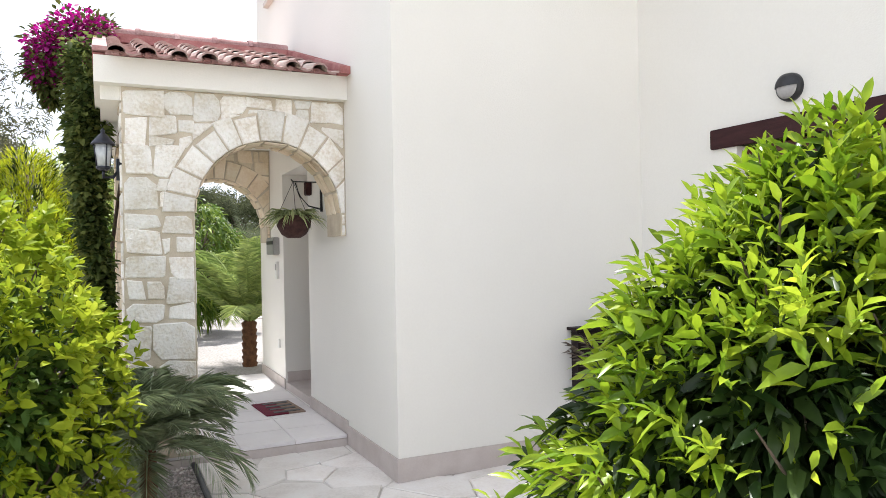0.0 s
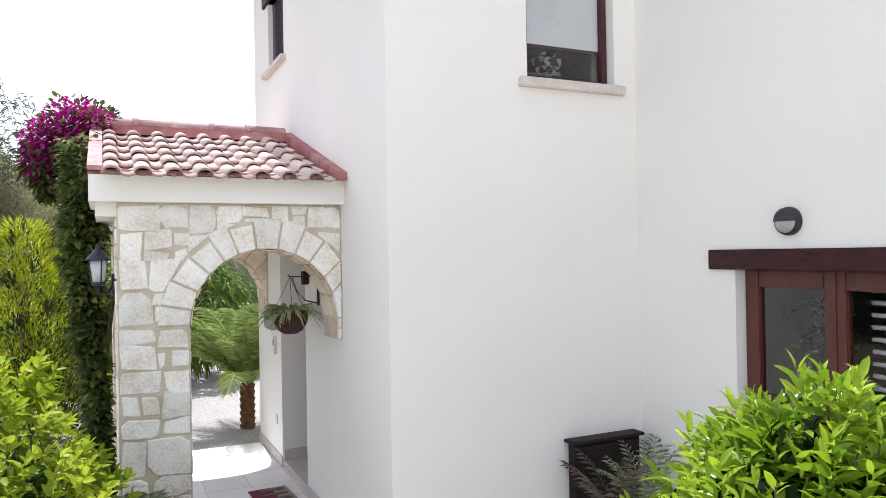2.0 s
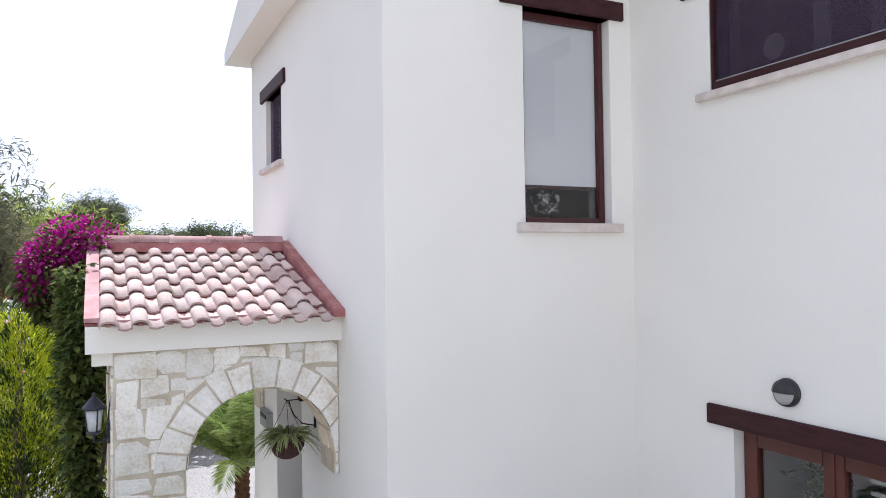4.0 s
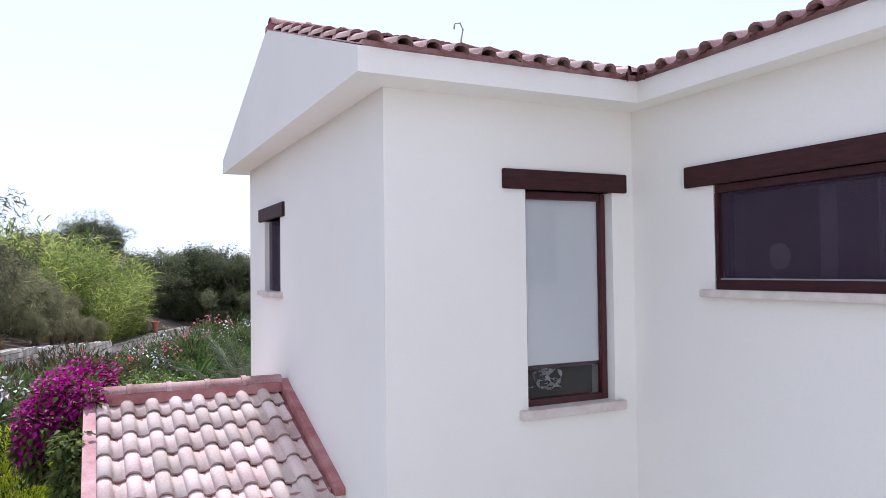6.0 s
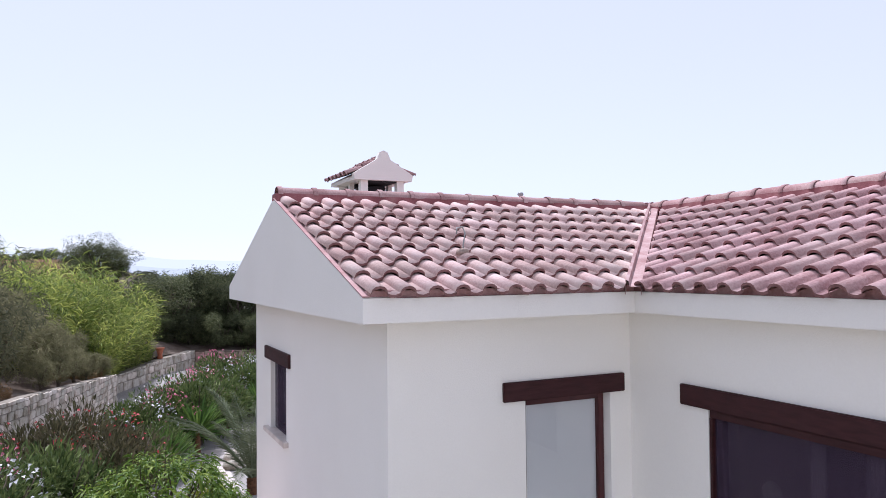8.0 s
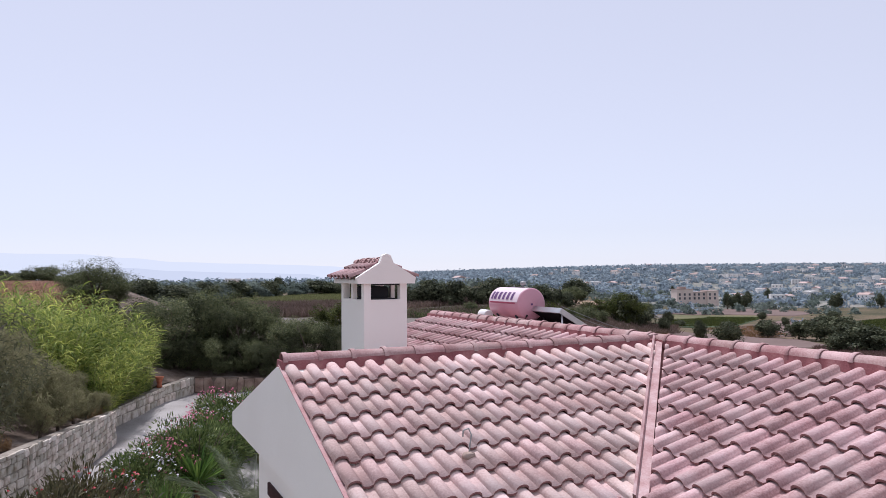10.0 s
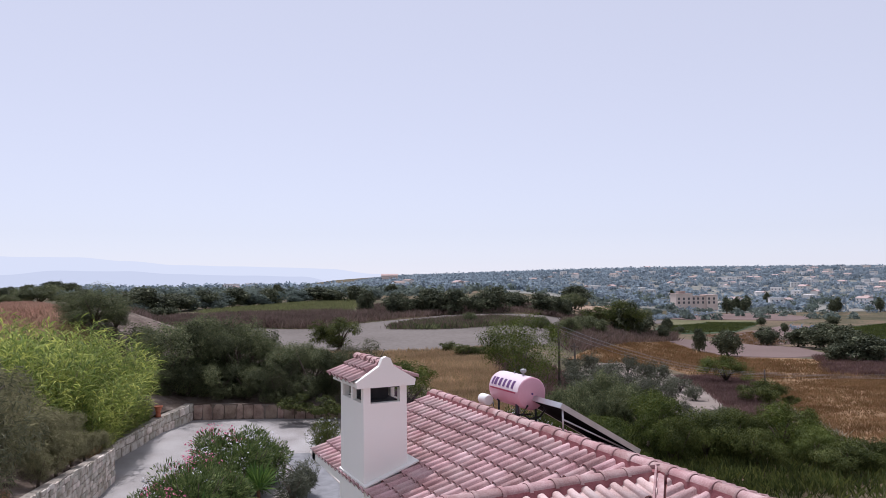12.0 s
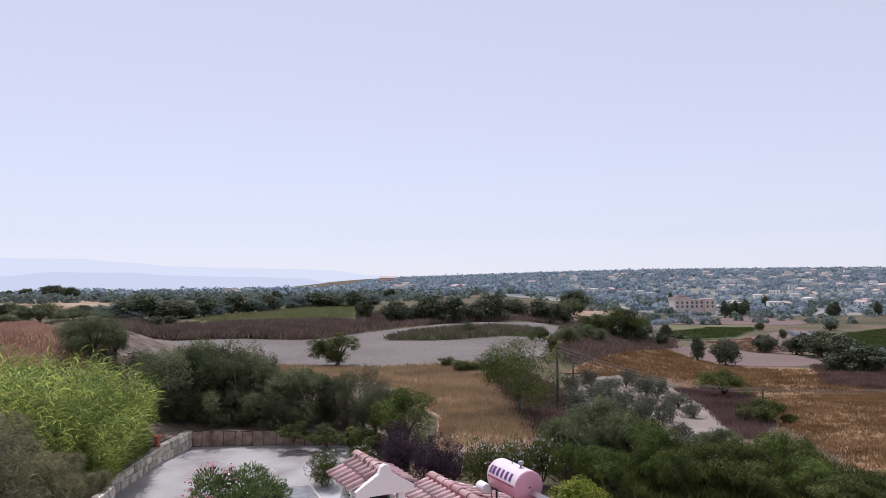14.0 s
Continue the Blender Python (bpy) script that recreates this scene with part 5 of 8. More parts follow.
# ---------------------------------------------------------------- porch
porch = thing("porch", "stone entrance porch with arches and a pink tiled roof", "porch")
PX0, FY, BY, THICK, STONE_TOP, FLOOR = -1.70, 1.10, 4.10, 0.40, 2.86, 0.09
AX, AZ, AR = -0.62, 1.93, 0.575


def arch_outline(y, r, right):
    pts = [(PX0, y, FLOOR), (-1.20, y, FLOOR), (-1.20, y, AZ)]
    pts += [(AX - r * math.cos(math.pi * k / 16), y, AZ + r * math.sin(math.pi * k / 16)) for k in range(1, 16)]
    pts += [(right, y, AZ), (right, y, AZ - 0.18), (-0.001, y, AZ - 0.18), (-0.001, y, STONE_TOP), (PX0, y, STONE_TOP)]
    return pts


def arch_wall(y, label, seed, faces=(1,), face_mat="stone"):
    rnd = random.Random(seed)
    bm = bmesh.new()
    prism(bm, arch_outline(y, AR + 0.005, -0.045), (0, THICK, 0))
    core = part("arch_wall", bm, M["mortar"], porch, label)

    def stone(poly, to3d, depth=0.02, proud=0.013, mat=M[face_mat]):
        if area(poly) < 0:
            poly = poly[::-1]
        poly = shrink(poly, rnd.uniform(0.006, 0.011))
        if len(poly) < 3 or area(poly) < 0.0012:
            return
        bm = slab(poly, to3d, depth, proud, 0.007, rnd)
        part("stone", bm, M["brown_stone"] if rnd.random() < 0.06 else mat, core)

    for f in faces:
        yy = y if f == 1 else y + THICK
        to3d = lambda u, v, out, yy=yy, f=f: (u, yy - f * out, v)
        # wedge stones round the arch
        a, outer = 0.0, []
        while a < math.pi - 0.06:
            b = min(math.pi, a + rnd.uniform(0.19, 0.30))
            if math.pi - b < 0.12:
                b = math.pi
            r1 = AR + rnd.uniform(0.20, 0.27)
            ring = lambda r, t: (min(-0.003, AX - r * math.cos(t)), AZ + r * math.sin(t))
            q = [ring(AR, a), ring(r1, a), ring(r1, b), ring(AR, b)]
            q = [p for i, p in enumerate(q) if math.dist(p, q[i - 1]) > 0.012]
            if len(q) >= 3:
                stone(q, to3d, 0.02, 0.016)
            a = b
        cells = cut_up(PX0, -1.2, FLOOR, AZ, (0.36, 0.30), 0.11, rnd) + cut_up(PX0, 0, AZ, STONE_TOP, (0.34, 0.28), 0.10, rnd)
        for c in cells:
            q = rough_quad(c, rnd, 0.024)
            q = [(min(max(p[0], PX0), -0.002 if c[1] > -0.1 else 9), min(max(p[1], FLOOR), STONE_TOP - 0.004)) for p in q]
            if c[3] <= AZ + 0.01:
                q = [(min(p[0], -1.203), p[1]) for p in q]
            mu, mv = sum(p[0] for p in q) / len(q) - AX, sum(p[1] for p in q) / len(q) - AZ
            size = math.hypot(mu, mv)
            if mv > -0.02 and size > 1e-3:
                nrm = (mu / size, mv / size)
                q = clip(q, (AX + nrm[0] * (AR + 0.215), AZ + nrm[1] * (AR + 0.215)), nrm)
            if len(q) >= 3:
                stone(q, to3d)
        for c in ((-0.043, -0.004, AZ - 0.18, AZ - 0.09), (-0.043, -0.004, AZ - 0.09, AZ)):
            stone([(c[0], c[2]), (c[1], c[2]), (c[1], c[3]), (c[0], c[3])], to3d)
    # outer side of the pier
    for c in cut_up(y, y + THICK, FLOOR, STONE_TOP, (0.30, 0.24), 0.10, rnd):
        stone(rough_quad(c, rnd, 0.01), lambda u, v, out: (PX0 - out, u, v))
    # inner side of the pier, and the underside of the arch
    for c in cut_up(y + 0.004, y + THICK - 0.004, FLOOR, AZ, (0.30, 0.24), 0.10, rnd):
        stone(rough_quad(c, rnd, 0.008), lambda u, v, out: (-1.20 + out * 0.6, u, v))
    for c in cut_up(y + 0.004, y + THICK - 0.004, 0.0, math.pi * AR, (0.22, 0.20), 0.10, rnd):
        def under(u, v, out):
            r, t = AR - out * 0.5, v / AR
            return (AX - r * math.cos(t), u, AZ + r * math.sin(t))
        stone(rough_quad(c, rnd, 0.008), under, 0.0, 0.02, M["bounce_warm_stone"])
    return core


arch_wall(FY, "front arch of pale irregular limestone", 21)
arch_wall(BY, "rear arch of irregular limestone tinted for warm bounce light", 22, face_mat="bounce_warm_stone")

PEAVE, PRIDGE_Y, PEND = 3.055, 2.80, 4.58
bm = bmesh.new()
box(bm, -1.88, -0.001, 1.0, PEND, 2.862, 2.90)
prism(bm, [(-1.88, 1.0, 2.90), (-1.88, 1.0, PEAVE + 0.0), (-1.88, 1.03, PEAVE + 0.0), (-1.88, PRIDGE_Y, PEAVE + 0.52), (-1.88, PEND - 0.03, PEAVE + 0.0), (-1.88, PEND, PEAVE + 0.0), (-1.88, PEND, 2.90)], (1.879, 0, 0))
box(bm, -1.84, -1.70, 1.12, 4.5, 2.76, 2.862)
part("roof_slab", bm, M["plaster"], porch, "white plastered roof slab")
pslope = 0.31
pz = lambda run: PEAVE + 0.02 + pslope * run
proof = part("porch_roof", boxes(), M["red_mortar"], porch, "small roof of pink clay tiles")
bm = bmesh.new()
prism(bm, [(-1.885, 1.03, PEAVE + 0.005), (-1.885, 1.03, PEAVE + 0.022), (-1.885, PRIDGE_Y, PEAVE + 0.008 + pslope * 1.805), (-1.885, PEND - 0.03, PEAVE + 0.022), (-1.885, PEND - 0.03, PEAVE + 0.005)], (1.883, 0, 0))
bm.to_mesh(proof.data)
bm.free()
rnd = random.Random(9)
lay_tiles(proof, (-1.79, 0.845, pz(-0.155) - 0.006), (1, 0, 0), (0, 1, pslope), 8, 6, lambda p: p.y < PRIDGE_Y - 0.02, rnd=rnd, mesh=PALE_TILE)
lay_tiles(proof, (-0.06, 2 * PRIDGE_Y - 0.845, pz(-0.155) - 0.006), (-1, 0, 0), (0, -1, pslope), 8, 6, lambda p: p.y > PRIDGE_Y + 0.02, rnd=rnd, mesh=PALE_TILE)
bm = bmesh.new()
pr = PEAVE + 0.045 + pslope * 1.805
prism(bm, [(-1.885, PRIDGE_Y - 0.12, pr - 0.04), (-1.885, PRIDGE_Y - 0.085, pr + 0.05), (-1.885, PRIDGE_Y + 0.085, pr + 0.05), (-1.885, PRIDGE_Y + 0.12, pr - 0.04)], (1.883, 0, 0))
prism(bm, [(-0.085, 0.90, PEAVE + 0.0), (-0.085, 0.90, PEAVE + 0.06), (-0.085, PRIDGE_Y, pr + 0.075), (-0.085, 2 * PRIDGE_Y - 0.90, PEAVE + 0.06), (-0.085, 2 * PRIDGE_Y - 0.90, PEAVE + 0.0)], (0.083, 0, 0))
bm2 = bmesh.new()
prism(bm2, [(-1.887, 0.99, PEAVE + 0.03), (-1.887, 0.99, PEAVE + 0.062), (-1.887, PRIDGE_Y, pr + 0.04), (-1.887, 2 * PRIDGE_Y - 0.99, PEAVE + 0.062), (-1.887, 2 * PRIDGE_Y - 0.99, PEAVE + 0.03)], (0.10, 0, 0))
part("verge_mortar", bm2, M["valley_mortar"], porch)
pbed = part("ridge_bed", bm, M["red_mortar"], porch)
lay_caps(pbed, (-1.88, PRIDGE_Y, pr + 0.05), (0.12, PRIDGE_Y, pr + 0.05), 0.352, 0.9, rnd=rnd)
part("eave_mortar", boxes((-1.80, -0.09, 1.004, 1.03, PEAVE + 0.006, PEAVE + 0.04)), M["valley_mortar"], porch)
for i in range(8):
    x = -1.79 + 0.208 * i
    part("mortar_plug", boxes((x + 0.03, x + 0.092, 0.93, 0.998, PEAVE - 0.004, PEAVE + 0.03), bevel=0.014), M["valley_mortar"], porch)

# ---------------------------------------------------------------- ground
def smooth(a, b, x):
    t = min(1.0, max(0.0, (x - a) / (b - a)))
    return t * t * (3 - 2 * t)


def terrain(x, y):
    """Height of the land: flat round the house, a knoll on one side, a valley and a far hillside on the other."""
    u, v = 0.435 * x + 0.9 * y, 0.9 * x - 0.435 * y
    a = v / max(u, 20)
    w = smooth(0.06, 0.38, a)
    z = -15 * w * (1 - math.exp(-max(0, u - 25) / 150))
    z += (15 * w + 14 * smooth(-0.2, 0.35, a) + 2) * smooth(500, 1400, u)
    z -= 75 * smooth(-0.06, -0.34, a) * smooth(470, 1300, u)
    return z + 7 * smooth(-0.40, -0.52, a) * smooth(36, 52, u) * (1 - smooth(90, 220, u))


bm = bmesh.new()
radii = [3.0 * 1.058 ** k for k in range(131)]
rings = []
for r in radii:
    rings.append([bm.verts.new((r * math.cos(t), r * math.sin(t), terrain(r * math.cos(t), r * math.sin(t)) - 0.06)) for t in (2 * math.pi * k / 200 for k in range(200))])
for a, b in zip(rings, rings[1:]):
    for k in range(200):
        bm.faces.new((a[k], b[k], b[(k + 1) % 200], a[(k + 1) % 200])).smooth = True
bm.faces.new(rings[0])
structure("ground", bm, M["ground"], "dry earth and grass land running to the horizon", "ground")


def sheet(name, outline, lift, mat, label, category, step=6.0, drape=True):
    """A patch of ground cover that follows the land; its outline is cut along a grid of cells."""
    bm = bmesh.new()
    xs, ys = [p[0] for p in outline], [p[1] for p in outline]
    made = {}

    def v(p):
        key = (round(p[0], 2), round(p[1], 2))
        if key not in made:
            made[key] = bm.verts.new((p[0], p[1], (terrain(*p) if drape else 0.0) + lift))
        return made[key]

    def inside_cell(poly, x0, x1, y0, y1):
        for point, normal in (((x0, 0), (1, 0)), ((x1, 0), (-1, 0)), ((0, y0), (0, 1)), ((0, y1), (0, -1))):
            poly = clip(poly, point, normal)
            if len(poly) < 3:
                return []
        return poly

    x = min(xs)
    while x < max(xs):
        y = min(ys)
        while y < max(ys):
            q = inside_cell(outline, x, x + step, y, y + step)
            vs = []
            for p in q:
                w = v(p)
                if w not in vs:
                    vs.append(w)
            if len(vs) >= 3 and abs(area(q)) > 1e-3:
                try:
                    bm.faces.new(vs)
                except ValueError:
                    pass
            y += step
        x += step
    for f in bm.faces:
        if f.normal.z < 0:
            f.normal_flip()
    bm.normal_update()
    for f in bm.faces:
        if f.normal.z < 0:
            f.normal_flip()
    middle = Vector((sum(xs) / len(xs), sum(ys) / len(ys), 0))
    rim = bmesh.ops.extrude_edge_only(bm, edges=[e for e in bm.edges if e.is_boundary])      # the rim reaches down into the land
    for w in rim["geom"]:
        if isinstance(w, bmesh.types.BMVert):
            out = (w.co - middle).to_2d().normalized() * (3 * lift + 0.15)
            w.co += Vector((out.x, out.y, -0.06 - 2 * lift))
    return structure(name, bm, mat, label, category)


sheet("gravel_yard", [(-14, 10.5), (-9, 7.5), (-4, 4.62), (2.19, 4.73), (2.19, 9.2), (8, 9.2), (12, 24), (13.6, 42.6), (8.6, 45.2), (4.1, 47.0), (1.95, 43.3), (-1.43, 36.6), (-1.05, 33.4), (-3.95, 23.2), (-8.2, 13.0)], 0.03, M["gravel"], "pale crushed-gravel yard and drive behind the house", "gravel", 3)
sheet("concrete_path", [(8.3, 24.5), (8.44, 27.6), (8.8, 34.4), (12.4, 33.0), (11.6, 24.5)], 0.042, M["concrete"], "smooth grey concrete path beside the parking strip", "pavement", 9, False)
sheet("grey_paving", [(5.05, 24.9), (7.05, 31.0), (7.2, 34.8), (8.8, 34.4), (8.44, 27.6), (8.3, 24.5)], 0.046, M["asphalt"], "grey cobbled parking strip by the drive", "pavement", 9, False)
bm = bmesh.new()
tube(bm, [(8.8, 34.4, 0.05), (8.6, 31.1, 0.05), (8.44, 27.6, 0.05), (8.3, 24.5, 0.05)], 0.07, 6)
structure("kerb", bm, M["marble"], "pale concrete kerb beside the drive", "kerb")
sheet("planting_bed", [(-8, 10.4), (-3.2, 9.2), (0.4, 9.6), (3.2, 14), (5.0, 25), (7.0, 31), (5.2, 31.8), (2.9, 28.0), (-1.4, 20.5), (-5.2, 14)], 0.02, M["earth"], "dark soil of the oleander bed", "soil", 8, False)
sheet("flower_bed", [(-6, -7), (-1.24, -7), (-1.24, 1.12), (-1.75, 1.12), (-1.75, 4.5), (-6, 4.5)], 0.004, M["bed_gravel"], "planting bed covered with small grey gravel", "gravel", 4, False)

# out of view: pale ground added to bounce sunlight onto the shaded walls
sheet("terrace", [(-14, -30), (9, -30), (9, -7.0), (-14, -7.0)], 0.0, M["terrace"], "unseen pale stone ground added to bounce light on the house", "pavement", 8, False)

# paving in front of the house, of irregular slabs
bm = boxes((-1.22, 2.176, -7.0, 1.13, -0.05, -0.008))
pavement = structure("pavement", bm, M["joint"], "pale crazy-paving path along the house wall", "pavement")
structure("bed_edging", boxes((-1.255, -1.22, -7.0, 1.13, -0.05, 0.03), bevel=0.006), M["black"], "dark edging strip between paving and gravel bed", "edging")
rnd = random.Random(31)
sites = [(-1.2 + (i + rnd.uniform(0.1, 0.9)) * 0.42, -3.4 + (j + rnd.uniform(0.1, 0.9)) * 0.42) for i in range(8) for j in range(11)]
for s in sites:
    poly = [(-1.215, -3.6), (2.17, -3.6), (2.17, 1.125), (-1.215, 1.125)]
    for o in sites:
        if o != s and math.dist(o, s) < 1.6:
            poly = clip(poly, ((s[0] + o[0]) / 2, (s[1] + o[1]) / 2), (s[0] - o[0], s[1] - o[1]))
    poly = shrink(poly, 0.006)
    if len(poly) > 2 and area(poly) > 0.004:
        part("slab", slab(poly, lambda u, v, out: (u, v, out - 0.012), 0.03, 0.014, 0.006, rnd), M["paving"], pavement)

porch_floor = structure("porch_floor", boxes((-1.75, -0.001, 1.14, 4.62, -0.05, 0.078)), M["skirt"], "raised porch floor of pale stone tiles", "floor")
for i in range(4):
    for j in range(8):
        x0, y0 = -1.765 + 0.4385 * i, 1.13 + 0.4385 * j
        part("floor_tile", boxes((x0 + 0.002, min(-0.016, x0 + 0.4365), y0 + 0.002, y0 + 0.4365, 0.06, 0.09), bevel=0.003), M["floor_tile"], porch_floor)
for i in range(4):
    x0 = -1.765 + 0.4385 * i
    part("riser_tile", boxes((x0 + 0.002, min(-0.016, x0 + 0.4365), 1.122, 1.139, -0.008, 0.058)), M["skirt"], porch_floor)

# retaining walls of the yard
rnd = random.Random(41)
STONES = []
for k in range(6):
    q = rough_quad((0, 1, 0, 1), rnd, 0.09, 0.25)
    q = [(min(1, max(0, a)), min(1, max(0, b))) for a, b in q]
    STONES.append(mesh_of("stone", slab(shrink(q, 0.02), lambda u, v, out: (u, -out, v), 0.05, 0.11, 0.05, rnd), M["wall_stone"]))


def retaining_wall(name, points, tops, thick, sizes, label, mat):
    root = None
    for (a, b), (ta, tb) in zip(zip(points, points[1:]), zip(tops, tops[1:])):
        a3, b3 = Vector((*a, 0)), Vector((*b, 0))
        way = (b3 - a3).normalized()
        back = Vector((-way.y, way.x, 0))
        bm = bmesh.new()
        prism(bm, [a3 + Vector((0, 0, -0.3)), b3 + Vector((0, 0, -0.3)), b3 + Vector((0, 0, tb)), a3 + Vector((0, 0, ta))], back * thick)
        core = structure(name, bm, M["wall_joint"] if mat is None else M["earth"], label, "wall")
        z = 0.0
        while z < max(ta, tb) - 0.08:
            h = rnd.uniform(*sizes[1])
            u = 0.0
            while u < (b3 - a3).length - 0.05:
                w = min(rnd.uniform(*sizes[0]), (b3 - a3).length - u)
                top = ta + (tb - ta) * (u + w / 2) / (b3 - a3).length
                hh = min(h, top + rnd.uniform(-0.02, 0.04) - z)
                if hh > 0.06 and w > 0.08:
                    ob = new("stone", rnd.choice(STONES))
                    if mat is not None:
                        ob.data = rnd.choice(BLOCKS)
                    ob.parent = core
                    ob.matrix_basis = Matrix.Translation(a3 + way * u + Vector((0, 0, z + rnd.uniform(-0.01, 0.01)))) @ Matrix((way, back, Vector((0, 0, 1)))).transposed().to_4x4() @ Matrix.Diagonal((w, 0.5, hh, 1))
                u += w
            z += h


BLOCKS = []
for me in STONES[:3]:
    me2 = me.copy()
    me2.materials.clear()
    me2.materials.append(M["sandstone"])
    BLOCKS.append(me2)
retaining_wall("wall_drive", [(-8.2, 13.0), (-3.95, 23.2), (-1.05, 33.4)], [2.5, 2.36, 1.58], 0.35, ((0.25, 0.6), (0.2, 0.34)), "dry-stone retaining wall of pale limestone along the drive", None)
retaining_wall("wall_drive_far", [(-1.05, 33.4), (-1.45, 36.6), (1.93, 43.3), (4.12, 47.0)], [1.45, 0.98, 1.14, 1.16], 0.5, ((0.6, 1.2), (0.4, 0.7)), "low retaining wall of large weathered blocks", None)
retaining_wall("wall_yard_end", [(4.12, 47.0), (8.6, 45.2), (13.6, 42.6)], [1.15, 1.0, 0.85], 0.5, ((0.38, 0.85), (1.05, 1.2)), "end wall of upright brown sandstone blocks", 1)

# earth banked up behind the walls
bm = bmesh.new()
line = [(-18.0, 1.0), (-12.5, 6.0), (-8.4, 13.2), (-4.15, 23.4), (-1.35, 33.6), (-1.8, 36.8), (1.6, 43.6), (4.0, 47.4), (8.7, 45.6), (13.7, 43.0), (17, 41.0)]
ways = [(-0.9, 0.42), (-0.9, 0.42), (-0.9, 0.42), (-0.9, 0.42), (-0.92, 0.38), (-0.92, 0.38), (-0.86, 0.5), (-0.2, 0.98), (0.25, 0.97), (0.33, 0.94), (0.5, 0.86)]
edge = [2.0, 2.3, 2.36, 2.22, 1.4, 0.9, 1.0, 1.05, 0.9, 0.7, -0.5]
rows = []
for (x, y), (wx, wy), e in zip(line, ways, edge):
    row = []
    for off, gain in ((-0.0, 0.0), (1.0, 0.12), (3.0, 0.5), (6.0, 1.0), (10.0, 1.5), (16.0, 1.7), (24.0, 1.2), (36.0, 0.2)):
        px, py = x + wx * off, y + wy * off
        fade = 1 - smooth(8, 36, off)
        h = (e + gain * min(1, e)) * fade + terrain(px, py) * (1 - 0.0) - (0.4 if off > 30 else 0)
        row.append(bm.verts.new((px, py, h + 0.12 * noise.noise(Vector((px, py, 0)) * 0.4))))
    rows.append(row)
for a, b in zip(rows, rows[1:]):
    for i in range(len(a) - 1):
        bm.faces.new((a[i], a[i + 1], b[i + 1], b[i])).smooth = True
bmesh.ops.recalc_face_normals(bm, faces=bm.faces[:])
structure("earth_bank", bm, M["earth"], "bank of brown earth above the retaining walls", "earth")

# ---------------------------------------------------------------- small things at the porch and on the walls
lamp = thing("wall_lamp", "round black bulkhead lamp with half-covered glass", "lamp")
bm = bmesh.new()
lathe(bm, [(0.092, 0), (0.092, 0.02), (0.085, 0.045), (0.066, 0.05)], (0, 0, 0), 28)
body = part("housing", bm, M["black"], lamp)
lamp_m = Matrix.Translation((INNER, -1.452, 2.615)) @ Matrix.Rotation(-math.pi / 2, 4, "Y") @ Matrix.Rotation(0, 4, "Z")
body.matrix_basis = lamp_m
bm = bmesh.new()
lathe(bm, [(0.078, 0.03), (0.076, 0.05), (0.055, 0.07), (0.02, 0.078)], (0, 0, 0), 28)
lens = part("glass", bm, M["frosted"], lamp, "frosted glass dome")
lens.matrix_basis = lamp_m
bm = bmesh.new()
ring = []
for k in range(13):
    a = math.pi * k / 12
    ring.append([bm.verts.new((r * math.sin(a), r * math.cos(a), h)) for r, h in ((0.088, 0.02), (0.084, 0.056), (0.058, 0.078), (0.0, 0.086))])
for p, q in zip(ring, ring[1:]):
    for i in range(3):
        bm.faces.new((p[i], q[i], q[i + 1], p[i + 1])).smooth = True
hood = part("hood", bm, M["black"], lamp)
hood.matrix_basis = lamp_m

box_thing = thing("meter_cupboard", "flat black-stained wooden cupboard fixed to the white wall", "cupboard")
part("body", boxes((1.46, 2.08, -0.10, -0.002, 0.41, 0.97), bevel=0.006), M["black_wood"], box_thing)
part("door", boxes((1.44, 2.06, -0.125, -0.102, 0.43, 0.95), bevel=0.005), M["black_wood"], box_thing)
part("lid", boxes((1.42, 2.10, -0.14, -0.002, 0.972, 0.995), bevel=0.004), M["black_wood"], box_thing)

lantern = thing("wall_lantern", "black metal carriage lantern on a curled bracket", "lamp")
lx, ly = -1.825, 1.22
bm = bmesh.new()
tube(bm, [(PX0 - 0.02, ly, 2.26), (-1.76, ly, 2.20), (lx, ly, 2.20), (lx, ly, 2.26)], 0.012, 8)
tube(bm, [(PX0 - 0.015, ly, 2.18), (PX0 - 0.015, ly, 2.34)], 0.025, 8)
part("bracket", bm, M["navy"], lantern)
bm = bmesh.new()
lathe(bm, [(0.03, 2.25), (0.05, 2.265), (0.052, 2.28)], (lx, ly, 0), 8)
part("base", bm, M["navy"], lantern)
bm = bmesh.new()
lathe(bm, [(0.045, 2.28), (0.062, 2.44)], (lx, ly, 0), 8)
part("glass", bm, M["lantern_glass"], lantern, "clear bevelled lantern glass")
bm = bmesh.new()
for k in range(4):
    a = math.pi / 8 + k * math.pi / 2
    tube(bm, [(lx + 0.048 * math.cos(a), ly + 0.048 * math.sin(a), 2.28), (lx + 0.066 * math.cos(a), ly + 0.066 * math.sin(a), 2.44)], 0.005, 5)
part("cage", bm, M["navy"], lantern)
bm = bmesh.new()
lathe(bm, [(0.085, 2.44), (0.08, 2.455), (0.05, 2.49), (0.03, 2.515), (0.012, 2.53), (0.016, 2.545), (0.004, 2.565)], (lx, ly, 0), 12)
part("roof", bm, M["navy"], lantern)

hanging = thing("hanging_basket", "hanging coir basket with a variegated spider plant", "plant")
hx, hy, hz = -0.27, 1.80, 1.95
bm = bmesh.new()
lathe(bm, [(0.06, -0.20), (0.11, -0.17), (0.15, -0.10), (0.165, 0.0), (0.155, 0.0)], (hx, hy, hz), 18)
part("basket", bm, M["basket"], hanging, "dark brown coir bowl")
bm = bmesh.new()
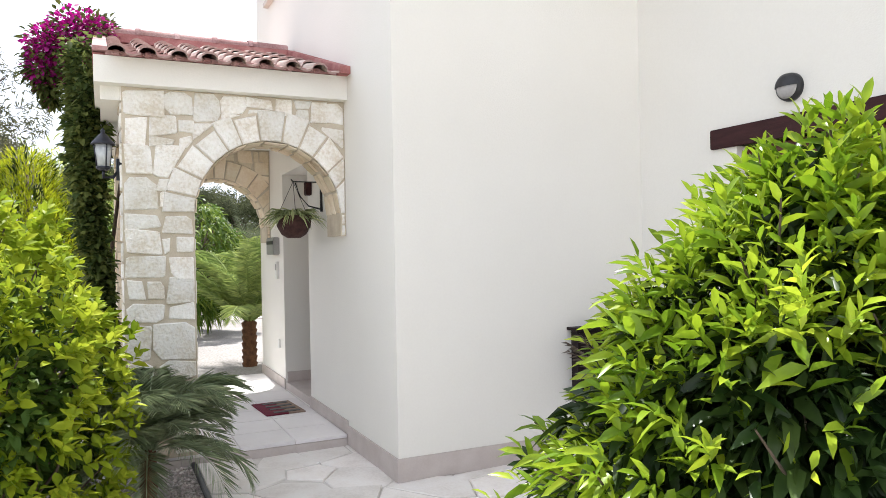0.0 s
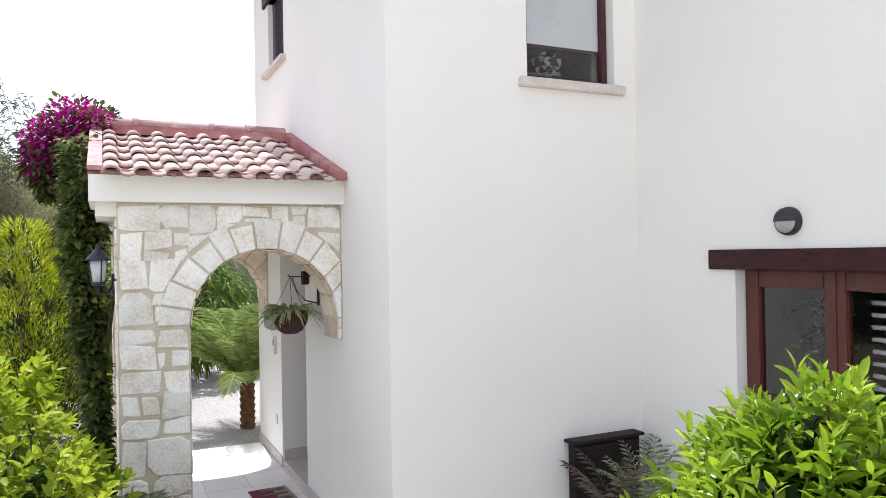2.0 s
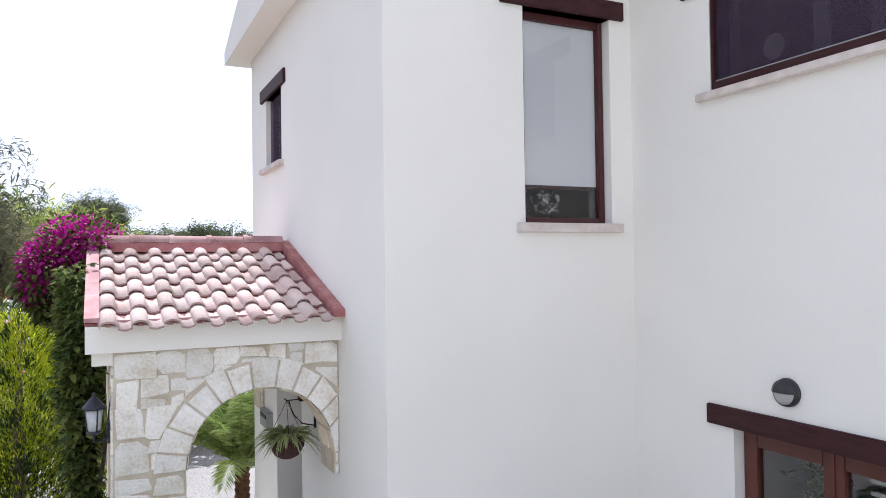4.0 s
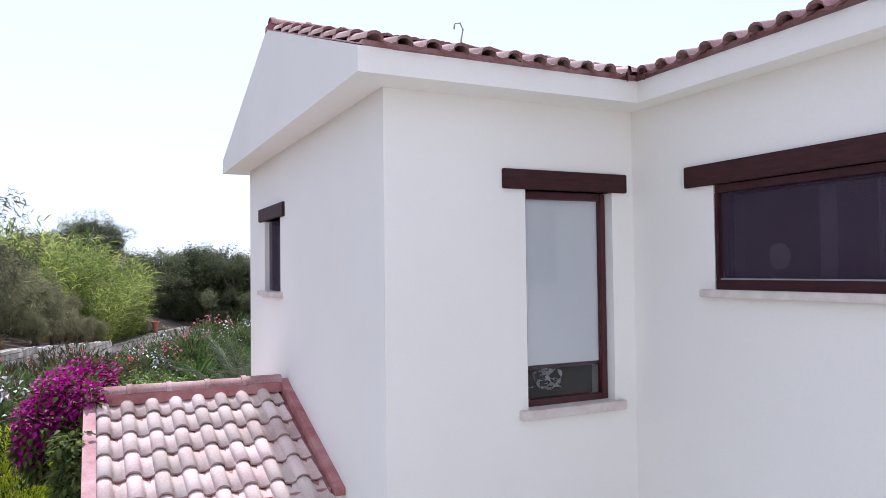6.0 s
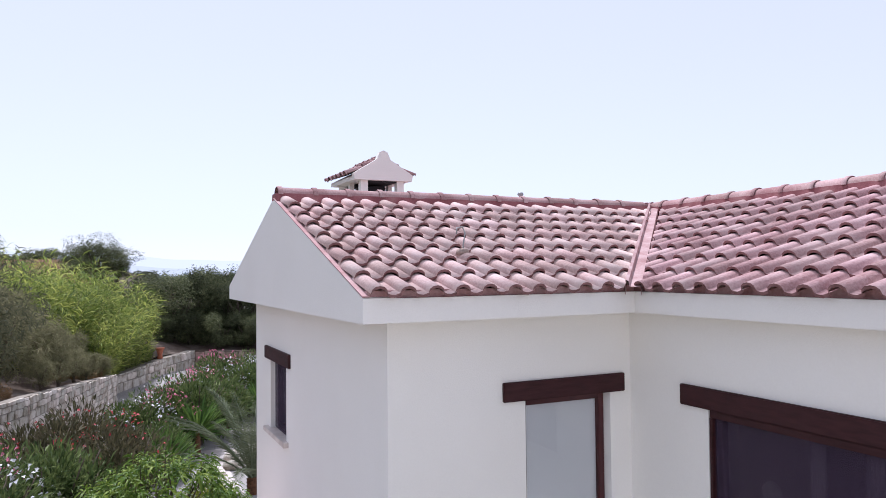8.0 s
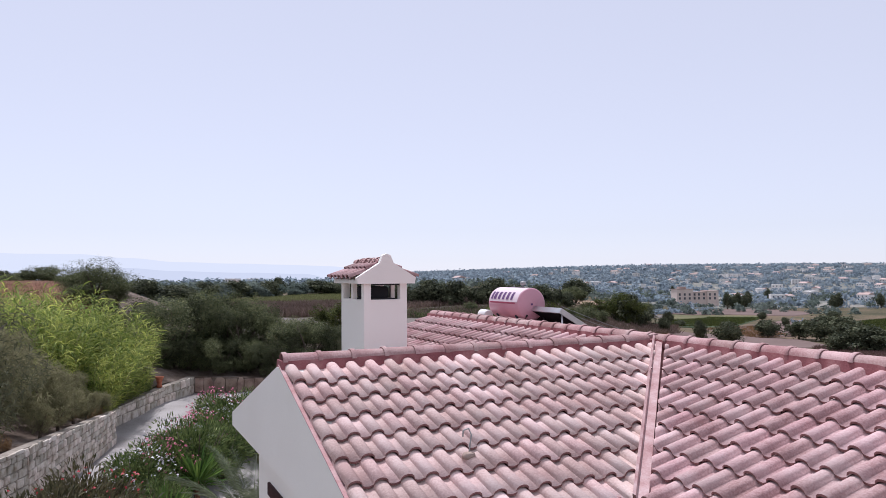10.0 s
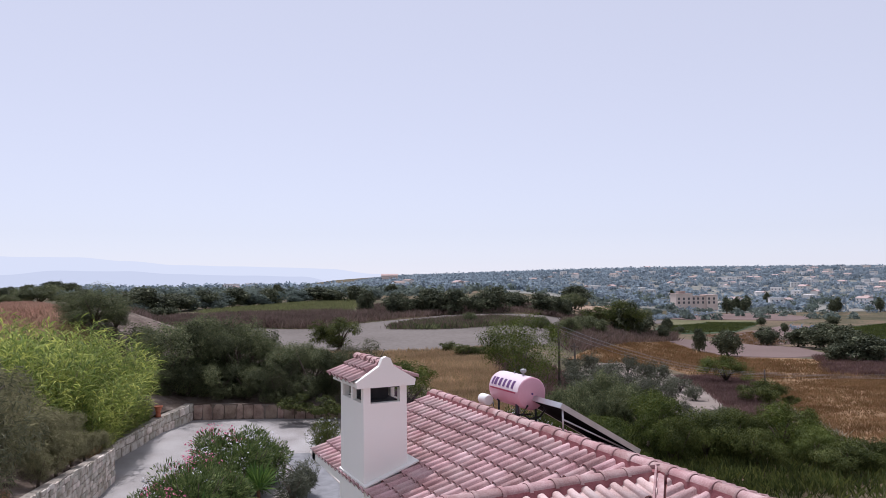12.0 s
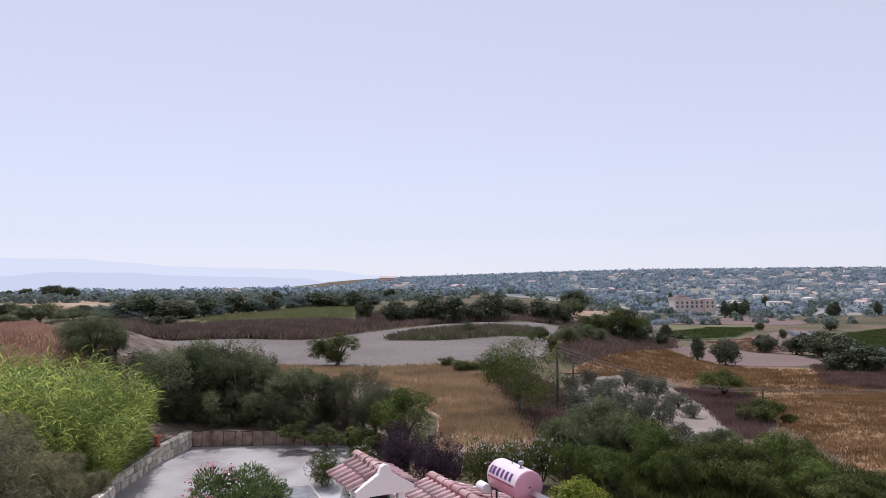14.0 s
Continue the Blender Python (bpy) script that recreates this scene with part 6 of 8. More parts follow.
for k in range(3):
    a = 2 * math.pi * k / 3 + 0.4
    tube(bm, [(hx + 0.16 * math.cos(a), hy + 0.16 * math.sin(a), hz), (hx, hy, hz + 0.31)], 0.0025, 5)
part("chain", bm, M["navy"], hanging)
rng = np.random.default_rng(3)
n = 260
a = rng.uniform(0, 2 * np.pi, n)
d = np.column_stack([np.cos(a), np.sin(a), rng.uniform(0.25, 1.6, n)])
p = np.column_stack([hx + 0.06 * np.cos(a), hy + 0.06 * np.sin(a), np.full(n, hz - 0.01)])
put_mesh("leaves", leaf_mesh("leaves", p, d, rng.uniform(0.18, 0.36, n), 0.065, M["leaf_spider"], rng, True, droop=0.75), hanging)
arm = thing("basket_bracket", "black iron wall bracket with a curved brace", "bracket")
bm = bmesh.new()
tube(bm, [(-0.001, hy, hz + 0.31), (hx, hy, hz + 0.31), (hx - 0.02, hy, hz + 0.33)], 0.006, 6)
tube(bm, [(-0.012, hy, hz + 0.36), (-0.012, hy, hz + 0.04)], 0.012, 6)
tube(bm, [(hx + 0.02, hy, hz + 0.30), (hx + 0.06, hy, hz + 0.18), (hx + 0.14, hy, hz + 0.09), (-0.012, hy, hz + 0.06)], 0.007, 6)
part("arm", bm, M["black"], arm)

doormat = thing("doormat", "maroon doormat with dark stripes lying on the porch floor", "doormat")
mm = Matrix.Translation((-0.31, 2.42, 0.091)) @ Matrix.Rotation(0.06, 4, "Z")
for nm, r, mt in (("mat", (-0.19, 0.03, -0.29, 0.29, 0, 0.012), "mat_red"), ("border", (0.031, 0.19, -0.29, 0.29, 0, 0.012), "mat_tan")):
    ob = part(nm, boxes(r, bevel=0.003), M[mt], doormat)
    ob.matrix_basis = mm
for k in range(4):
    ob = part("stripe", boxes((-0.10, 0.15, -0.24 + 0.14 * k, -0.18 + 0.14 * k, 0.0125, 0.016)), M["black"], doormat)
    ob.matrix_basis = mm
letterbox = tagged(part("letterbox", boxes((-0.07, -0.001, 3.62, 4.02, 1.60, 1.80), bevel=0.008), M["grey_metal"]), "flat grey metal letterbox on the porch wall", "letterbox")
part("flap", boxes((-0.078, -0.071, 3.66, 3.98, 1.72, 1.76)), M["navy"], letterbox)
intercom = tagged(part("intercom", boxes((-0.03, -0.001, 3.66, 3.76, 1.32, 1.52), bevel=0.006), M["white_plastic"]), "white plastic intercom on the porch wall", "intercom")
part("grille", boxes((-0.034, -0.031, 3.68, 3.74, 1.42, 1.49)), M["grey_metal"], intercom)
socket = tagged(part("wall_socket", boxes((-0.015, -0.001, 3.66, 3.75, 0.52, 0.62), bevel=0.004), M["white_plastic"]), "white weatherproof socket low on the porch wall", "socket")
eye = tagged(part("porch_sensor", boxes((-0.06, -0.001, 2.16, 2.24, 2.17, 2.30), bevel=0.006), M["wood"]), "small dark brown box high on the porch wall", "sensor")

# ---------------------------------------------------------------- plants close to the camera
def shoots(count, place, radii, rng, lo=5, hi=9, length=0.13, up=0.5, spread=0.55, shoot=0.16, low=-0.2, taper=0.0, skew=0.0):
    """Shoots that stand out of a rounded shrub, each with leaves round its stem: leaf bases, ways and lengths, and the stems."""
    out = sphere_points(count * 2, rng)
    out = out[out[:, 2] > low][:count]
    bump = 1 + 0.16 * np.array([noise.noise(Vector(o) * 2.3 + Vector((place[0], 0, 0))) for o in out])
    tip = out * np.array(radii) * bump[:, None] * rng.uniform(0.86, 1.03, (len(out), 1))
    tip[:, :2] *= 1 - taper * np.clip(tip[:, 2:3] / radii[2], 0, 1) ** 0.7
    tip[:, :2] -= skew * np.clip(tip[:, 2:3] / radii[2], 0, 1) * np.array([0.9, -0.43])
    axis = unit(unit(out / np.array(radii)) + np.array([0, 0, up]) + rng.normal(0, 0.25, out.shape))
    base, way, size = [], [], []
    for t, x in zip(tip, axis):
        n = rng.integers(lo, hi)
        side = unit(np.cross(x, rng.normal(size=3)))
        other = np.cross(x, side)
        for k in range(n):
            f = k / n
            g = 2.4 * k + rng.uniform(-0.4, 0.4)
            base.append(t - x * shoot * (1 - f))
            way.append(x * (0.35 + 0.9 * f) + spread * (1.3 - 0.6 * f) * (math.cos(g) * side + math.sin(g) * other))
            size.append(length * rng.uniform(0.7, 1.15) * (1.0 - 0.35 * f))
    return np.array(base) + place, np.array(way), np.array(size), tip + place, axis


def stems(bm, tips, axes, root, rng, every=3, radius=0.006):
    for t, x in list(zip(tips, axes))[::every]:
        t, x = Vector(t), Vector(x)
        tube(bm, [Vector(root) + Vector(rng.normal(0, 0.05, 3)), t - x * 0.35 - Vector((0, 0, 0.1)), t], [radius * 2.5, radius * 1.4, radius * 0.5], 5, cap=False)


rng = np.random.default_rng(8)
citrus = thing("citrus_bush", "dense citrus bush with glossy lime-green new leaves", "bush", (0.27, -3.0, 0))
p, d, s, tips, axes = shoots(400, np.array([0, 0, 0.86]), (0.93, 0.86, 1.0), rng, 8, 13, 0.125, up=0.6, spread=0.6, shoot=0.18, low=-0.8, taper=0.40, skew=-0.08)
put_mesh("side_leaves", leaf_mesh("side_leaves", p, d, s, 0.34, M["leaf_mid_shaded"], rng, True, droop=0.3, roll=0.6), citrus, "grown leaves with the bush's shade in their dark green")
p, d, s, tips, axes = shoots(940, np.array([0, 0, 0.88]), (0.98, 0.90, 1.15), rng, 8, 13, 0.152, up=0.55, spread=0.7, shoot=0.2, low=-0.6, taper=0.38, skew=-0.10)
p2, d2, s2, t2, a2 = shoots(340, np.array([0.28, -0.42, 0.84]), (0.66, 0.6, 1.2), rng, 8, 13, 0.152, up=0.6, spread=0.65, shoot=0.2, low=0.2, taper=0.1)
p, d, s, tips, axes = np.vstack([p, p2]), np.vstack([d, d2]), np.concatenate([s, s2]), np.vstack([tips, t2]), np.vstack([axes, a2])
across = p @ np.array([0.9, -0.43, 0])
keep = ~((across > -0.45) & (p[:, 2] < 1.30 + 0.1 * across + rng.normal(0, 0.1, len(p)))) | (rng.random(len(p)) < 0.06)      # lime leaves left off the low right side to imitate its shade
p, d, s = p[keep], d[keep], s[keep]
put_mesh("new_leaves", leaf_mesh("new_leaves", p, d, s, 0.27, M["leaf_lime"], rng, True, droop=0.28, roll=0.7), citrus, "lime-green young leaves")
p, d = crown(11000, (0.9, 0.82, 1.04), 22, rng, shell=0.5)
p[:, :2] *= 1 - 0.42 * np.clip(p[:, 2:3], 0, 1) ** 0.7
p[:, :2] += 0.08 * np.clip(p[:, 2:3], 0, 1) * np.array([0.9, -0.43])
p[:, 2] += 0.86
keep = p[:, 2] > 0.06
p, d = p[keep], d[keep]
put_mesh("old_leaves", leaf_mesh("old_leaves", p, d + np.array([0, 0, -0.35]) + rng.normal(0, 0.3, p.shape), rng.uniform(0.10, 0.16, len(p)), 0.36, M["leaf_deep_shaded"], rng, True, droop=0.3), citrus, "dark green older leaves, deepened for the inner shade")
bm = bmesh.new()
tube(bm, [(0, 0, 0.0), (0.02, 0.02, 0.35), (0.0, 0.05, 0.8)], [0.05, 0.04, 0.03], 8)
stems(bm, tips, axes, (0, 0.03, 0.5), rng, 11)
part("branchwork", bm, M["bark"], citrus)

rng = np.random.default_rng(18)
hedge = thing("pittosporum_bush", "bushy shrub with rounded yellow-green leaves", "bush", (-2.42, -0.16, 0))
p, d, s, tips, axes = shoots(900, np.array([0, 0, 0.80]), (0.74, 0.74, 1.14), rng, 6, 10, 0.102, up=0.9, spread=0.85, shoot=0.10, low=-0.75)
put_mesh("new_leaves", leaf_mesh("new_leaves", p, d, s, 0.55, M["leaf_hedge"], rng, True, droop=0.12, roll=0.6), hedge, "bright yellow-green young leaves")
p, d = crown(5600, (0.72, 0.72, 0.98), 18, rng, shell=0.4)
p[:, 2] += 0.84
keep = p[:, 2] > 0.05
p, d = p[keep], d[keep]
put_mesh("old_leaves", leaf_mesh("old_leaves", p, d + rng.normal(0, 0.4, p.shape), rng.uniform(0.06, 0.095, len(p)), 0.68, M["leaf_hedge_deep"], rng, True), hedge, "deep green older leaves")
bm = bmesh.new()
stems(bm, tips, axes, (0, 0, 0.02), rng, 16)
part("branchwork", bm, M["bark"], hedge)

rng = np.random.default_rng(28)
conifer = thing("golden_conifer", "cone-shaped conifer with golden-yellow feathery tips", "conifer", (-2.68, 5.6, 0))
n = 26000
h = rng.beta(1.25, 1.5, n) * 2.85 + 0.1
a = rng.uniform(0, 2 * np.pi, n)
r = 1.12 * np.clip((3.1 - h) / 2.95, 0, 1) ** 0.62 * (0.9 + 0.16 * np.sin(5 * a + 3 * h)) * (1 - 0.35 * rng.random(n) ** 2)
p = np.column_stack([r * np.cos(a), r * np.sin(a), h])
d = np.column_stack([np.cos(a), np.sin(a), rng.uniform(0.5, 1.8, n)]) + rng.normal(0, 0.35, (n, 3))
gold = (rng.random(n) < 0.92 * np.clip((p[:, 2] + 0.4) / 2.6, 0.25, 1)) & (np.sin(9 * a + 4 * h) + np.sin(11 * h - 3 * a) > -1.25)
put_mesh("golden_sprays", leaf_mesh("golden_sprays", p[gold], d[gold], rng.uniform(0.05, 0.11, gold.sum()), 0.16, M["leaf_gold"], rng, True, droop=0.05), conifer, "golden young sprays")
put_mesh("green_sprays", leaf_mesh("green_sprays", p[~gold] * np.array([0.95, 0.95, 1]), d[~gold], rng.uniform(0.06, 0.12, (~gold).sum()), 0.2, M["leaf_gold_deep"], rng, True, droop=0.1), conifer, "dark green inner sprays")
bm = bmesh.new()
tube(bm, [(0, 0, 0), (0, 0, 1.5), (0, 0, 2.8)], [0.09, 0.06, 0.015], 8)
part("trunk", bm, M["bark"], conifer)

rng = np.random.default_rng(38)
climber = thing("bougainvillea", "tall bougainvillea with magenta bracts climbing beside the porch", "climber")
n = 10000
h = rng.uniform(0.05, 3.45, n)
swell = 0.06 + 0.38 * np.clip((h - 1.4) / 2.0, 0, 1)
a = rng.uniform(0, 2 * np.pi, n)
k = swell * (1 - 0.4 * rng.random(n) ** 1.6) * (1 + 0.35 * np.sin(3.1 * h + 2 * a) + 0.2 * np.sin(7.3 * h - 3 * a))
p = np.column_stack([-1.86 + 0.04 * np.sin(h * 2.3) - 0.07 * np.clip(h - 1.5, 0, 2) + 0.32 * k * np.cos(a), 1.95 + 0.75 * k * np.sin(a) + 0.25 * np.clip(h - 1.5, 0, 3), h])
p = p + rng.normal(0, 0.035, p.shape)
ok = (p[:, 0] < -1.76) & (p[:, 2] > 0.02)
p, a = p[ok], a[ok]
d = np.column_stack([np.cos(a), np.sin(a), rng.uniform(-0.6, 0.8, len(a))]) + rng.normal(0, 0.4, (len(a), 3))
put_mesh("leaves", leaf_mesh("leaves", p, d, rng.uniform(0.05, 0.095, len(p)), 0.6, M["leaf_climber"], rng, True), climber)
n = 4300
lob = np.array([(-2.0, 3.55, 3.78), (-2.15, 3.2, 3.72), (-1.85, 3.8, 3.80), (-2.35, 3.0, 3.55), (-2.42, 2.95, 3.35), (-2.38, 2.95, 3.2), (-2.3, 3.3, 3.5), (-2.35, 3.0, 3.1), (-1.95, 3.0, 3.7)])
lob = lob + np.array([0.10, -0.25, -0.03])
siz = np.array([0.24, 0.27, 0.18, 0.20, 0.13, 0.08, 0.22, 0.05, 0.17])
pick = rng.choice(len(lob), n, p=siz ** 2 / (siz ** 2).sum())
out = sphere_points(n, rng)
p = lob[pick] + out * (siz[pick] * rng.uniform(0.45, 1.1, n))[:, None]
put_mesh("blossom", leaf_mesh("blossom", p, out + rng.normal(0, 0.5, out.shape), rng.uniform(0.035, 0.058, n), 0.85, M["magenta"], rng, True), climber, "magenta papery bracts")
n = 1700
pick = rng.choice(len(lob), n)
out = sphere_points(n, rng)
p = lob[pick] + out * (siz[pick] * rng.uniform(0.3, 1.25, n))[:, None]
put_mesh("upper_leaves", leaf_mesh("upper_leaves", p, out, rng.uniform(0.05, 0.09, n), 0.55, M["leaf_green_tree"], rng, True), climber)
for k in range(6):
    bm = bmesh.new()
    b = Vector((-1.93 + rng.normal(0, 0.05), 2.45 + rng.normal(0, 0.1), 0))
    tube(bm, [b, b + Vector((rng.normal(0, 0.05), rng.normal(0, 0.1), 1.3)), b + Vector((rng.normal(0, 0.1), rng.normal(0.2, 0.2), 2.6)), b + Vector((rng.normal(-0.1, 0.15), 0.5, 3.5))], [0.03, 0.022, 0.016, 0.008], 6)
    part("stem", bm, M["bark"], climber)


def palm(name, label, fronds, length, crown_z, leaf, seed, trunk_r=0.1, leaflets=34, arch=0.9, up=(0.2, 1.6), leaflet=0.32, width=0.05, category="palm", loose=0.06, droop=0.45, roll=0.3):
    rng = np.random.default_rng(seed)
    root = thing(name, label, category)
    bm = bmesh.new()
    prof = [(trunk_r * 1.1, -0.1)]
    steps = max(3, int(crown_z / 0.09))
    for k in range(steps):
        z = crown_z * k / steps
        prof += [(trunk_r * 0.92, z), (trunk_r * 1.12, z + crown_z / steps * 0.8)]
    prof.append((trunk_r * 0.5, crown_z + 0.03))
    lathe(bm, prof, (0, 0, 0), 12)
    part("trunk", bm, M["palm_bark"], root)
    for k in range(fronds):
        base, way, size = [], [], []
        bm = bmesh.new()
        a = 2.4 * k + rng.uniform(-0.3, 0.3)
        rise = rng.uniform(*up)
        L = length * rng.uniform(0.75, 1.1)
        out = np.array([math.cos(a), math.sin(a), 0])
        pts = []
        x = np.array([0, 0, crown_z]) + out * trunk_r * 0.4
        ang = math.atan(rise)
        for j in range(9):
            pts.append(x.copy())
            x = x + (out * math.cos(ang) + np.array([0, 0, math.sin(ang)])) * L / 8
            ang -= arch / 8 * (0.6 + j / 8)
        tube(bm, pts, [0.008 * (1 - 0.85 * j / 8) * (length / 0.8) for j in range(9)], 4, cap=False)
        side = np.array([-out[1], out[0], 0])
        for j in range(leaflets):
            f = 0.12 + 0.88 * j / leaflets
            q = f * 8
            i = min(7, int(q))
            place_ = pts[i] + (pts[i + 1] - pts[i]) * (q - i)
            run = unit(pts[i + 1] - pts[i])
            for sg in (-1, 1):
                base.append(place_)
                way.append(run * (0.55 + 0.5 * f) + side * sg * (1.0 - 0.35 * f) + np.array([0, 0, 0.12]) + rng.normal(0, loose, 3))
                size.append(leaflet * L / length * math.sin(math.pi * (0.12 + 0.83 * f)) ** 0.6 * rng.uniform(0.85, 1.1))
        frond = part("frond", bm, M[leaf], root)
        blade = put_mesh("frond_blade", leaf_mesh("frond_blade", np.array(base), np.array(way), np.array(size), width, M[leaf], rng, False, droop=droop, roll=roll), frond)
    return root


stand(palm("dwarf_palm", "dwarf date palm with fine arching fronds in the gravel bed", 72, 0.76, 0.38, "leaf_palm", 51, 0.05, 60, 1.9, (0.1, 5.0), 0.23, 0.013, loose=0.06, droop=0.22, roll=0.12), -1.60, 0.22, 0)
stand(palm("date_palm", "young date palm with rough brown trunk behind the porch", 42, 1.6, 0.66, "leaf_palm_bright", 52, 0.10, 72, 1.15, (0.55, 4.0), 0.34, 0.02, loose=0.1, droop=0.3), 0.02, 5.75, 0)
stand(palm("date_palm", "large feathery grey-green date palm in the garden", 30, 2.9, 0.5, "leaf_date", 53, 0.16, 46, 0.9, (0.5, 4.5), 0.42, 0.032, droop=0.2), 2.2, 16.6, 0)
stand(palm("bed_plant", "thin dry-tipped bamboo palm in front of the cupboard", 10, 0.62, 0.45, "dry_frond", 54, 0.02, 12, 0.7, (1.2, 4.0), 0.17, 0.08, "plant"), 1.62, -0.38, 0)
stand(palm("bed_plant", "thin dry-tipped bamboo palm in front of the cupboard", 10, 0.65, 0.5, "leaf_palm", 55, 0.02, 12, 0.7, (1.2, 4.0), 0.17, 0.08, "plant"), 1.86, -0.42, 0)

# pebbles on the bed beside the paving
rng = np.random.default_rng(61)
n = 2600
octa = np.array([(1, 0, 0), (-1, 0, 0), (0, 1, 0), (0, -1, 0), (0, 0, 1), (0, 0, -1)], float)
of = np.array([(0, 2, 4), (2, 1, 4), (1, 3, 4), (3, 0, 4), (2, 0, 5), (1, 2, 5), (3, 1, 5), (0, 3, 5)])
c = np.column_stack([rng.uniform(-2.3, -1.27, n), rng.uniform(-0.6, 1.05, n), np.full(n, 0.01)])
v = c[:, None, :] + octa[None] * (rng.uniform(0.008, 0.018, (n, 1, 1)) * rng.uniform(0.6, 1.2, (n, 1, 3)))
ob = new("gravel", tri_mesh("gravel", v.reshape(-1, 3), (of[None] + (np.arange(n) * 6)[:, None, None]).reshape(-1, 3), M["pebble"], True))
tagged(ob, "loose grey and tan pebbles on the planting bed", "gravel", kind="stuff")

# ---------------------------------------------------------------- garden behind the house
def oleander(name, label, seed, petal, height=2.2, radius=1.2, petals=210, leaf="leaf_oleander"):
    rng = np.random.default_rng(seed)
    root = thing(name, label, "bush", group="oleander hedge")
    n = 3600
    p, d = crown(n, (radius, radius, height * 0.5), 15, rng, lobe_size=0.42, shell=0.5)
    p[:, 2] = np.maximum(p[:, 2] + height * 0.5, 0.05)
    d = unit(d) + np.array([0, 0, 0.7]) + rng.normal(0, 0.35, d.shape)
    put_mesh("leaves", leaf_mesh("leaves", p, d, rng.uniform(0.14, 0.26, n), 0.2, M[leaf], rng, droop=0.2), root)
    bm = bmesh.new()
    for k in range(8):
        a = 2 * math.pi * k / 8
        tube(bm, [(0.1 * math.cos(a), 0.1 * math.sin(a), 0), (0.35 * radius * math.cos(a), 0.35 * radius * math.sin(a), height * 0.45), (0.65 * radius * math.cos(a), 0.65 * radius * math.sin(a), height * 0.8)], [0.03, 0.02, 0.008], 5)
    tagged(part("branchwork", bm, M["bark"], root), kind="stuff")
    if petals:
        heads = sphere_points(46, rng)
        heads[:, 2] = np.abs(heads[:, 2]) * 0.9
        q = heads * np.array([radius * 0.92, radius * 0.92, height * 0.52]) + np.array([0, 0, height * 0.46])
        pick = rng.integers(0, len(q), petals)
        o = sphere_points(petals, rng)
        put_mesh("blossom", leaf_mesh("blossom", q[pick] + o * 0.09, o, rng.uniform(0.055, 0.095, petals), 0.9, M[petal], rng), root)
    return root


white_ol = oleander("oleander", "oleander bush with white blossom", 71, "white")
scatter(white_ol, [(-4.0, 11.3, 0, 0.3, 1.42), (-0.6, 21.7, 0, 1.2, 1.16), (0.8, 24.7, 0, 2.2, 1.22), (3.9, 29.5, 0, 0.4, 1.28), (4.9, 30.7, 0, 5.0, 1.22), (2.8, 27.7, 0, 3.0, 1.16)])
red_ol = oleander("oleander", "dark reddish-leaved oleander bush with red blossom", 72, "red_petal", petals=46, leaf="leaf_maroon")
scatter(red_ol, [(-3.2, 15.9, 0, 0.1, 1.36), (-2.0, 17.9, 0, 2.1, 1.36), (-1.6, 15.0, 0, 4.2, 1.3)])
pink_ol = oleander("oleander", "oleander bush with pink blossom", 73, "pink")
scatter(pink_ol, [(-4.4, 9.5, 0, 1.0, 1.25), (0.3, 22.7, 0, 0.2, 1.16), (3.2, 30.5, 0, 3.3, 1.34), (-4.6, 14.0, 0, 2.0, 1.36), (1.9, 26.3, 0, 5.3, 1.22)])
plain_ol = oleander("oleander", "dense dark green oleander bush without blossom", 74, "white", petals=0)
scatter(plain_ol, [(-2.9, 13.3, 0, 0.0, 1.42), (-5.1, 12.0, 0, 2.3, 1.42), (1.5, 23.5, 0, 3.1, 1.34), (4.2, 28.1, 0, 1.1, 1.22), (5.5, 29.5, 0, 0.7, 1.04), (-0.1, 19.5, 0, 4.4, 0.92), (2.6, 24.7, 0, 4.4, 1.16)])


def yucca(seed, label):
    rng = np.random.default_rng(seed)
    root = thing("yucca", label, "plant", group="yuccas")
    bm = bmesh.new()
    tube(bm, [(0, 0, 0), (0, 0, 0.3), (0.02, 0, 0.55)], [0.08, 0.07, 0.06], 8)
    part("trunk", bm, M["palm_bark"], root)
    n = 130
    a = rng.uniform(0, 2 * np.pi, n)
    d = np.column_stack([np.cos(a), np.sin(a), rng.uniform(0.05, 2.4, n)])
    p = np.column_stack([0.04 * np.cos(a), 0.04 * np.sin(a), rng.uniform(0.4, 0.6, n)])
    put_mesh("leaves", leaf_mesh("leaves", p, d, rng.uniform(0.7, 1.1, n), 0.065, M["leaf_yucca"], rng, True, droop=0.12), root)
    return root


scatter(yucca(75, "spiky green yucca in the garden bed"), [(-0.1, 17.6, 0, 0.2, 1.25, 1.5), (1.3, 21.8, 0, 1.4, 1.4, 1.6), (4.4, 26.6, 0, 2.2, 1.2, 1.4), (5.0, 31.2, 0, 0.9, 1.5)])


def mango(seed):
    rng = np.random.default_rng(seed)
    root = thing("drooping_shrub", "broad garden shrub with long drooping green leaves", "bush")
    p, d, s, tips, axes = shoots(560, np.array([0, 0, 1.3]), (1.5, 1.3, 1.3), rng, 8, 13, 0.26, up=0.2, spread=0.9, shoot=0.2, low=-0.8)
    put_mesh("leaves", leaf_mesh("leaves", p, d, s, 0.22, M["leaf_mango"], rng, True, droop=0.7), root)
    bm = bmesh.new()
    tube(bm, [(0, 0, 0), (0.03, 0, 0.6), (0, 0, 1.1)], [0.07, 0.06, 0.05], 7)
    stems(bm, tips, axes, (0, 0, 0.8), rng, 5, 0.01)
    part("branchwork", bm, M["bark"], root)
    return root


stand(mango(76), -0.75, 10.6, 0, 0.0, 1.12)
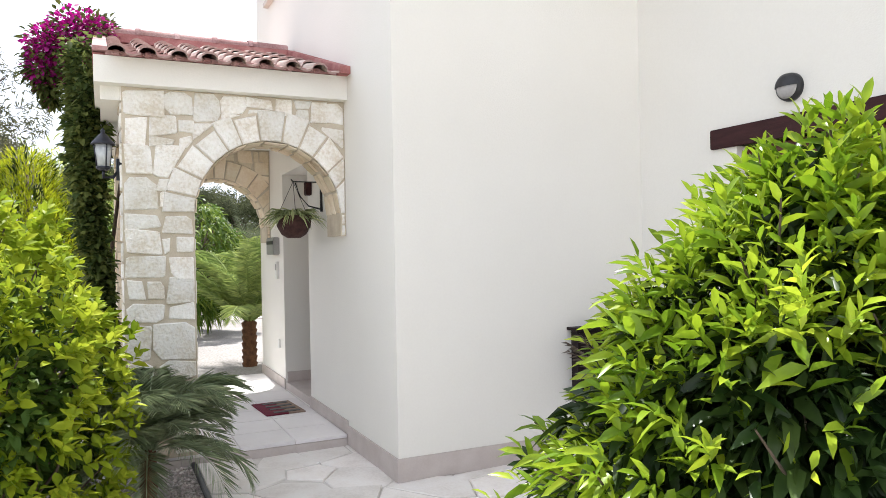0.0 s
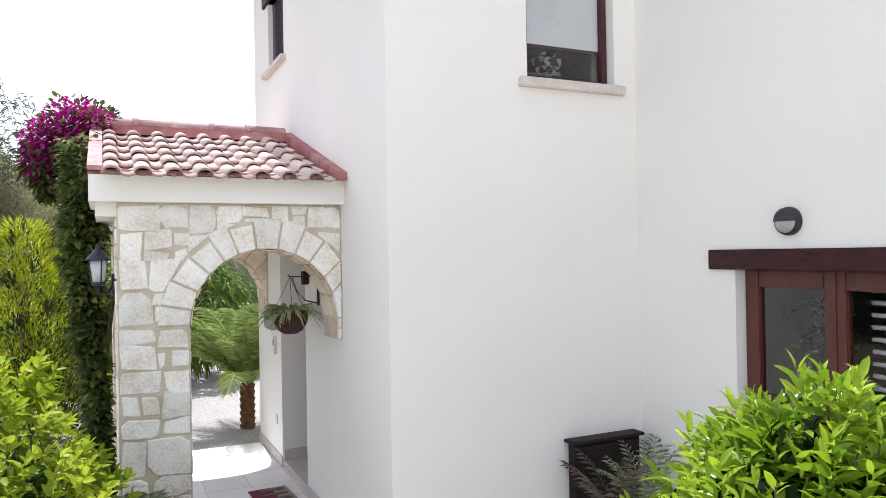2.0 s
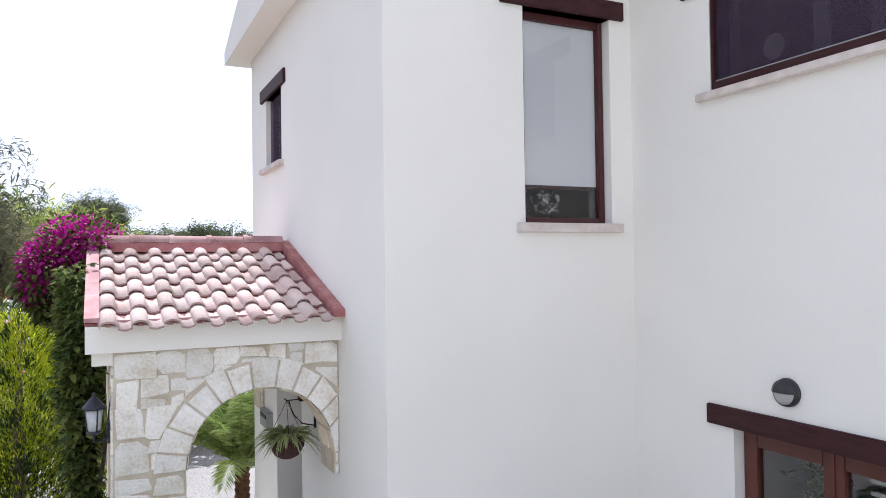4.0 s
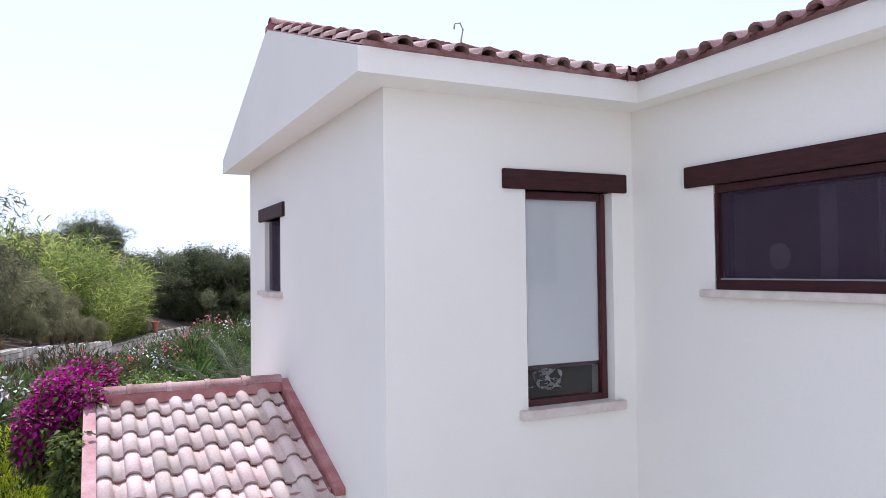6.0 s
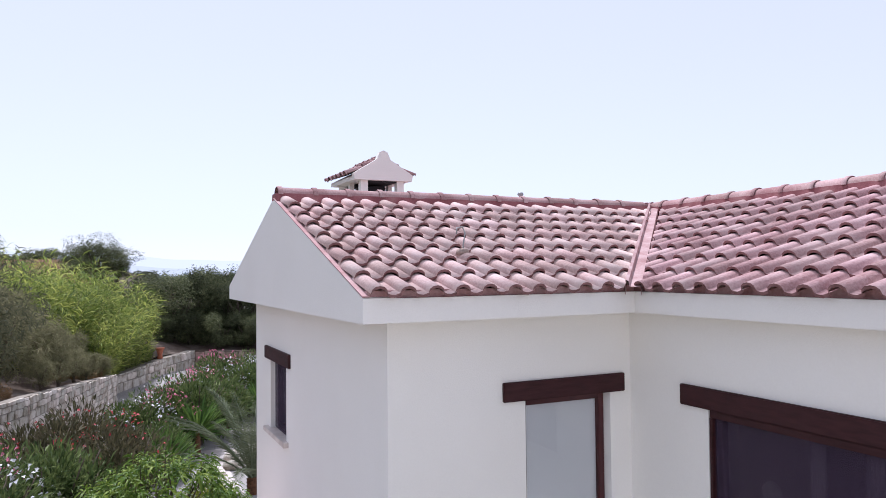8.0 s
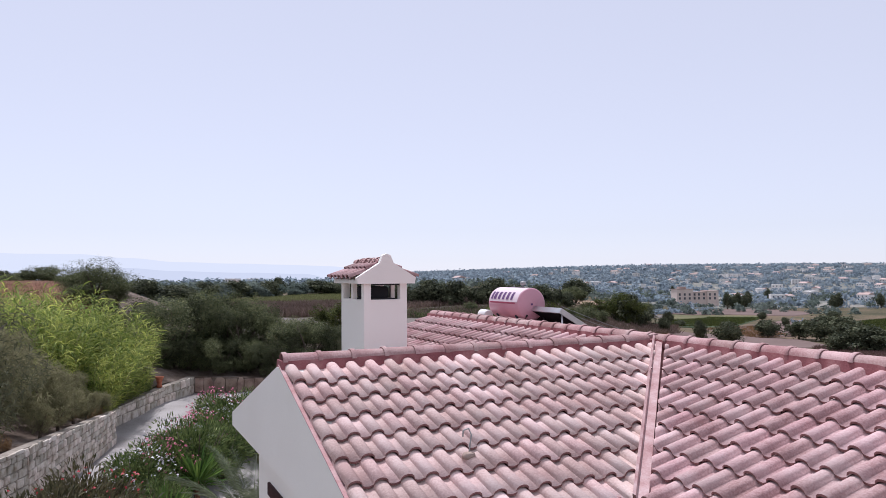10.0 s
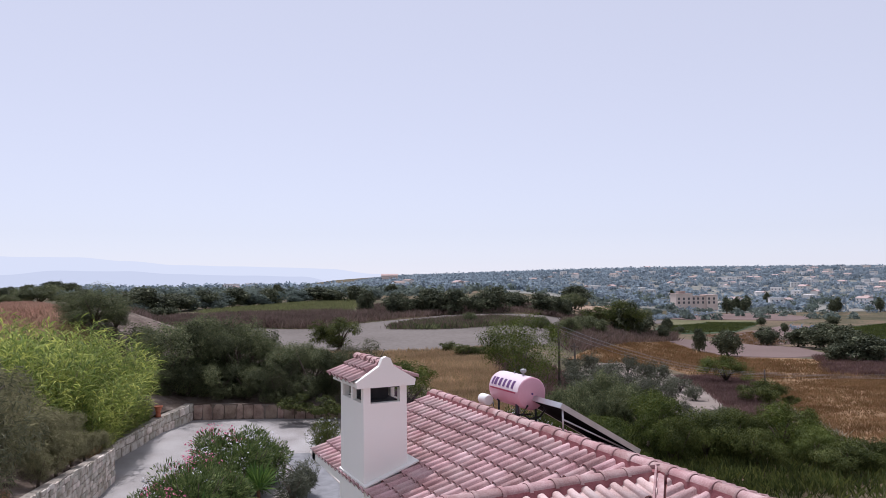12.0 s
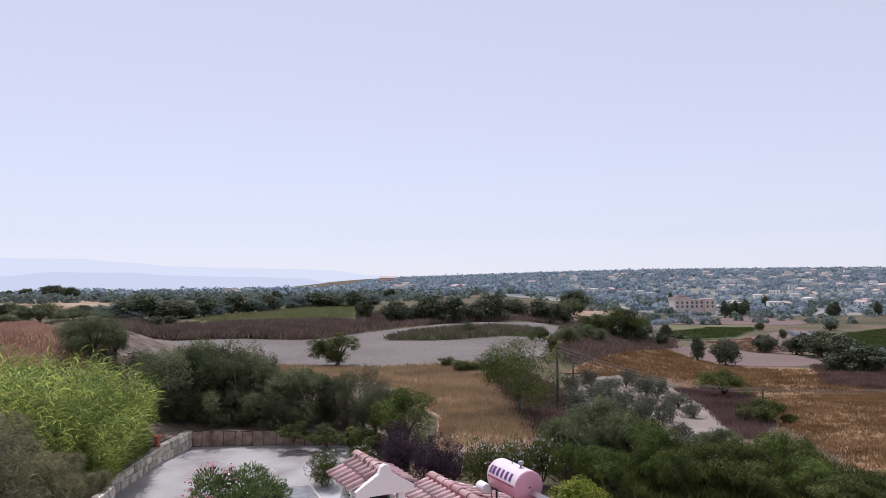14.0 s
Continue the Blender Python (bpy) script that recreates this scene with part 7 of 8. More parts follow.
low_shrub = tree("low_shrub", "low rounded shrub with yellow-green leaves", 1.5, 1.0, "leaf_yellow_bush", 77, 3200, 0.11, 0.1, 14, category="bush", width=0.45)
scatter(low_shrub, [(-3.0, 7.6, 0, 0, 1.3), (-4.0, 7.2, 0, 2, 1.1), (0.6, 14.6, 0, 3, 0.7)])
olive_shrub = tree("low_shrub", "fine-leaved olive-brown shrub in the garden bed", 2.0, 1.15, "leaf_thin", 79, 9000, 0.11, 0.05, 14, category="bush", width=0.3, clump=9)
scatter(olive_shrub, [(-2.05, 12.0, 0, 0, 1.1), (-2.5, 14.4, 0, 2, 0.9)])
grey_shrub = tree("low_shrub", "fine-leaved grey-green lavender shrub beside the drive", 1.3, 0.7, "leaf_olive", 78, 2200, 0.2, 0.05, 10, category="bush", width=0.12, droop=0.0)
scatter(grey_shrub, [(6.3, 27.0, 0, 0, 1.3), (5.7, 25.6, 0, 1, 1.2)])
rock = thing("garden_rock", "rough pale limestone boulder in the garden bed", "rock", group="garden rocks")
bm = bmesh.new()
bmesh.ops.create_icosphere(bm, subdivisions=3, radius=0.35)
for v in bm.verts:
    v.co *= 1 + 0.35 * noise.noise(v.co * 3)
    v.co.z = max(-0.15, v.co.z * 0.7)
part("boulder", bm, M["wall_stone"], rock)
scatter(rock, [(2.4, 20.4, 0.15, 0, 1.2), (2.1, 19.6, 0.12, 1, 0.8), (5.4, 26.3, 0.15, 2, 1.3), (1.6, 19.0, 0.1, 3, 0.6), (2.9, 21.4, 0.15, 2.4, 1.0)])
structure("garden_path", boxes((0.9, 2.0, 13.2, 19.6, -0.05, 0.05), (1.2, 2.6, 19.6, 22.5, -0.05, 0.045), bevel=0.01), M["skirt"], "pale stone garden path between the beds", "path")

pot = thing("terracotta_pot", "small terracotta pot standing on the drive wall", "pot", (1.62, 43.2, 1.13))
bm = bmesh.new()
lathe(bm, [(0.14, 0), (0.17, 0.05), (0.13, 0.25), (0.2, 0.5), (0.24, 0.62), (0.2, 0.62)], (0, 0, 0), 16)
part("body", bm, M["terracotta"], pot)
bm = bmesh.new()
lathe(bm, [(0.24, 0.6), (0.27, 0.61), (0.27, 0.68), (0.22, 0.68)], (0, 0, 0), 16)
part("rim", bm, M["terracotta"], pot)


# ---------------------------------------------------------------- reeds and brush on the bank
def reeds(name, label, seed, stalks, radius, height, leaf, category="reeds", leaf_len=0.75, dry=0.0):
    rng = np.random.default_rng(seed)
    root = thing(name, label, category, group="reeds on the bank")
    r = radius * np.sqrt(rng.random(stalks))
    a = rng.uniform(0, 2 * np.pi, stalks)
    foot = np.column_stack([r * np.cos(a), r * np.sin(a), np.zeros(stalks)])
    h = height * rng.uniform(0.35, 1.15, stalks) * (1 - 0.3 * (r / radius) ** 2)
    lean = np.column_stack([np.cos(a), np.sin(a), np.zeros(stalks)]) * (0.10 + 0.22 * (r / radius))[:, None] + rng.normal(0, 0.06, (stalks, 3))
    way = unit(lean + np.array([0, 0, 1.0]))
    put_mesh("cane_mass", leaf_mesh("cane_mass", foot, way, h, 0.008, M["leaf_tamarisk"], rng, droop=0.05), root)
    k = 18
    f = np.tile(np.linspace(0.22, 1.0, k), stalks) + rng.uniform(-0.03, 0.03, stalks * k)
    who = np.repeat(np.arange(stalks), k)
    base = foot[who] + way[who] * (h[who] * f)[:, None]
    b = rng.uniform(0, 2 * np.pi, stalks * k)
    d = np.column_stack([np.cos(b), np.sin(b), rng.uniform(0.6, 2.0, stalks * k)]) + 1.2 * lean[who]
    put_mesh("foliage", leaf_mesh("foliage", base, d, leaf_len * rng.uniform(0.5, 1.15, stalks * k), 0.075, M[leaf], rng, True, droop=0.5), root)
    return root


reed = reeds("reed_clump", "tall bright yellow-green reeds on the earth bank", 81, 250, 2.1, 4.2, "leaf_reed", leaf_len=0.85)
scatter(reed, [(-5.0, 34.4, 2.2, 4.4, 1.08), (-6.2, 38.4, 2.5, 3.3, 0.95), (-8.6, 41.0, 3.0, 4.3, 0.95), (-6.6, 43.6, 3.2, 5.3, 0.9), (-9.6, 37.2, 2.8, 0.3, 0.95), (-2.7, 35.6, 1.5, 0.0, 0.85), (-2.5, 37.5, 1.3, 1.0, 0.98), (-1.7, 39.3, 1.25, 2.0, 0.9), (-0.8, 41.0, 1.2, 3.0, 0.7), (-4.6, 37.0, 2.3, 4.0, 1.0), (-3.2, 39.8, 2.3, 5.0, 1.08), (-1.6, 42.2, 2.0, 0.6, 1.0), (-6.6, 35.4, 2.4, 1.6, 1.2), (-7.4, 38.5, 2.8, 2.6, 1.2), (-0.6, 44.2, 2.0, 2.2, 0.9), (-5.4, 41.4, 3.0, 2.2, 0.95), (-3.4, 45.0, 3.0, 0.2, 0.95), (-4.2, 34.0, 1.8, 4.6, 0.75), (-8.8, 34.0, 2.4, 3.6, 1.2), (-2.2, 34.9, 1.2, 0.7, 0.5), (-2.2, 36.8, 0.9, 2.7, 0.55), (-1.6, 38.4, 0.9, 4.1, 0.5), (-0.7, 40.2, 0.95, 5.6, 0.45), (0.1, 42.0, 1.0, 1.3, 0.4)])
brush = tree("tamarisk_bush", "feathery brown-green tamarisk thicket on the bank", 4.8, 2.3, "leaf_tamarisk", 82, 9000, 0.32, 0.12, 16, category="bush", width=0.1, droop=0.15, lobe_size=0.4, spread=0.8, clump=12)
scatter(brush, [(-1.8, 32.6, 1.45, 0.3, 0.28), (-2.3, 30.9, 1.65, 1.3, 0.3), (-2.75, 29.2, 2.0, 2.3, 0.3), (-3.25, 27.4, 2.1, 3.3, 0.3), (-3.75, 25.6, 2.2, 4.3, 0.3), (-3.9, 28.2, 2.1, 0.0, 0.56), (-3.2, 31.2, 1.9, 1.4, 0.45), (-5.4, 30.2, 2.3, 2.4, 0.82), (-5.2, 25.8, 2.3, 4.4, 0.85), (-7.0, 27.6, 2.5, 5.2, 1.08), (-6.8, 22.4, 2.4, 1.2, 0.95), (-8.6, 24.6, 2.6, 2.2, 1.2), (-9.6, 18.6, 2.5, 3.2, 0.9)])
dry_brush = reeds("dry_grass", "dry brown grass clump on the wall top", 83, 160, 1.2, 1.1, "brown_blade", "grass", 0.4)
scatter(dry_brush, [(-5.1, 23.4, 2.25, 0, 0.5), (-2.2, 32.4, 1.5, 1, 0.5), (-3.3, 29.4, 1.95, 1, 0.5)])
lone = tree("thin_tree", "tall thin grey-leaved tree with an open crown beside the drive", 8.2, 2.0, "leaf_thin", 85, 5200, 0.22, 0.62, 30, "grey_bark", 0.16, lobe_size=0.26, spread=0.95, stout=0.35)
stand(lone, -5.2, 18.9, 0)
thin = tree("thin_tree", "tall thin grey-leaved tree with an open crown", 6.6, 2.2, "leaf_thin", 84, 2600, 0.22, 0.3, 22, "grey_bark", 0.25, lobe_size=0.3)
scatter(thin, [(-11.5, 36.4, 2.4, 0, 0.9), (-12.6, 33.6, 2.4, 2, 0.9)])

# ---------------------------------------------------------------- fields
sheet("field_soil", [(-4.1, 56.8), (-3.4, 58.7), (1.5, 104.4), (6.7, 136.7), (14.3, 134.5), (23.2, 133.1), (30.6, 124.5), (34.8, 124.6), (43.0, 131.4), (56.7, 140.2), (74.0, 150.6), (89.9, 151.1), (108.1, 160.8), (115.8, 163.3), (95.0, 136.4), (77.0, 112.8), (66.9, 97.7), (58.9, 88.3), (44.0, 77.5), (37.6, 77.7), (32.2, 79.5), (26.6, 80.8), (21.7, 83.6), (17.7, 87.8), (15.3, 93.9), (7.5, 102.1), (-0.6, 55.5)], 0.15, M["dirt_field"], "pale ploughed field beyond the trees", "field", 8)
sheet("vineyard", [(21.3, 201.5), (40.8, 230.0), (66.8, 259.9), (99.1, 288.6), (67.8, 195.7), (53.2, 169.2), (39.4, 170.8), (26.3, 172.3)], 0.2, M["vine"], "yellow-green vineyard on the rise", "field", 12)
sheet("straw_field_mid", [(17.2, 85.5), (26.0, 78.8), (36.9, 76.2), (42.7, 74.9), (33.4, 55.9), (26.1, 36.4), (17.9, 37.5), (23.2, 48.3), (25.2, 63.9), (23.4, 75.2)], 0.1, M["straw"], "strip of golden dry grass between trees", "field", 6)
sheet("straw_field_knoll", [(-57.1, 544.7), (-25.0, 515.7), (8.8, 336.9), (-11.3, 318.4), (-34.9, 324.0)], 0.2, M["straw"], "dry yellow field on the knoll", "field", 12)
sheet("red_grass_slope", [(-10.8, 83.2), (-7.0, 73.0), (-4.4, 58.6), (-3.3, 55.7), (-2.2, 53.6), (-8.0, 56.0)], 0.2, M["brown_field"], "slope of reddish dry grass", "field", 3)
sheet("brown_field", [(80.5, 65.9), (87.8, 66.8), (105.1, 64.2), (114.2, 58.8), (41.3, 18.9), (40.5, 22.6), (43.4, 27.9), (49.6, 36.1), (60.6, 47.8)], 0.1, M["brown_field"], "wide field of brown dry grass", "field", 4)
sheet("brown_field_mid", [(54.9, 75.4), (73.4, 94.9), (109.6, 128.0), (140.7, 148.5), (120.3, 108.0), (128.7, 99.4), (132.2, 81.6), (136.3, 70.8), (114.2, 58.8), (105.1, 64.2), (87.8, 66.8), (81.9, 68.6), (81.9, 78.1), (85.6, 89.3), (75.9, 89.2)], 0.12, M["brown_field"], "brown fallow field below the olive grove", "field", 4)
sheet("red_soil_field", [(125.5, 144.7), (155.3, 161.7), (162.5, 151.1), (160.1, 136.9), (160.0, 122.6), (144.4, 101.8), (131.1, 101.3), (122.5, 110.1), (140.7, 148.5)], 0.16, M["rose_field"], "bare reddish field in the valley", "field", 6)
sheet("red_soil_side", [(260.2, 206.7), (260.4, 183.7), (225.3, 167.1), (172.3, 134.1), (160.3, 134.2), (170.6, 154.3), (179.9, 174.8), (215.4, 185.0)], 0.16, M["rose_field"], "bare reddish field beside the dark trees", "field", 8)
sheet("green_crop", [(189.9, 205.7), (248.7, 239.2), (268.9, 226.1), (208.0, 186.1), (171.6, 179.0), (157.6, 174.2)], 0.16, M["crop"], "dark green crop field in the valley", "field", 12)
sheet("pale_crop", [(233.6, 248.1), (264.7, 251.2), (280.0, 235.0), (268.9, 226.1), (248.7, 239.2), (192.2, 208.3)], 0.16, M["vine"], "pale flowering crop strip in the valley", "field", 12)
sheet("green_crop_side", [(262.1, 182.6), (303.8, 191.8), (315.9, 168.8), (152.5, 79.7), (161.6, 100.5), (192.4, 126.4)], 0.16, M["crop"], "dark green orchard block", "field", 12)
sheet("violet_field", [(290.9, 302.9), (344.8, 290.0), (327.7, 244.4), (290.3, 227.9), (278.5, 253.6), (240.0, 255.0)], 0.16, M["rose_field"], "bare violet-brown field before the village", "field", 16)
sheet("pale_lane", [(179.4, 214.1), (227.4, 241.5), (214.1, 226.6), (163.9, 198.5)], 0.2, M["dirt_field"], "pale bare strip beside the crop", "field", 12)
sheet("meadow_far", [(179.5, 246.7), (261.1, 319.8), (232.1, 281.9), (153.0, 210.0)], 0.2, M["straw"], "pale mown meadow before the village", "field", 16)
sheet("sandy_track", [(56.1, 73.3), (72.4, 85.1), (77.9, 81.0), (73.5, 72.5), (65.1, 61.0), (49.2, 41.5), (44.1, 35.9), (42.1, 37.0), (39.2, 39.6), (45.9, 52.3), (42.2, 55.5)], 0.2, M["path_soil"], "pale bare soil and track through the olive grove", "track", 4)


def tufts(name, label, outline, count, height, leaf, seed, category="grass"):
    """Blades of grass strewn over an outline."""
    rng = np.random.default_rng(seed)
    xs, ys = [p[0] for p in outline], [p[1] for p in outline]
    pts = []
    while len(pts) < count:
        q = (rng.uniform(min(xs), max(xs)), rng.uniform(min(ys), max(ys)))
        inside, j = False, len(outline) - 1
        for i in range(len(outline)):
            a, b = outline[i], outline[j]
            if (a[1] > q[1]) != (b[1] > q[1]) and q[0] < (b[0] - a[0]) * (q[1] - a[1]) / (b[1] - a[1]) + a[0]:
                inside = not inside
            j = i
        if inside and noise.noise(Vector((q[0], q[1], 0)) * 0.12) > rng.uniform(-0.9, 0.3):
            pts.append((*q, terrain(*q)))
    base = np.repeat(np.array(pts), 9, axis=0)
    n = len(base)
    base = base + np.column_stack([rng.normal(0, height * 0.45, (n, 2)), np.zeros(n)])
    d = np.column_stack([rng.normal(0, 0.35, (n, 2)), np.ones(n)])
    ob = new(name, leaf_mesh(name, base, d, height * rng.uniform(0.5, 1.2, n), 0.09, M[leaf], rng, droop=0.25))
    return tagged(ob, label, category, kind="stuff")


tufts("dry_grass_field", "golden dry grass standing between the trees", [(21.1, 76.5), (36.2, 74.8), (41.4, 72.5), (33.4, 55.9), (26.3, 36.7), (18.5, 38.0), (23.6, 48.1), (25.7, 63.6)], 5200, 0.75, "straw_blade", 91, "grass")
tufts("pale_grass_edge", "pale dry weeds along the ploughed field", [(18.0, 88.9), (26.6, 80.8), (38.1, 78.8), (44.0, 77.5), (40.1, 70.3), (29.1, 72.0), (22.9, 73.4), (16.9, 81.0)], 1800, 0.9, "straw_blade", 92, "grass")
tufts("brown_grass_field", "brown dry grass standing in the wide field", [(79.6, 64.7), (86.5, 65.8), (103.5, 63.2), (108.4, 60.3), (41.2, 20.7), (40.8, 22.8), (43.8, 28.2), (50.2, 36.5), (60.7, 47.8)], 7500, 0.5, "brown_blade", 93, "grass")
tufts("fallow_grass_field", "reddish dry grass standing in the fallow field", [(56.6, 76.4), (72.2, 93.3), (107.5, 125.4), (137.8, 145.4), (118.1, 105.9), (130.0, 80.2), (110.1, 61.2), (87.8, 66.8), (81.9, 68.6), (81.9, 78.1), (85.6, 89.3)], 5200, 0.9, "brown_blade", 94, "grass")
tufts("red_grass_knoll", "reddish dry grass on the knoll", [(-10.6, 81.0), (-7.0, 73.0), (-4.4, 58.6), (-3.3, 55.7), (-2.2, 53.2), (-8.0, 55.5)], 3600, 0.8, "rust_blade", 95, "grass")
tufts("scrub_edge", "brown scrub and dry weeds along the wood", [(68.4, 195.3), (86.8, 214.5), (110.9, 197.2), (145.3, 206.1), (116.4, 164.7), (91.1, 153.0), (74.9, 152.4), (58.0, 143.3), (47.3, 135.3)], 2600, 2.2, "red_blade", 96, "grass")
tufts("reed_band", "tall purple-brown reeds along the vineyard edge", [(17.5, 157.5), (25.7, 168.2), (38.5, 166.7), (51.9, 165.0), (51.5, 147.4), (43.0, 131.4), (35.1, 125.8), (30.9, 125.7), (23.4, 134.4), (15.0, 136.7)], 3000, 2.6, "red_blade", 97, "grass")
tufts("reed_band_side", "purple-brown reeds at the end of the ploughed field", [(2.9, 148.1), (19.3, 172.3), (14.9, 135.4), (6.9, 139.8), (2.1, 112.4)], 1400, 2.4, "red_blade", 98, "grass")
tufts("vine_rows", "low yellow-green vines on the rise", [(22.3, 203.8), (40.1, 226.4), (65.5, 255.2), (94.7, 277.1), (67.5, 195.9), (53.2, 169.2), (39.9, 172.9), (26.7, 174.4)], 2800, 1.3, "leaf_vine", 111, "vines")
tufts("crop_rows", "low dark green crop plants in the valley", [(191.4, 206.5), (245.6, 236.1), (264.9, 223.6), (210.4, 188.3), (173.5, 181.1)], 2400, 1.1, "leaf_green_tree", 112, "crop")
tufts("orchard_rows", "low dark green orchard plants", [(256.2, 177.9), (296.3, 187.0), (301.7, 173.8), (161.2, 91.3), (164.7, 102.5), (192.4, 126.4)], 2600, 1.3, "leaf_green_tree", 113, "crop")
tufts("heath_slope", "purple-brown heath beside the sandy track", [(75.5, 76.7), (81.9, 78.1), (80.7, 67.5), (59.9, 47.2), (51.2, 40.8), (48.9, 40.9), (65.3, 60.8)], 3600, 0.9, "heath_blade", 114, "grass")
tufts("heath_strip", "purple-brown heath under the field tree", [(41.4, 72.5), (44.1, 74.7), (44.3, 62.0), (32.3, 43.6), (26.6, 36.5), (25.8, 37.1), (33.8, 55.9)], 2600, 0.9, "heath_blade", 115, "grass")
tufts("heath_valley", "reddish weeds in the valley", [(134.9, 98.9), (147.2, 91.2), (131.5, 73.8), (103.5, 63.2), (99.8, 69.4)], 2000, 1.2, "heath_blade", 116, "grass")
tufts("heath_wood", "tall brown scrub on the valley slope", [(81.7, 113.1), (122.6, 170.7), (167.1, 211.9), (143.2, 165.3), (167.7, 174.9), (144.1, 149.9), (109.6, 128.0), (73.4, 94.9), (60.7, 82.8)], 2600, 2.0, "red_blade", 120)
tufts("valley_weeds", "brown weeds between the valley fields", [(179.9, 174.8), (208.0, 178.6), (172.3, 134.1), (155.5, 130.1), (163.0, 145.3)], 700, 1.0, "brown_blade", 121)
tufts("scrub_strip", "dark scrub strip between two bare fields", [(45.1, 115.7), (53.0, 125.1), (64.6, 131.4), (88.6, 131.5), (80.5, 118.9), (55.1, 109.6)], 900, 1.7, "leaf_tree", 117, "grass")
tufts("scrub_strip_pale", "brown reeds in the strip between two bare fields", [(45.1, 115.7), (53.5, 126.4), (65.3, 132.8), (90.6, 134.4), (81.3, 120.1), (55.6, 110.6)], 900, 1.8, "red_blade", 118, "grass")
tufts("white_weeds", "pale flowering weeds along the brown field", [(62.2, 51.3), (65.2, 52.5), (52.9, 37.9), (44.1, 27.5), (40.2, 24.1), (40.1, 25.2), (48.2, 35.2)], 110, 0.8, "pale_blade", 119, "grass")
tufts("bank_grass", "dark undergrowth below the house", [(28.5, 38.2), (38.4, 44.0), (41.4, 40.5), (47.0, 34.3), (40.8, 22.8), (28.8, 15.1), (16.5, 21.2)], 2600, 0.9, "leaf_green_tree", 99, "grass")

# ---------------------------------------------------------------- trees in the middle distance
dark = tree("broad_tree", "broad dark green evergreen tree behind the yard", 6.6, 3.0, "leaf_tree", 101, 26000, 0.15, 0.05, 22, lobe_size=0.25, spread=1.0, clump=16)
scatter(dark, [(3.0, 51.1, 0.9, 2.0, 1.27, 1.03), (5.7, 51.8, 0.6, 3.7, 1.14, 1.16), (8.0, 50.0, 0.6, 5.4, 0.95, 0.99), (11.9, 46.3, 0.5, 0.8, 0.92, 0.79), (9.9, 49.1, 0.5, 2.5, 0.69, 0.6), (13.5, 45.4, 0.4, 4.2, 0.67, 0.73), (10.9, 47.9, 0.5, 5.9, 0.68, 0.82), (6.8, 51.1, 0.8, 1.3, 0.87, 1.02)])
scatter(dark, [(1.9, 48.6, 1.0, 0.4, 0.55, 0.48), (3.9, 48.9, 0.9, 2.9, 0.6, 0.5), (6.0, 48.2, 0.8, 1.6, 0.6, 0.52), (7.9, 47.4, 0.7, 4.6, 0.55, 0.5), (9.6, 46.2, 0.6, 0.9, 0.55, 0.46)], False)
grey = tree("broad_tree", "grey-green tree with fine drooping leaves behind the yard", 6.0, 2.6, "leaf_thin", 116, 18000, 0.16, 0.03, 20, lobe_size=0.3, spread=0.95, width=0.2, clump=16)
scatter(grey, [(15.1, 43.6, 0.3, 3.0, 0.95, 0.87), (15.4, 41.8, 0.3, 4.7, 0.65, 0.72), (16.8, 41.6, 0.1, 0.2, 0.56, 0.58), (10.3, 46.1, 0.5, 1.9, 0.57, 0.56), (13.7, 43.2, 0.4, 3.6, 0.56, 0.62)])
knoll = tree("dark_tree", "dark twiggy tree on the grassy knoll", 4.6, 2.4, "leaf_tree", 118, 20000, 0.15, 0.03, 24, lobe_size=0.3, spread=0.95, width=0.22, clump=14)
scatter(knoll, [(-2.0, 54.1, 5.7, 5.3, 1.18, 0.77), (-3.1, 54.9, 5.9, 0.7, 0.65, 0.57), (-0.5, 55.1, 5.6, 2.4, 0.55, 0.47)])
green = tree("round_tree", "rounded green carob tree at the field edge", 5.4, 2.3, "leaf_green_tree", 102, 16000, 0.15, 0.06, 20, lobe_size=0.26, spread=0.9, clump=15)
scatter(green, [(26.0, 84.4, -0.1, 4.1, 1.56, 0.93), (37.7, 76.4, -0.1, 5.8, 0.53, 0.32), (-1.3, 68.7, 6.7, 1.2, 0.34, 0.27), (37.2, 70.7, -0.1, 2.9, 0.72, 0.36), (39.2, 70.7, -0.1, 4.6, 0.65, 0.28), (68.8, 99.0, -1.6, 0.0, 0.68, 0.6)])
field = tree("field_tree", "broad yellow-green tree with bare lower limbs in dry grass", 6.4, 3.2, "leaf_broom", 119, 18000, 0.17, 0.2, 20, "grey_bark", 0.24, lobe_size=0.3, spread=1.0, clump=14, stout=0.5)
scatter(field, [(30.0, 46.7, -0.3, 1.7, 1.2, 1.08)])
broom = tree("broom_bush", "bright green broom bush on the slope below the house", 3.8, 1.9, "leaf_broom", 115, 13000, 0.15, 0.06, 16, lobe_size=0.24, spread=0.95, category="bush", width=0.2, clump=14)
scatter(broom, [(16.9, 39.3, 0.1, 3.4, 1.46, 1.11), (16.2, 41.0, 0.1, 5.1, 0.75, 0.95), (28.9, 30.4, -1.3, 0.5, 1.26, 1.07), (24.3, 29.5, -0.8, 2.2, 0.86, 0.63), (24.0, 27.0, -0.8, 3.9, 0.91, 0.73), (27.1, 26.5, -1.1, 5.6, 0.73, 0.74), (35.1, 25.8, -1.3, 1.1, 1.22, 0.89), (21.8, 28.2, -0.5, 2.8, 0.71, 0.73), (75.4, 67.2, -5.5, 4.5, 1.9, 1.12), (34.0, 22.8, -1.0, 6.2, 0.93, 0.6)])
bush = tree("wild_bush", "dense dark green wild bush on the slope", 3.6, 2.3, "leaf_green_tree", 103, 14000, 0.14, 0.08, 22, lobe_size=0.24, spread=0.98, category="bush", clump=15)
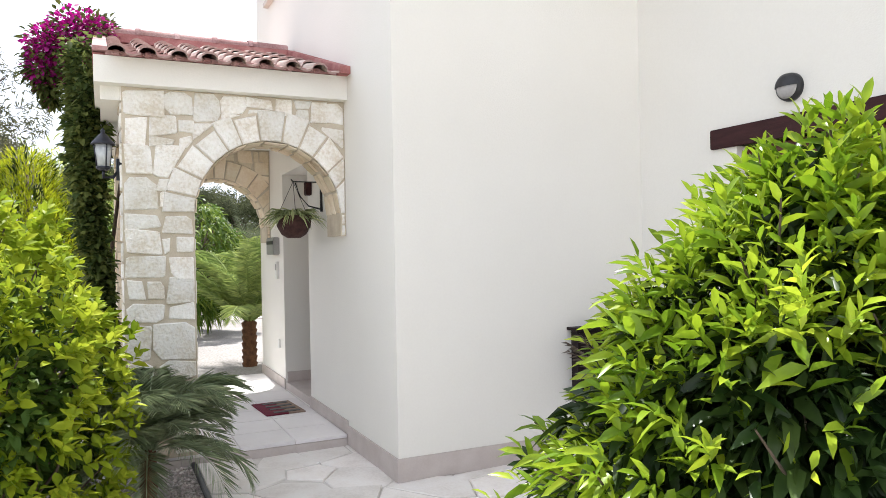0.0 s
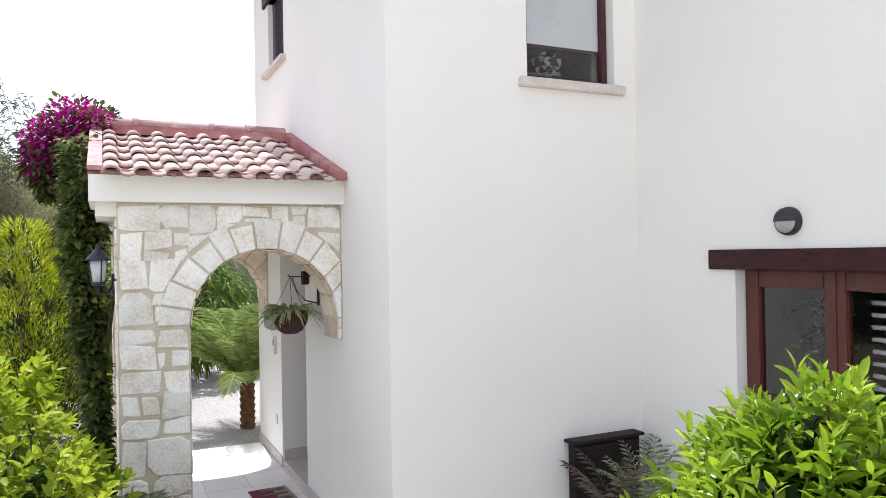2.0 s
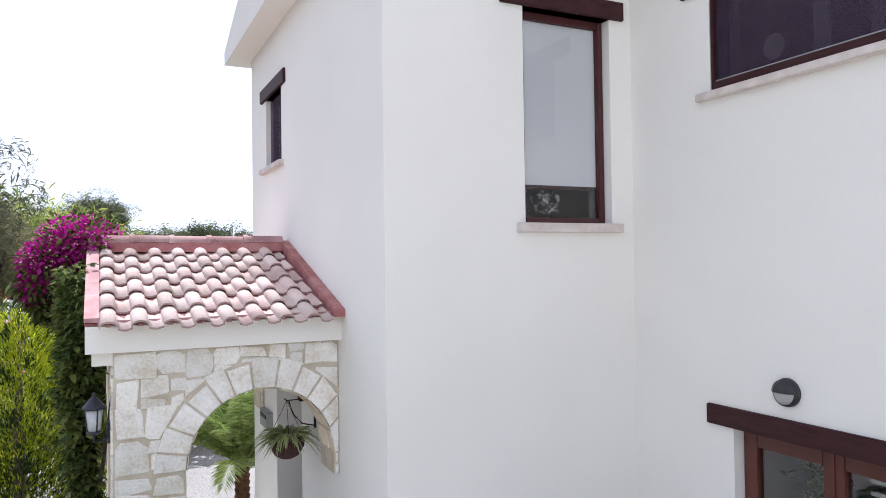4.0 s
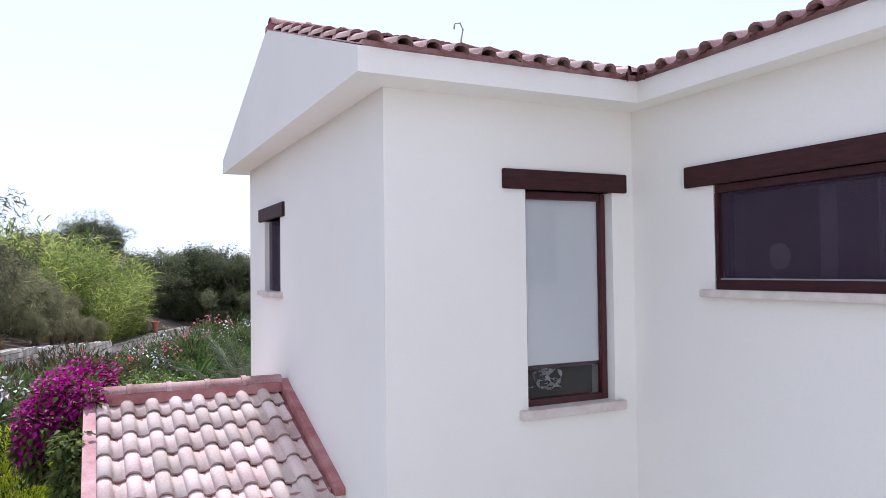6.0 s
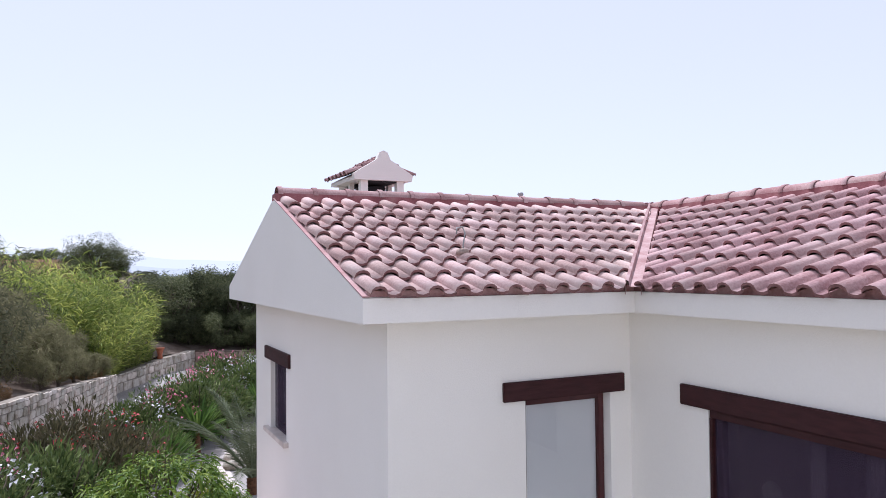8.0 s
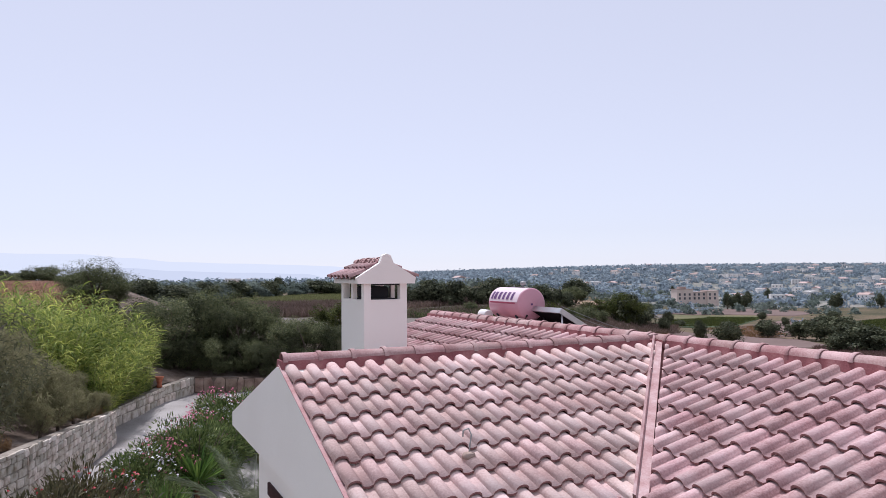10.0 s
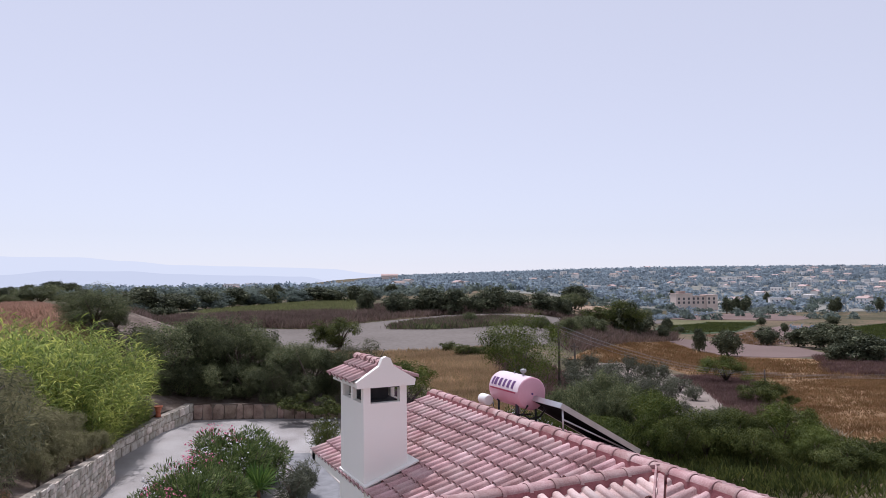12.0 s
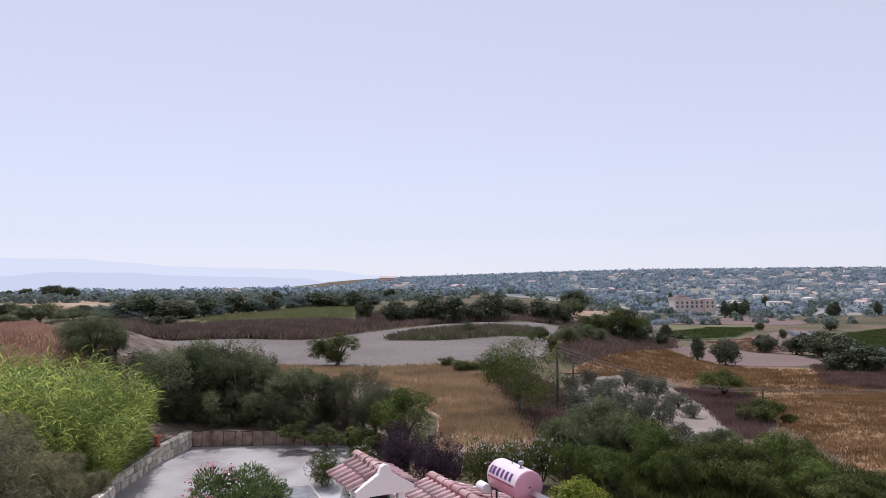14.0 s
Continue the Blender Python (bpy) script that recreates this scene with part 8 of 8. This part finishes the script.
scatter(bush, [(29.8, 26.4, -1.2, 1.6, 0.97, 0.87), (32.0, 26.0, -1.2, 3.3, 0.8, 0.85), (27.1, 25.7, -1.0, 5.0, 0.67, 0.82), (32.5, 19.7, -0.7, 0.4, 0.78, 0.53), (34.9, 19.2, -0.8, 2.1, 0.79, 0.52), (30.3, 23.1, -0.9, 3.8, 0.66, 0.66), (38.2, 18.9, -0.9, 5.5, 0.9, 0.5), (58.7, 46.9, -3.8, 0.9, 1.16, 0.81), (60.9, 45.7, -3.8, 2.6, 0.4, 0.35), (126.3, 150.1, -6.7, 4.3, 2.47, 2.68), (129.0, 163.2, -5.4, 6.0, 2.19, 1.71)])
low_dark = tree("wild_bush", "low dark thorny bush on the slope", 3.0, 2.2, "leaf_tree", 104, 13000, 0.14, 0.08, 20, lobe_size=0.24, spread=1.0, category="bush", clump=15)
scatter(low_dark, [(27.4, 34.8, -0.9, 1.4, 0.96, 1.26), (31.5, 37.6, -1.4, 3.1, 0.93, 1.45), (24.1, 32.0, -0.6, 4.8, 0.78, 1.23), (26.4, 36.5, -0.6, 0.3, 0.65, 0.86), (31.2, 34.7, -1.5, 2.0, 0.88, 1.31), (44.9, 38.8, -2.7, 3.7, 0.65, 0.52), (43.5, 39.6, -2.7, 5.4, 0.52, 0.43), (150.4, 169.9, -8.5, 0.8, 2.17, 2.6), (157.7, 216.6, -3.9, 2.5, 2.72, 2.35), (99.3, 130.3, -3.8, 4.2, 2.19, 1.45), (83.1, 114.2, -2.6, 5.9, 1.27, 1.34), (-7.0, 80.8, 6.9, 1.3, 1.32, 0.79), (-4.0, 85.7, 6.9, 3.0, 1.07, 0.49), (-11.8, 105.7, 6.9, 4.7, 0.84, 0.58)])
scatter(low_dark, [(-9.5, 74.6, 6.9, 0.1, 0.6, 0.48), (75.8, 113.1, -1.3, 1.8, 0.92, 1.06), (64.5, 121.1, -0.1, 3.5, 0.81, 0.91)], False)
low_far = tree("wild_bush", "low dark bush above the yard wall", 2.0, 1.3, "leaf_green_tree", 120, 7000, 0.13, 0.05, 14, lobe_size=0.34, spread=0.9, category="bush", clump=12)
scatter(low_far, [(10.0, 42.6, 0.8, 5.2, 0.89, 0.55), (11.9, 41.5, 0.5, 0.6, 1.06, 0.61), (13.8, 40.0, 0.4, 2.3, 1.05, 0.67)])
purple = tree("purple_bush", "purple-leaved plum shrub behind the house", 3.1, 1.7, "leaf_purple", 105, 7000, 0.13, 0.1, 18, lobe_size=0.34, spread=0.9, category="bush", clump=10)
scatter(purple, [(13.9, 33.1, -0.1, 4.0, 0.93, 1.15), (14.4, 30.4, -0.1, 5.7, 0.88, 1.09), (12.8, 32.4, -0.1, 1.2, 0.57, 0.95), (15.9, 30.8, -0.1, 2.9, 0.57, 0.78)])
vine_bush = oleander("flowering_shrub", "green shrub with white blossom behind the house", 106, "white", 2.3, 1.5, 200, "leaf_green_tree")
scatter(vine_bush, [(9.5, 33.9, -0.1, 4.6, 0.85, 0.94), (17.1, 29.9, -0.1, 6.3, 1.02, 1.16), (18.9, 29.2, -0.1, 1.7, 0.89, 1.21), (20.8, 29.5, -0.1, 3.4, 0.92, 1.17), (12.5, 36.5, -0.1, 5.1, 0.7, 0.7), (23.5, 32.0, -0.4, 0.5, 0.85, 1.01)])
lime_bush = tree("lime_bush", "bright yellow-green garden bush beyond the roof", 2.6, 1.3, "leaf_yellow_bush", 107, 5000, 0.15, 0.1, 14, category="bush")
scatter(lime_bush, [(18.2, 23.0, -0.1, 2.2, 1.0, 0.94), (18.3, 21.6, -0.0, 3.9, 0.73, 0.88)])
olive = tree("olive_tree", "small grey-green olive tree in bare soil", 2.6, 1.5, "leaf_olive", 108, 5200, 0.13, 0.16, 16, "grey_bark", lobe_size=0.36, spread=0.85, category="olive tree", clump=10)
scatter(olive, [(51.7, 66.0, -2.4, 5.6, 1.01, 1.03), (55.7, 67.0, -3.2, 1.0, 1.27, 0.82), (62.9, 72.2, -4.1, 2.7, 0.94, 1.15), (45.5, 56.1, -2.3, 4.4, 1.22, 1.02), (61.1, 67.0, -4.3, 6.1, 1.07, 1.15), (61.7, 65.1, -4.5, 1.5, 1.17, 1.22), (48.9, 56.6, -3.0, 3.2, 1.25, 0.91), (59.9, 60.3, -4.5, 4.9, 1.38, 0.86), (55.3, 53.0, -4.1, 0.4, 0.84, 0.78), (47.6, 48.7, -3.3, 2.1, 0.94, 1.08), (43.9, 42.8, -3.0, 3.8, 0.73, 0.68), (48.2, 52.0, -3.3, 5.5, 1.03, 1.11), (41.9, 46.0, -2.6, 0.9, 1.04, 1.09), (38.0, 49.9, -1.4, 2.6, 1.29, 1.01)])
scatter(olive, [(40.1, 47.2, -2.2, 4.3, 1.26, 1.1), (34.5, 43.5, -1.4, 6.0, 1.34, 1.0), (45.3, 40.3, -2.9, 1.4, 0.67, 0.51), (44.6, 59.9, -1.6, 3.1, 0.91, 0.93), (39.0, 40.6, -2.5, 4.8, 0.76, 0.79), (40.4, 38.0, -2.5, 0.2, 0.92, 0.57)], False)

far_tree = tree("field_tree", "dark spreading tree standing among the fields", 5.6, 3.0, "leaf_field", 109, 5200, 0.42, 0.06, 22, lobe_size=0.34, clump=6)
scatter(far_tree, [(122.0, 110.4, -8.6, 1.9, 1.27, 1.06), (125.6, 122.1, -9.1, 3.6, 0.71, 1.06), (166.6, 176.8, -10.1, 5.3, 0.76, 0.96), (179.5, 184.7, -10.9, 0.7, 0.89, 0.39), (161.6, 133.5, -10.1, 2.4, 1.39, 0.92), (216.7, 172.8, -11.7, 4.1, 0.66, 0.64), (163.2, 125.2, -9.8, 5.8, 1.52, 0.88), (161.9, 116.9, -9.6, 1.3, 2.04, 1.19), (146.9, 100.2, -8.7, 3.0, 1.8, 1.22), (129.4, 83.4, -7.7, 4.7, 1.76, 1.0), (126.9, 87.9, -7.8, 0.1, 1.12, 0.7), (251.8, 212.5, -12.7, 1.8, 0.79, 0.62), (275.0, 196.7, -12.6, 3.5, 1.17, 0.71), (166.1, 226.4, -4.2, 5.2, 2.45, 1.76)])
scatter(far_tree, [(127.2, 150.0, -6.8, 0.6, 1.89, 1.65), (138.4, 157.3, -7.9, 2.3, 1.67, 1.16), (141.5, 151.5, -9.1, 4.0, 0.79, 0.79), (207.6, 157.9, -11.3, 5.7, 0.77, 0.59)], False)
scatter(far_tree, [(9.3, 213.7, 0.1, 1.1, 2.61, 1.26), (19.1, 215.5, -0.1, 2.8, 2.35, 0.97), (27.9, 223.4, -0.1, 4.5, 1.76, 1.09), (37.6, 232.2, -0.1, 6.2, 2.24, 1.15), (50.2, 240.9, -0.1, 1.6, 1.97, 1.07), (57.4, 255.7, -0.1, 3.3, 1.01, 1.3), (73.4, 260.7, -0.1, 5.0, 2.64, 1.06), (61.8, 174.4, -0.1, 0.5, 1.1, 1.12), (62.9, 155.5, -0.1, 2.2, 1.39, 1.05), (72.3, 156.6, -0.1, 3.9, 1.72, 1.22), (77.0, 153.5, -0.1, 5.6, 1.71, 1.16), (89.7, 156.3, -0.1, 1.0, 1.79, 1.27), (106.5, 172.8, -0.5, 2.7, 1.67, 0.97), (110.4, 165.6, -1.6, 4.4, 1.63, 1.14)], False)
scatter(far_tree, [(117.9, 169.7, -2.4, 6.1, 1.01, 1.05), (122.6, 170.7, -3.1, 1.5, 1.03, 0.99), (78.8, 256.7, -0.1, 3.2, 1.75, 0.85), (85.0, 252.0, -0.1, 4.9, 1.74, 1.14), (132.8, 336.0, -0.1, 0.3, 1.42, 1.03), (83.7, 154.3, -0.1, 2.0, 1.17, 0.85), (68.8, 158.9, -0.1, 3.7, 1.15, 0.75)], False)
scatter(far_tree, [(-26.0, 473.9, -0.1, 5.4, 2.04, 1.45), (-41.7, 530.8, -0.1, 0.8, 2.25, 1.09), (-50.3, 523.2, -0.1, 2.5, 1.18, 0.92), (-21.5, 469.9, -0.1, 4.2, 2.71, 1.51), (-13.4, 438.4, -0.1, 5.9, 1.91, 1.36), (10.7, 172.8, -0.0, 1.4, 0.96, 0.52), (6.3, 166.3, 0.8, 3.1, 1.02, 0.44), (14.4, 180.0, -0.1, 4.8, 0.84, 0.49), (-11.6, 90.8, 6.9, 0.2, 0.4, 0.33), (-3.3, 93.3, 6.9, 1.9, 0.57, 0.27)], False)

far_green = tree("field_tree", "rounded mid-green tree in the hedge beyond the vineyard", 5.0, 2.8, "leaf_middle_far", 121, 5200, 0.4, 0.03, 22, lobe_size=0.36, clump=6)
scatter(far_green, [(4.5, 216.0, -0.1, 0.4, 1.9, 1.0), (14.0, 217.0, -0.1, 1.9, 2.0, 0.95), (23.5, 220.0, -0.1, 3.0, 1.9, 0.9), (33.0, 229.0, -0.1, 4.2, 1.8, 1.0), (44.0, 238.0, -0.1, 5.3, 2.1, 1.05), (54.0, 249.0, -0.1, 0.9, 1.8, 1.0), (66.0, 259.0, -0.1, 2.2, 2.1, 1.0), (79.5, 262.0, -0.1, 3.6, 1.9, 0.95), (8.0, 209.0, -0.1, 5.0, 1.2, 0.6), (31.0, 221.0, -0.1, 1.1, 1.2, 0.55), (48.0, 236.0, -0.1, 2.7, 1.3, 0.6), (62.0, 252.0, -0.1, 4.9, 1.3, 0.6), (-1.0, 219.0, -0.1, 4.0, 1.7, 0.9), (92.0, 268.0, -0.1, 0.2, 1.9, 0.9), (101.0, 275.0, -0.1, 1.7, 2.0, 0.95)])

# ---------------------------------------------------------------- power line
for k, (x, y, z, h) in enumerate(((36.5, 50.6, -1.0, 6.2), (47.6, 63.5, -2.6, 4.4), (72.1, 58.3, -5.2, 3.0), (118.0, 48.0, -6.6, 4.6))):
    pole = thing("power_pole", "weathered wooden power pole", "pole", (x, y, z), "power line")
    bm = bmesh.new()
    tube(bm, [(0, 0, -0.3), (0.02, 0, h * 0.5), (0, 0, h)], [0.13, 0.12, 0.09], 8)
    part("post", bm, M["pole"], pole)
    if h > 4:
        part("crossarm", boxes((-0.05, 0.05, -0.7, 0.7, h - 0.45, h - 0.35)), M["pole"], pole)
ends = [((36.5, 50.6, 4.9), (72.1, 58.3, -2.6)), ((72.1, 58.3, -2.6), (118.0, 48.0, -2.5))]
for a, b in ends:
    for k in range(5):
        bm = bmesh.new()
        off = Vector((0, -0.6 + 0.3 * k, 0.10 * (k % 2) - 0.25 * (k // 2)))
        A, B = Vector(a) + off, Vector(b) + off
        tube(bm, [A.lerp(B, i / 8) - Vector((0, 0, 1.1 * (1 - (2 * i / 8 - 1) ** 2))) for i in range(9)], 0.012, 4)
        tagged(part("power_cable", bm, M["wire"]), "thin sagging power cable across the fields", "cable", "power line")

# ---------------------------------------------------------------- far woods and village
rng = np.random.default_rng(201)
CAM = np.array([-2.0, -5.0])
FW, RT = np.array([0.436, 0.9]), np.array([0.9, -0.436])


def strewn(count, near, far, left, right, ok):
    out = []
    while len(out) < count:
        u = math.sqrt(rng.uniform(near ** 2, far ** 2))
        a = rng.uniform(left, right)
        p = u * FW + a * u * RT
        if ok(u, a, rng.random()):
            out.append((p[0], p[1], terrain(p[0], p[1])))
    return np.array(out)


sheet("village_ground", [tuple(u * FW + a * u * RT) for u, a in ((400, 0.08), (620, 0.02), (1450, 0.02), (1450, 0.8), (900, 0.8), (430, 0.75), (420, 0.4))], 0.4, M["village_soil"], "hazy patchwork of gardens and plots round the village", "ground", 40)


def woods(name, label, spots, low, high, leaf, cards=22):
    n = len(spots)
    size = rng.uniform(low, high, n)
    who = np.repeat(np.arange(n), cards)
    o = sphere_points(n * cards, rng)
    o[:, 2] = np.abs(o[:, 2])
    c = spots[who] + o * size[who][:, None] * np.array([0.72, 0.72, 0.9]) * rng.uniform(0.45, 1.0, (len(who), 1))
    out = unit(o + rng.normal(0, 0.25, o.shape))
    d = np.cross(out, rng.normal(size=o.shape)) + 0.2 * out
    ob = new(name, leaf_mesh(name, c, d, size[who] * rng.uniform(0.3, 0.6, len(who)), 0.75, M[leaf], rng, droop=0.2, facing=out))
    return tagged(ob, label, "woods", kind="stuff")


def wooded(u, a, r):
    """Where the hills carry trees: thick on the ridge, in clumps between the village gardens."""
    p = u * FW + a * u * RT
    clump = 0.5 + 0.9 * noise.noise(Vector((p[0], p[1], 0)) * 0.018) + 0.5 * noise.noise(Vector((p[0], p[1], 7)) * 0.05)
    if a < 0.04:
        return 330 < u < (780 if a < -0.14 else 1450) and r < clump + 0.2
    if u < 340:
        return False
    return r < clump * (0.5 if u < 470 else 0.95 if u < 950 else 1.6)


near_woods = strewn(1500, 300, 620, -0.75, 0.78, wooded)
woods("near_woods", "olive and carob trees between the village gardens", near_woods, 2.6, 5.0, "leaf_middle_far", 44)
woods("far_woods", "distant olive and carob woods on the hills", strewn(7600, 420, 1480, -0.6, 0.78, wooded), 3.4, 6.6, "leaf_far_hazed", 30)
woods("far_ridge_woods", "trees along the far ridge", strewn(1800, 1150, 1500, -0.16, 0.8, lambda u, a, r: True), 4.5, 8.5, "leaf_far_hazed", 26)
woods("ridge_woods_near", "trees along the rise before the mountains", strewn(1500, 760, 1800, -0.19, 0.06, lambda u, a, r: True), 3.6, 7.0, "leaf_far_hazed", 26)
woods("valley_hedges", "dark hedges between the valley fields", np.array([(x, y, terrain(x, y)) for x, y in [(200 + 3.2 * k + rng.normal(0, 1.5), 232 + 1.9 * k + rng.normal(0, 1.5)) for k in range(36)] + [(225 + 3.0 * k + rng.normal(0, 1.5), 246 + 2.3 * k + rng.normal(0, 2)) for k in range(40)] + [(150 + 3.0 * k + rng.normal(0, 2.0), 92 + 3.2 * k + rng.normal(0, 2)) for k in range(30)] + [(330 + 4 * k + rng.normal(0, 3), 320 - 3.4 * k + rng.normal(0, 3)) for k in range(60)]]), 1.4, 2.8, "leaf_far_hazed")
cyp = tree("tall_tree", "tall dark tree near the village", 10.0, 2.8, "leaf_field", 211, 1600, 1.0, 0.05, 16)
spots = [(1290, 420), (1300, 430), (1280, 415), (1465, 400), (1315, 440), (1310, 425), (1185, 600), (1475, 410), (1550, 420), (1350, 520)]
cyp_rows = []
for px, d in spots:
    p = CAM + d * FW + (px - 784) / 1277 * d * RT
    cyp_rows.append((p[0], p[1], terrain(p[0], p[1]), px % 6, 0.8 + 0.04 * (px % 7)))
scatter(cyp, cyp_rows)


def village_house(label, w, d, h, roof, wall="house_white"):
    root = thing("village_house", label, "house", group="village houses")
    part("wall", boxes((-w / 2, w / 2, -d / 2, d / 2, -2.0, h)), M[wall], root)
    bm = bmesh.new()
    if roof == "flat":
        box(bm, -w / 2 - 0.2, w / 2 + 0.2, -d / 2 - 0.2, d / 2 + 0.2, h, h + 0.35)
    else:
        prism(bm, [(-w / 2 - 0.4, -d / 2 - 0.4, h), (-w / 2 - 0.4, 0, h + d * 0.22), (-w / 2 - 0.4, d / 2 + 0.4, h)], (w + 0.8, 0, 0))
    part("roof", bm, M["house_white"] if roof == "flat" else M["house_roof"], root)
    for s in (-1, 1):
        for k in range(max(2, int(w / 3.2))):
            for lev in range(max(1, int(h / 2.9))):
                x = -w / 2 + w * (k + 0.5) / max(2, int(w / 3.2))
                part("window", boxes((x - 0.55, x + 0.55, s * (d / 2 + 0.03) - 0.03, s * (d / 2 + 0.03) + 0.03, 0.9 + 2.9 * lev, 2.2 + 2.9 * lev)), M["dark_window"], root)
    return root


protos = [village_house("flat-roofed white village house among trees", 11, 8, 6.2, "flat"), village_house("white village house with a red tiled roof", 10, 8, 3.4, "tile"), village_house("two-storey cream house with a tiled roof", 12, 8, 6.0, "tile")]
spots = strewn(230, 380, 1420, 0.07, 0.72, lambda u, a, r: u > 490 and r < 0.3 + 0.5 * smooth(0.1, 0.4, a))
for k, s in enumerate(spots):
    scatter(protos[k % 3 if k < 3 else (0, 0, 1, 0, 2)[k % 5]], [(s[0], s[1], s[2] + 0.5, float(rng.uniform(0, 3.1)), float(rng.uniform(0.5, 0.9)))], k < 3)
spots = strewn(10, 430, 640, -0.35, 0.06, lambda u, a, r: True)
for k, s in enumerate(spots):
    scatter(protos[k % 3], [(s[0], s[1], s[2] + 0.8, float(rng.uniform(0, 3.1)), 0.7)], False)
hotel = thing("large_building", "long peach-coloured building of several blocks near the village", "building")
part("wall", boxes((-15, -3, -6, 6, -7, 7.5), (-3, 7, -5, 5, -7, 5.5), (7, 15, -7, 6, -7, 6.4)), M["house_pink"], hotel)
part("roof", boxes((-15.4, -2.6, -6.4, 6.4, 7.5, 7.8), (-2.59, 6.59, -5.3, 5.3, 5.5, 5.75), (6.6, 15.4, -7.4, 6.4, 6.4, 6.7), (-12, -7, -3, 3, 7.8, 9.4)), M["house_roof"], hotel)
for k in range(8):
    for lev in range(2):
        front = -6.0 if k < 4 else (-5.0 if k < 6 else -7.0)
        part("window", boxes((-13.6 + 3.6 * k, -12.2 + 3.6 * k, front - 0.06, front, 0.3 + 2.8 * lev, 2.0 + 2.8 * lev)), M["dark_window"], hotel)
p = CAM + 450 * FW + (1222 - 784) / 1277 * 450 * RT
stand(hotel, p[0], p[1], terrain(p[0], p[1]) + 4.2, radians(-24), 0.85)
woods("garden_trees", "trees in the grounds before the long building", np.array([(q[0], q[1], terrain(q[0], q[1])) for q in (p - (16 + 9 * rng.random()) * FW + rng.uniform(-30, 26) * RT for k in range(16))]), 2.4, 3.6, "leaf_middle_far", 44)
villa = thing("hilltop_villa", "pale hilltop villa with a tiled roof above a bare slope", "house")
part("wall", boxes((-10, 10, -5, 5, -4, 3.2)), M["house_pink"], villa)
bm = bmesh.new()
prism(bm, [(-10.6, -5.6, 3.2), (-10.6, 0, 5.2), (-10.6, 5.6, 3.2)], (21.2, 0, 0))
part("roof", bm, M["house_roof"], villa)
p = CAM + 900 * FW + (686 - 784) / 1277 * 900 * RT
stand(villa, p[0], p[1], 6.5, radians(-24))

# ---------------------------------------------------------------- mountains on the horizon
# Flat strip that glows in one pale blue, which stands for distance haze.
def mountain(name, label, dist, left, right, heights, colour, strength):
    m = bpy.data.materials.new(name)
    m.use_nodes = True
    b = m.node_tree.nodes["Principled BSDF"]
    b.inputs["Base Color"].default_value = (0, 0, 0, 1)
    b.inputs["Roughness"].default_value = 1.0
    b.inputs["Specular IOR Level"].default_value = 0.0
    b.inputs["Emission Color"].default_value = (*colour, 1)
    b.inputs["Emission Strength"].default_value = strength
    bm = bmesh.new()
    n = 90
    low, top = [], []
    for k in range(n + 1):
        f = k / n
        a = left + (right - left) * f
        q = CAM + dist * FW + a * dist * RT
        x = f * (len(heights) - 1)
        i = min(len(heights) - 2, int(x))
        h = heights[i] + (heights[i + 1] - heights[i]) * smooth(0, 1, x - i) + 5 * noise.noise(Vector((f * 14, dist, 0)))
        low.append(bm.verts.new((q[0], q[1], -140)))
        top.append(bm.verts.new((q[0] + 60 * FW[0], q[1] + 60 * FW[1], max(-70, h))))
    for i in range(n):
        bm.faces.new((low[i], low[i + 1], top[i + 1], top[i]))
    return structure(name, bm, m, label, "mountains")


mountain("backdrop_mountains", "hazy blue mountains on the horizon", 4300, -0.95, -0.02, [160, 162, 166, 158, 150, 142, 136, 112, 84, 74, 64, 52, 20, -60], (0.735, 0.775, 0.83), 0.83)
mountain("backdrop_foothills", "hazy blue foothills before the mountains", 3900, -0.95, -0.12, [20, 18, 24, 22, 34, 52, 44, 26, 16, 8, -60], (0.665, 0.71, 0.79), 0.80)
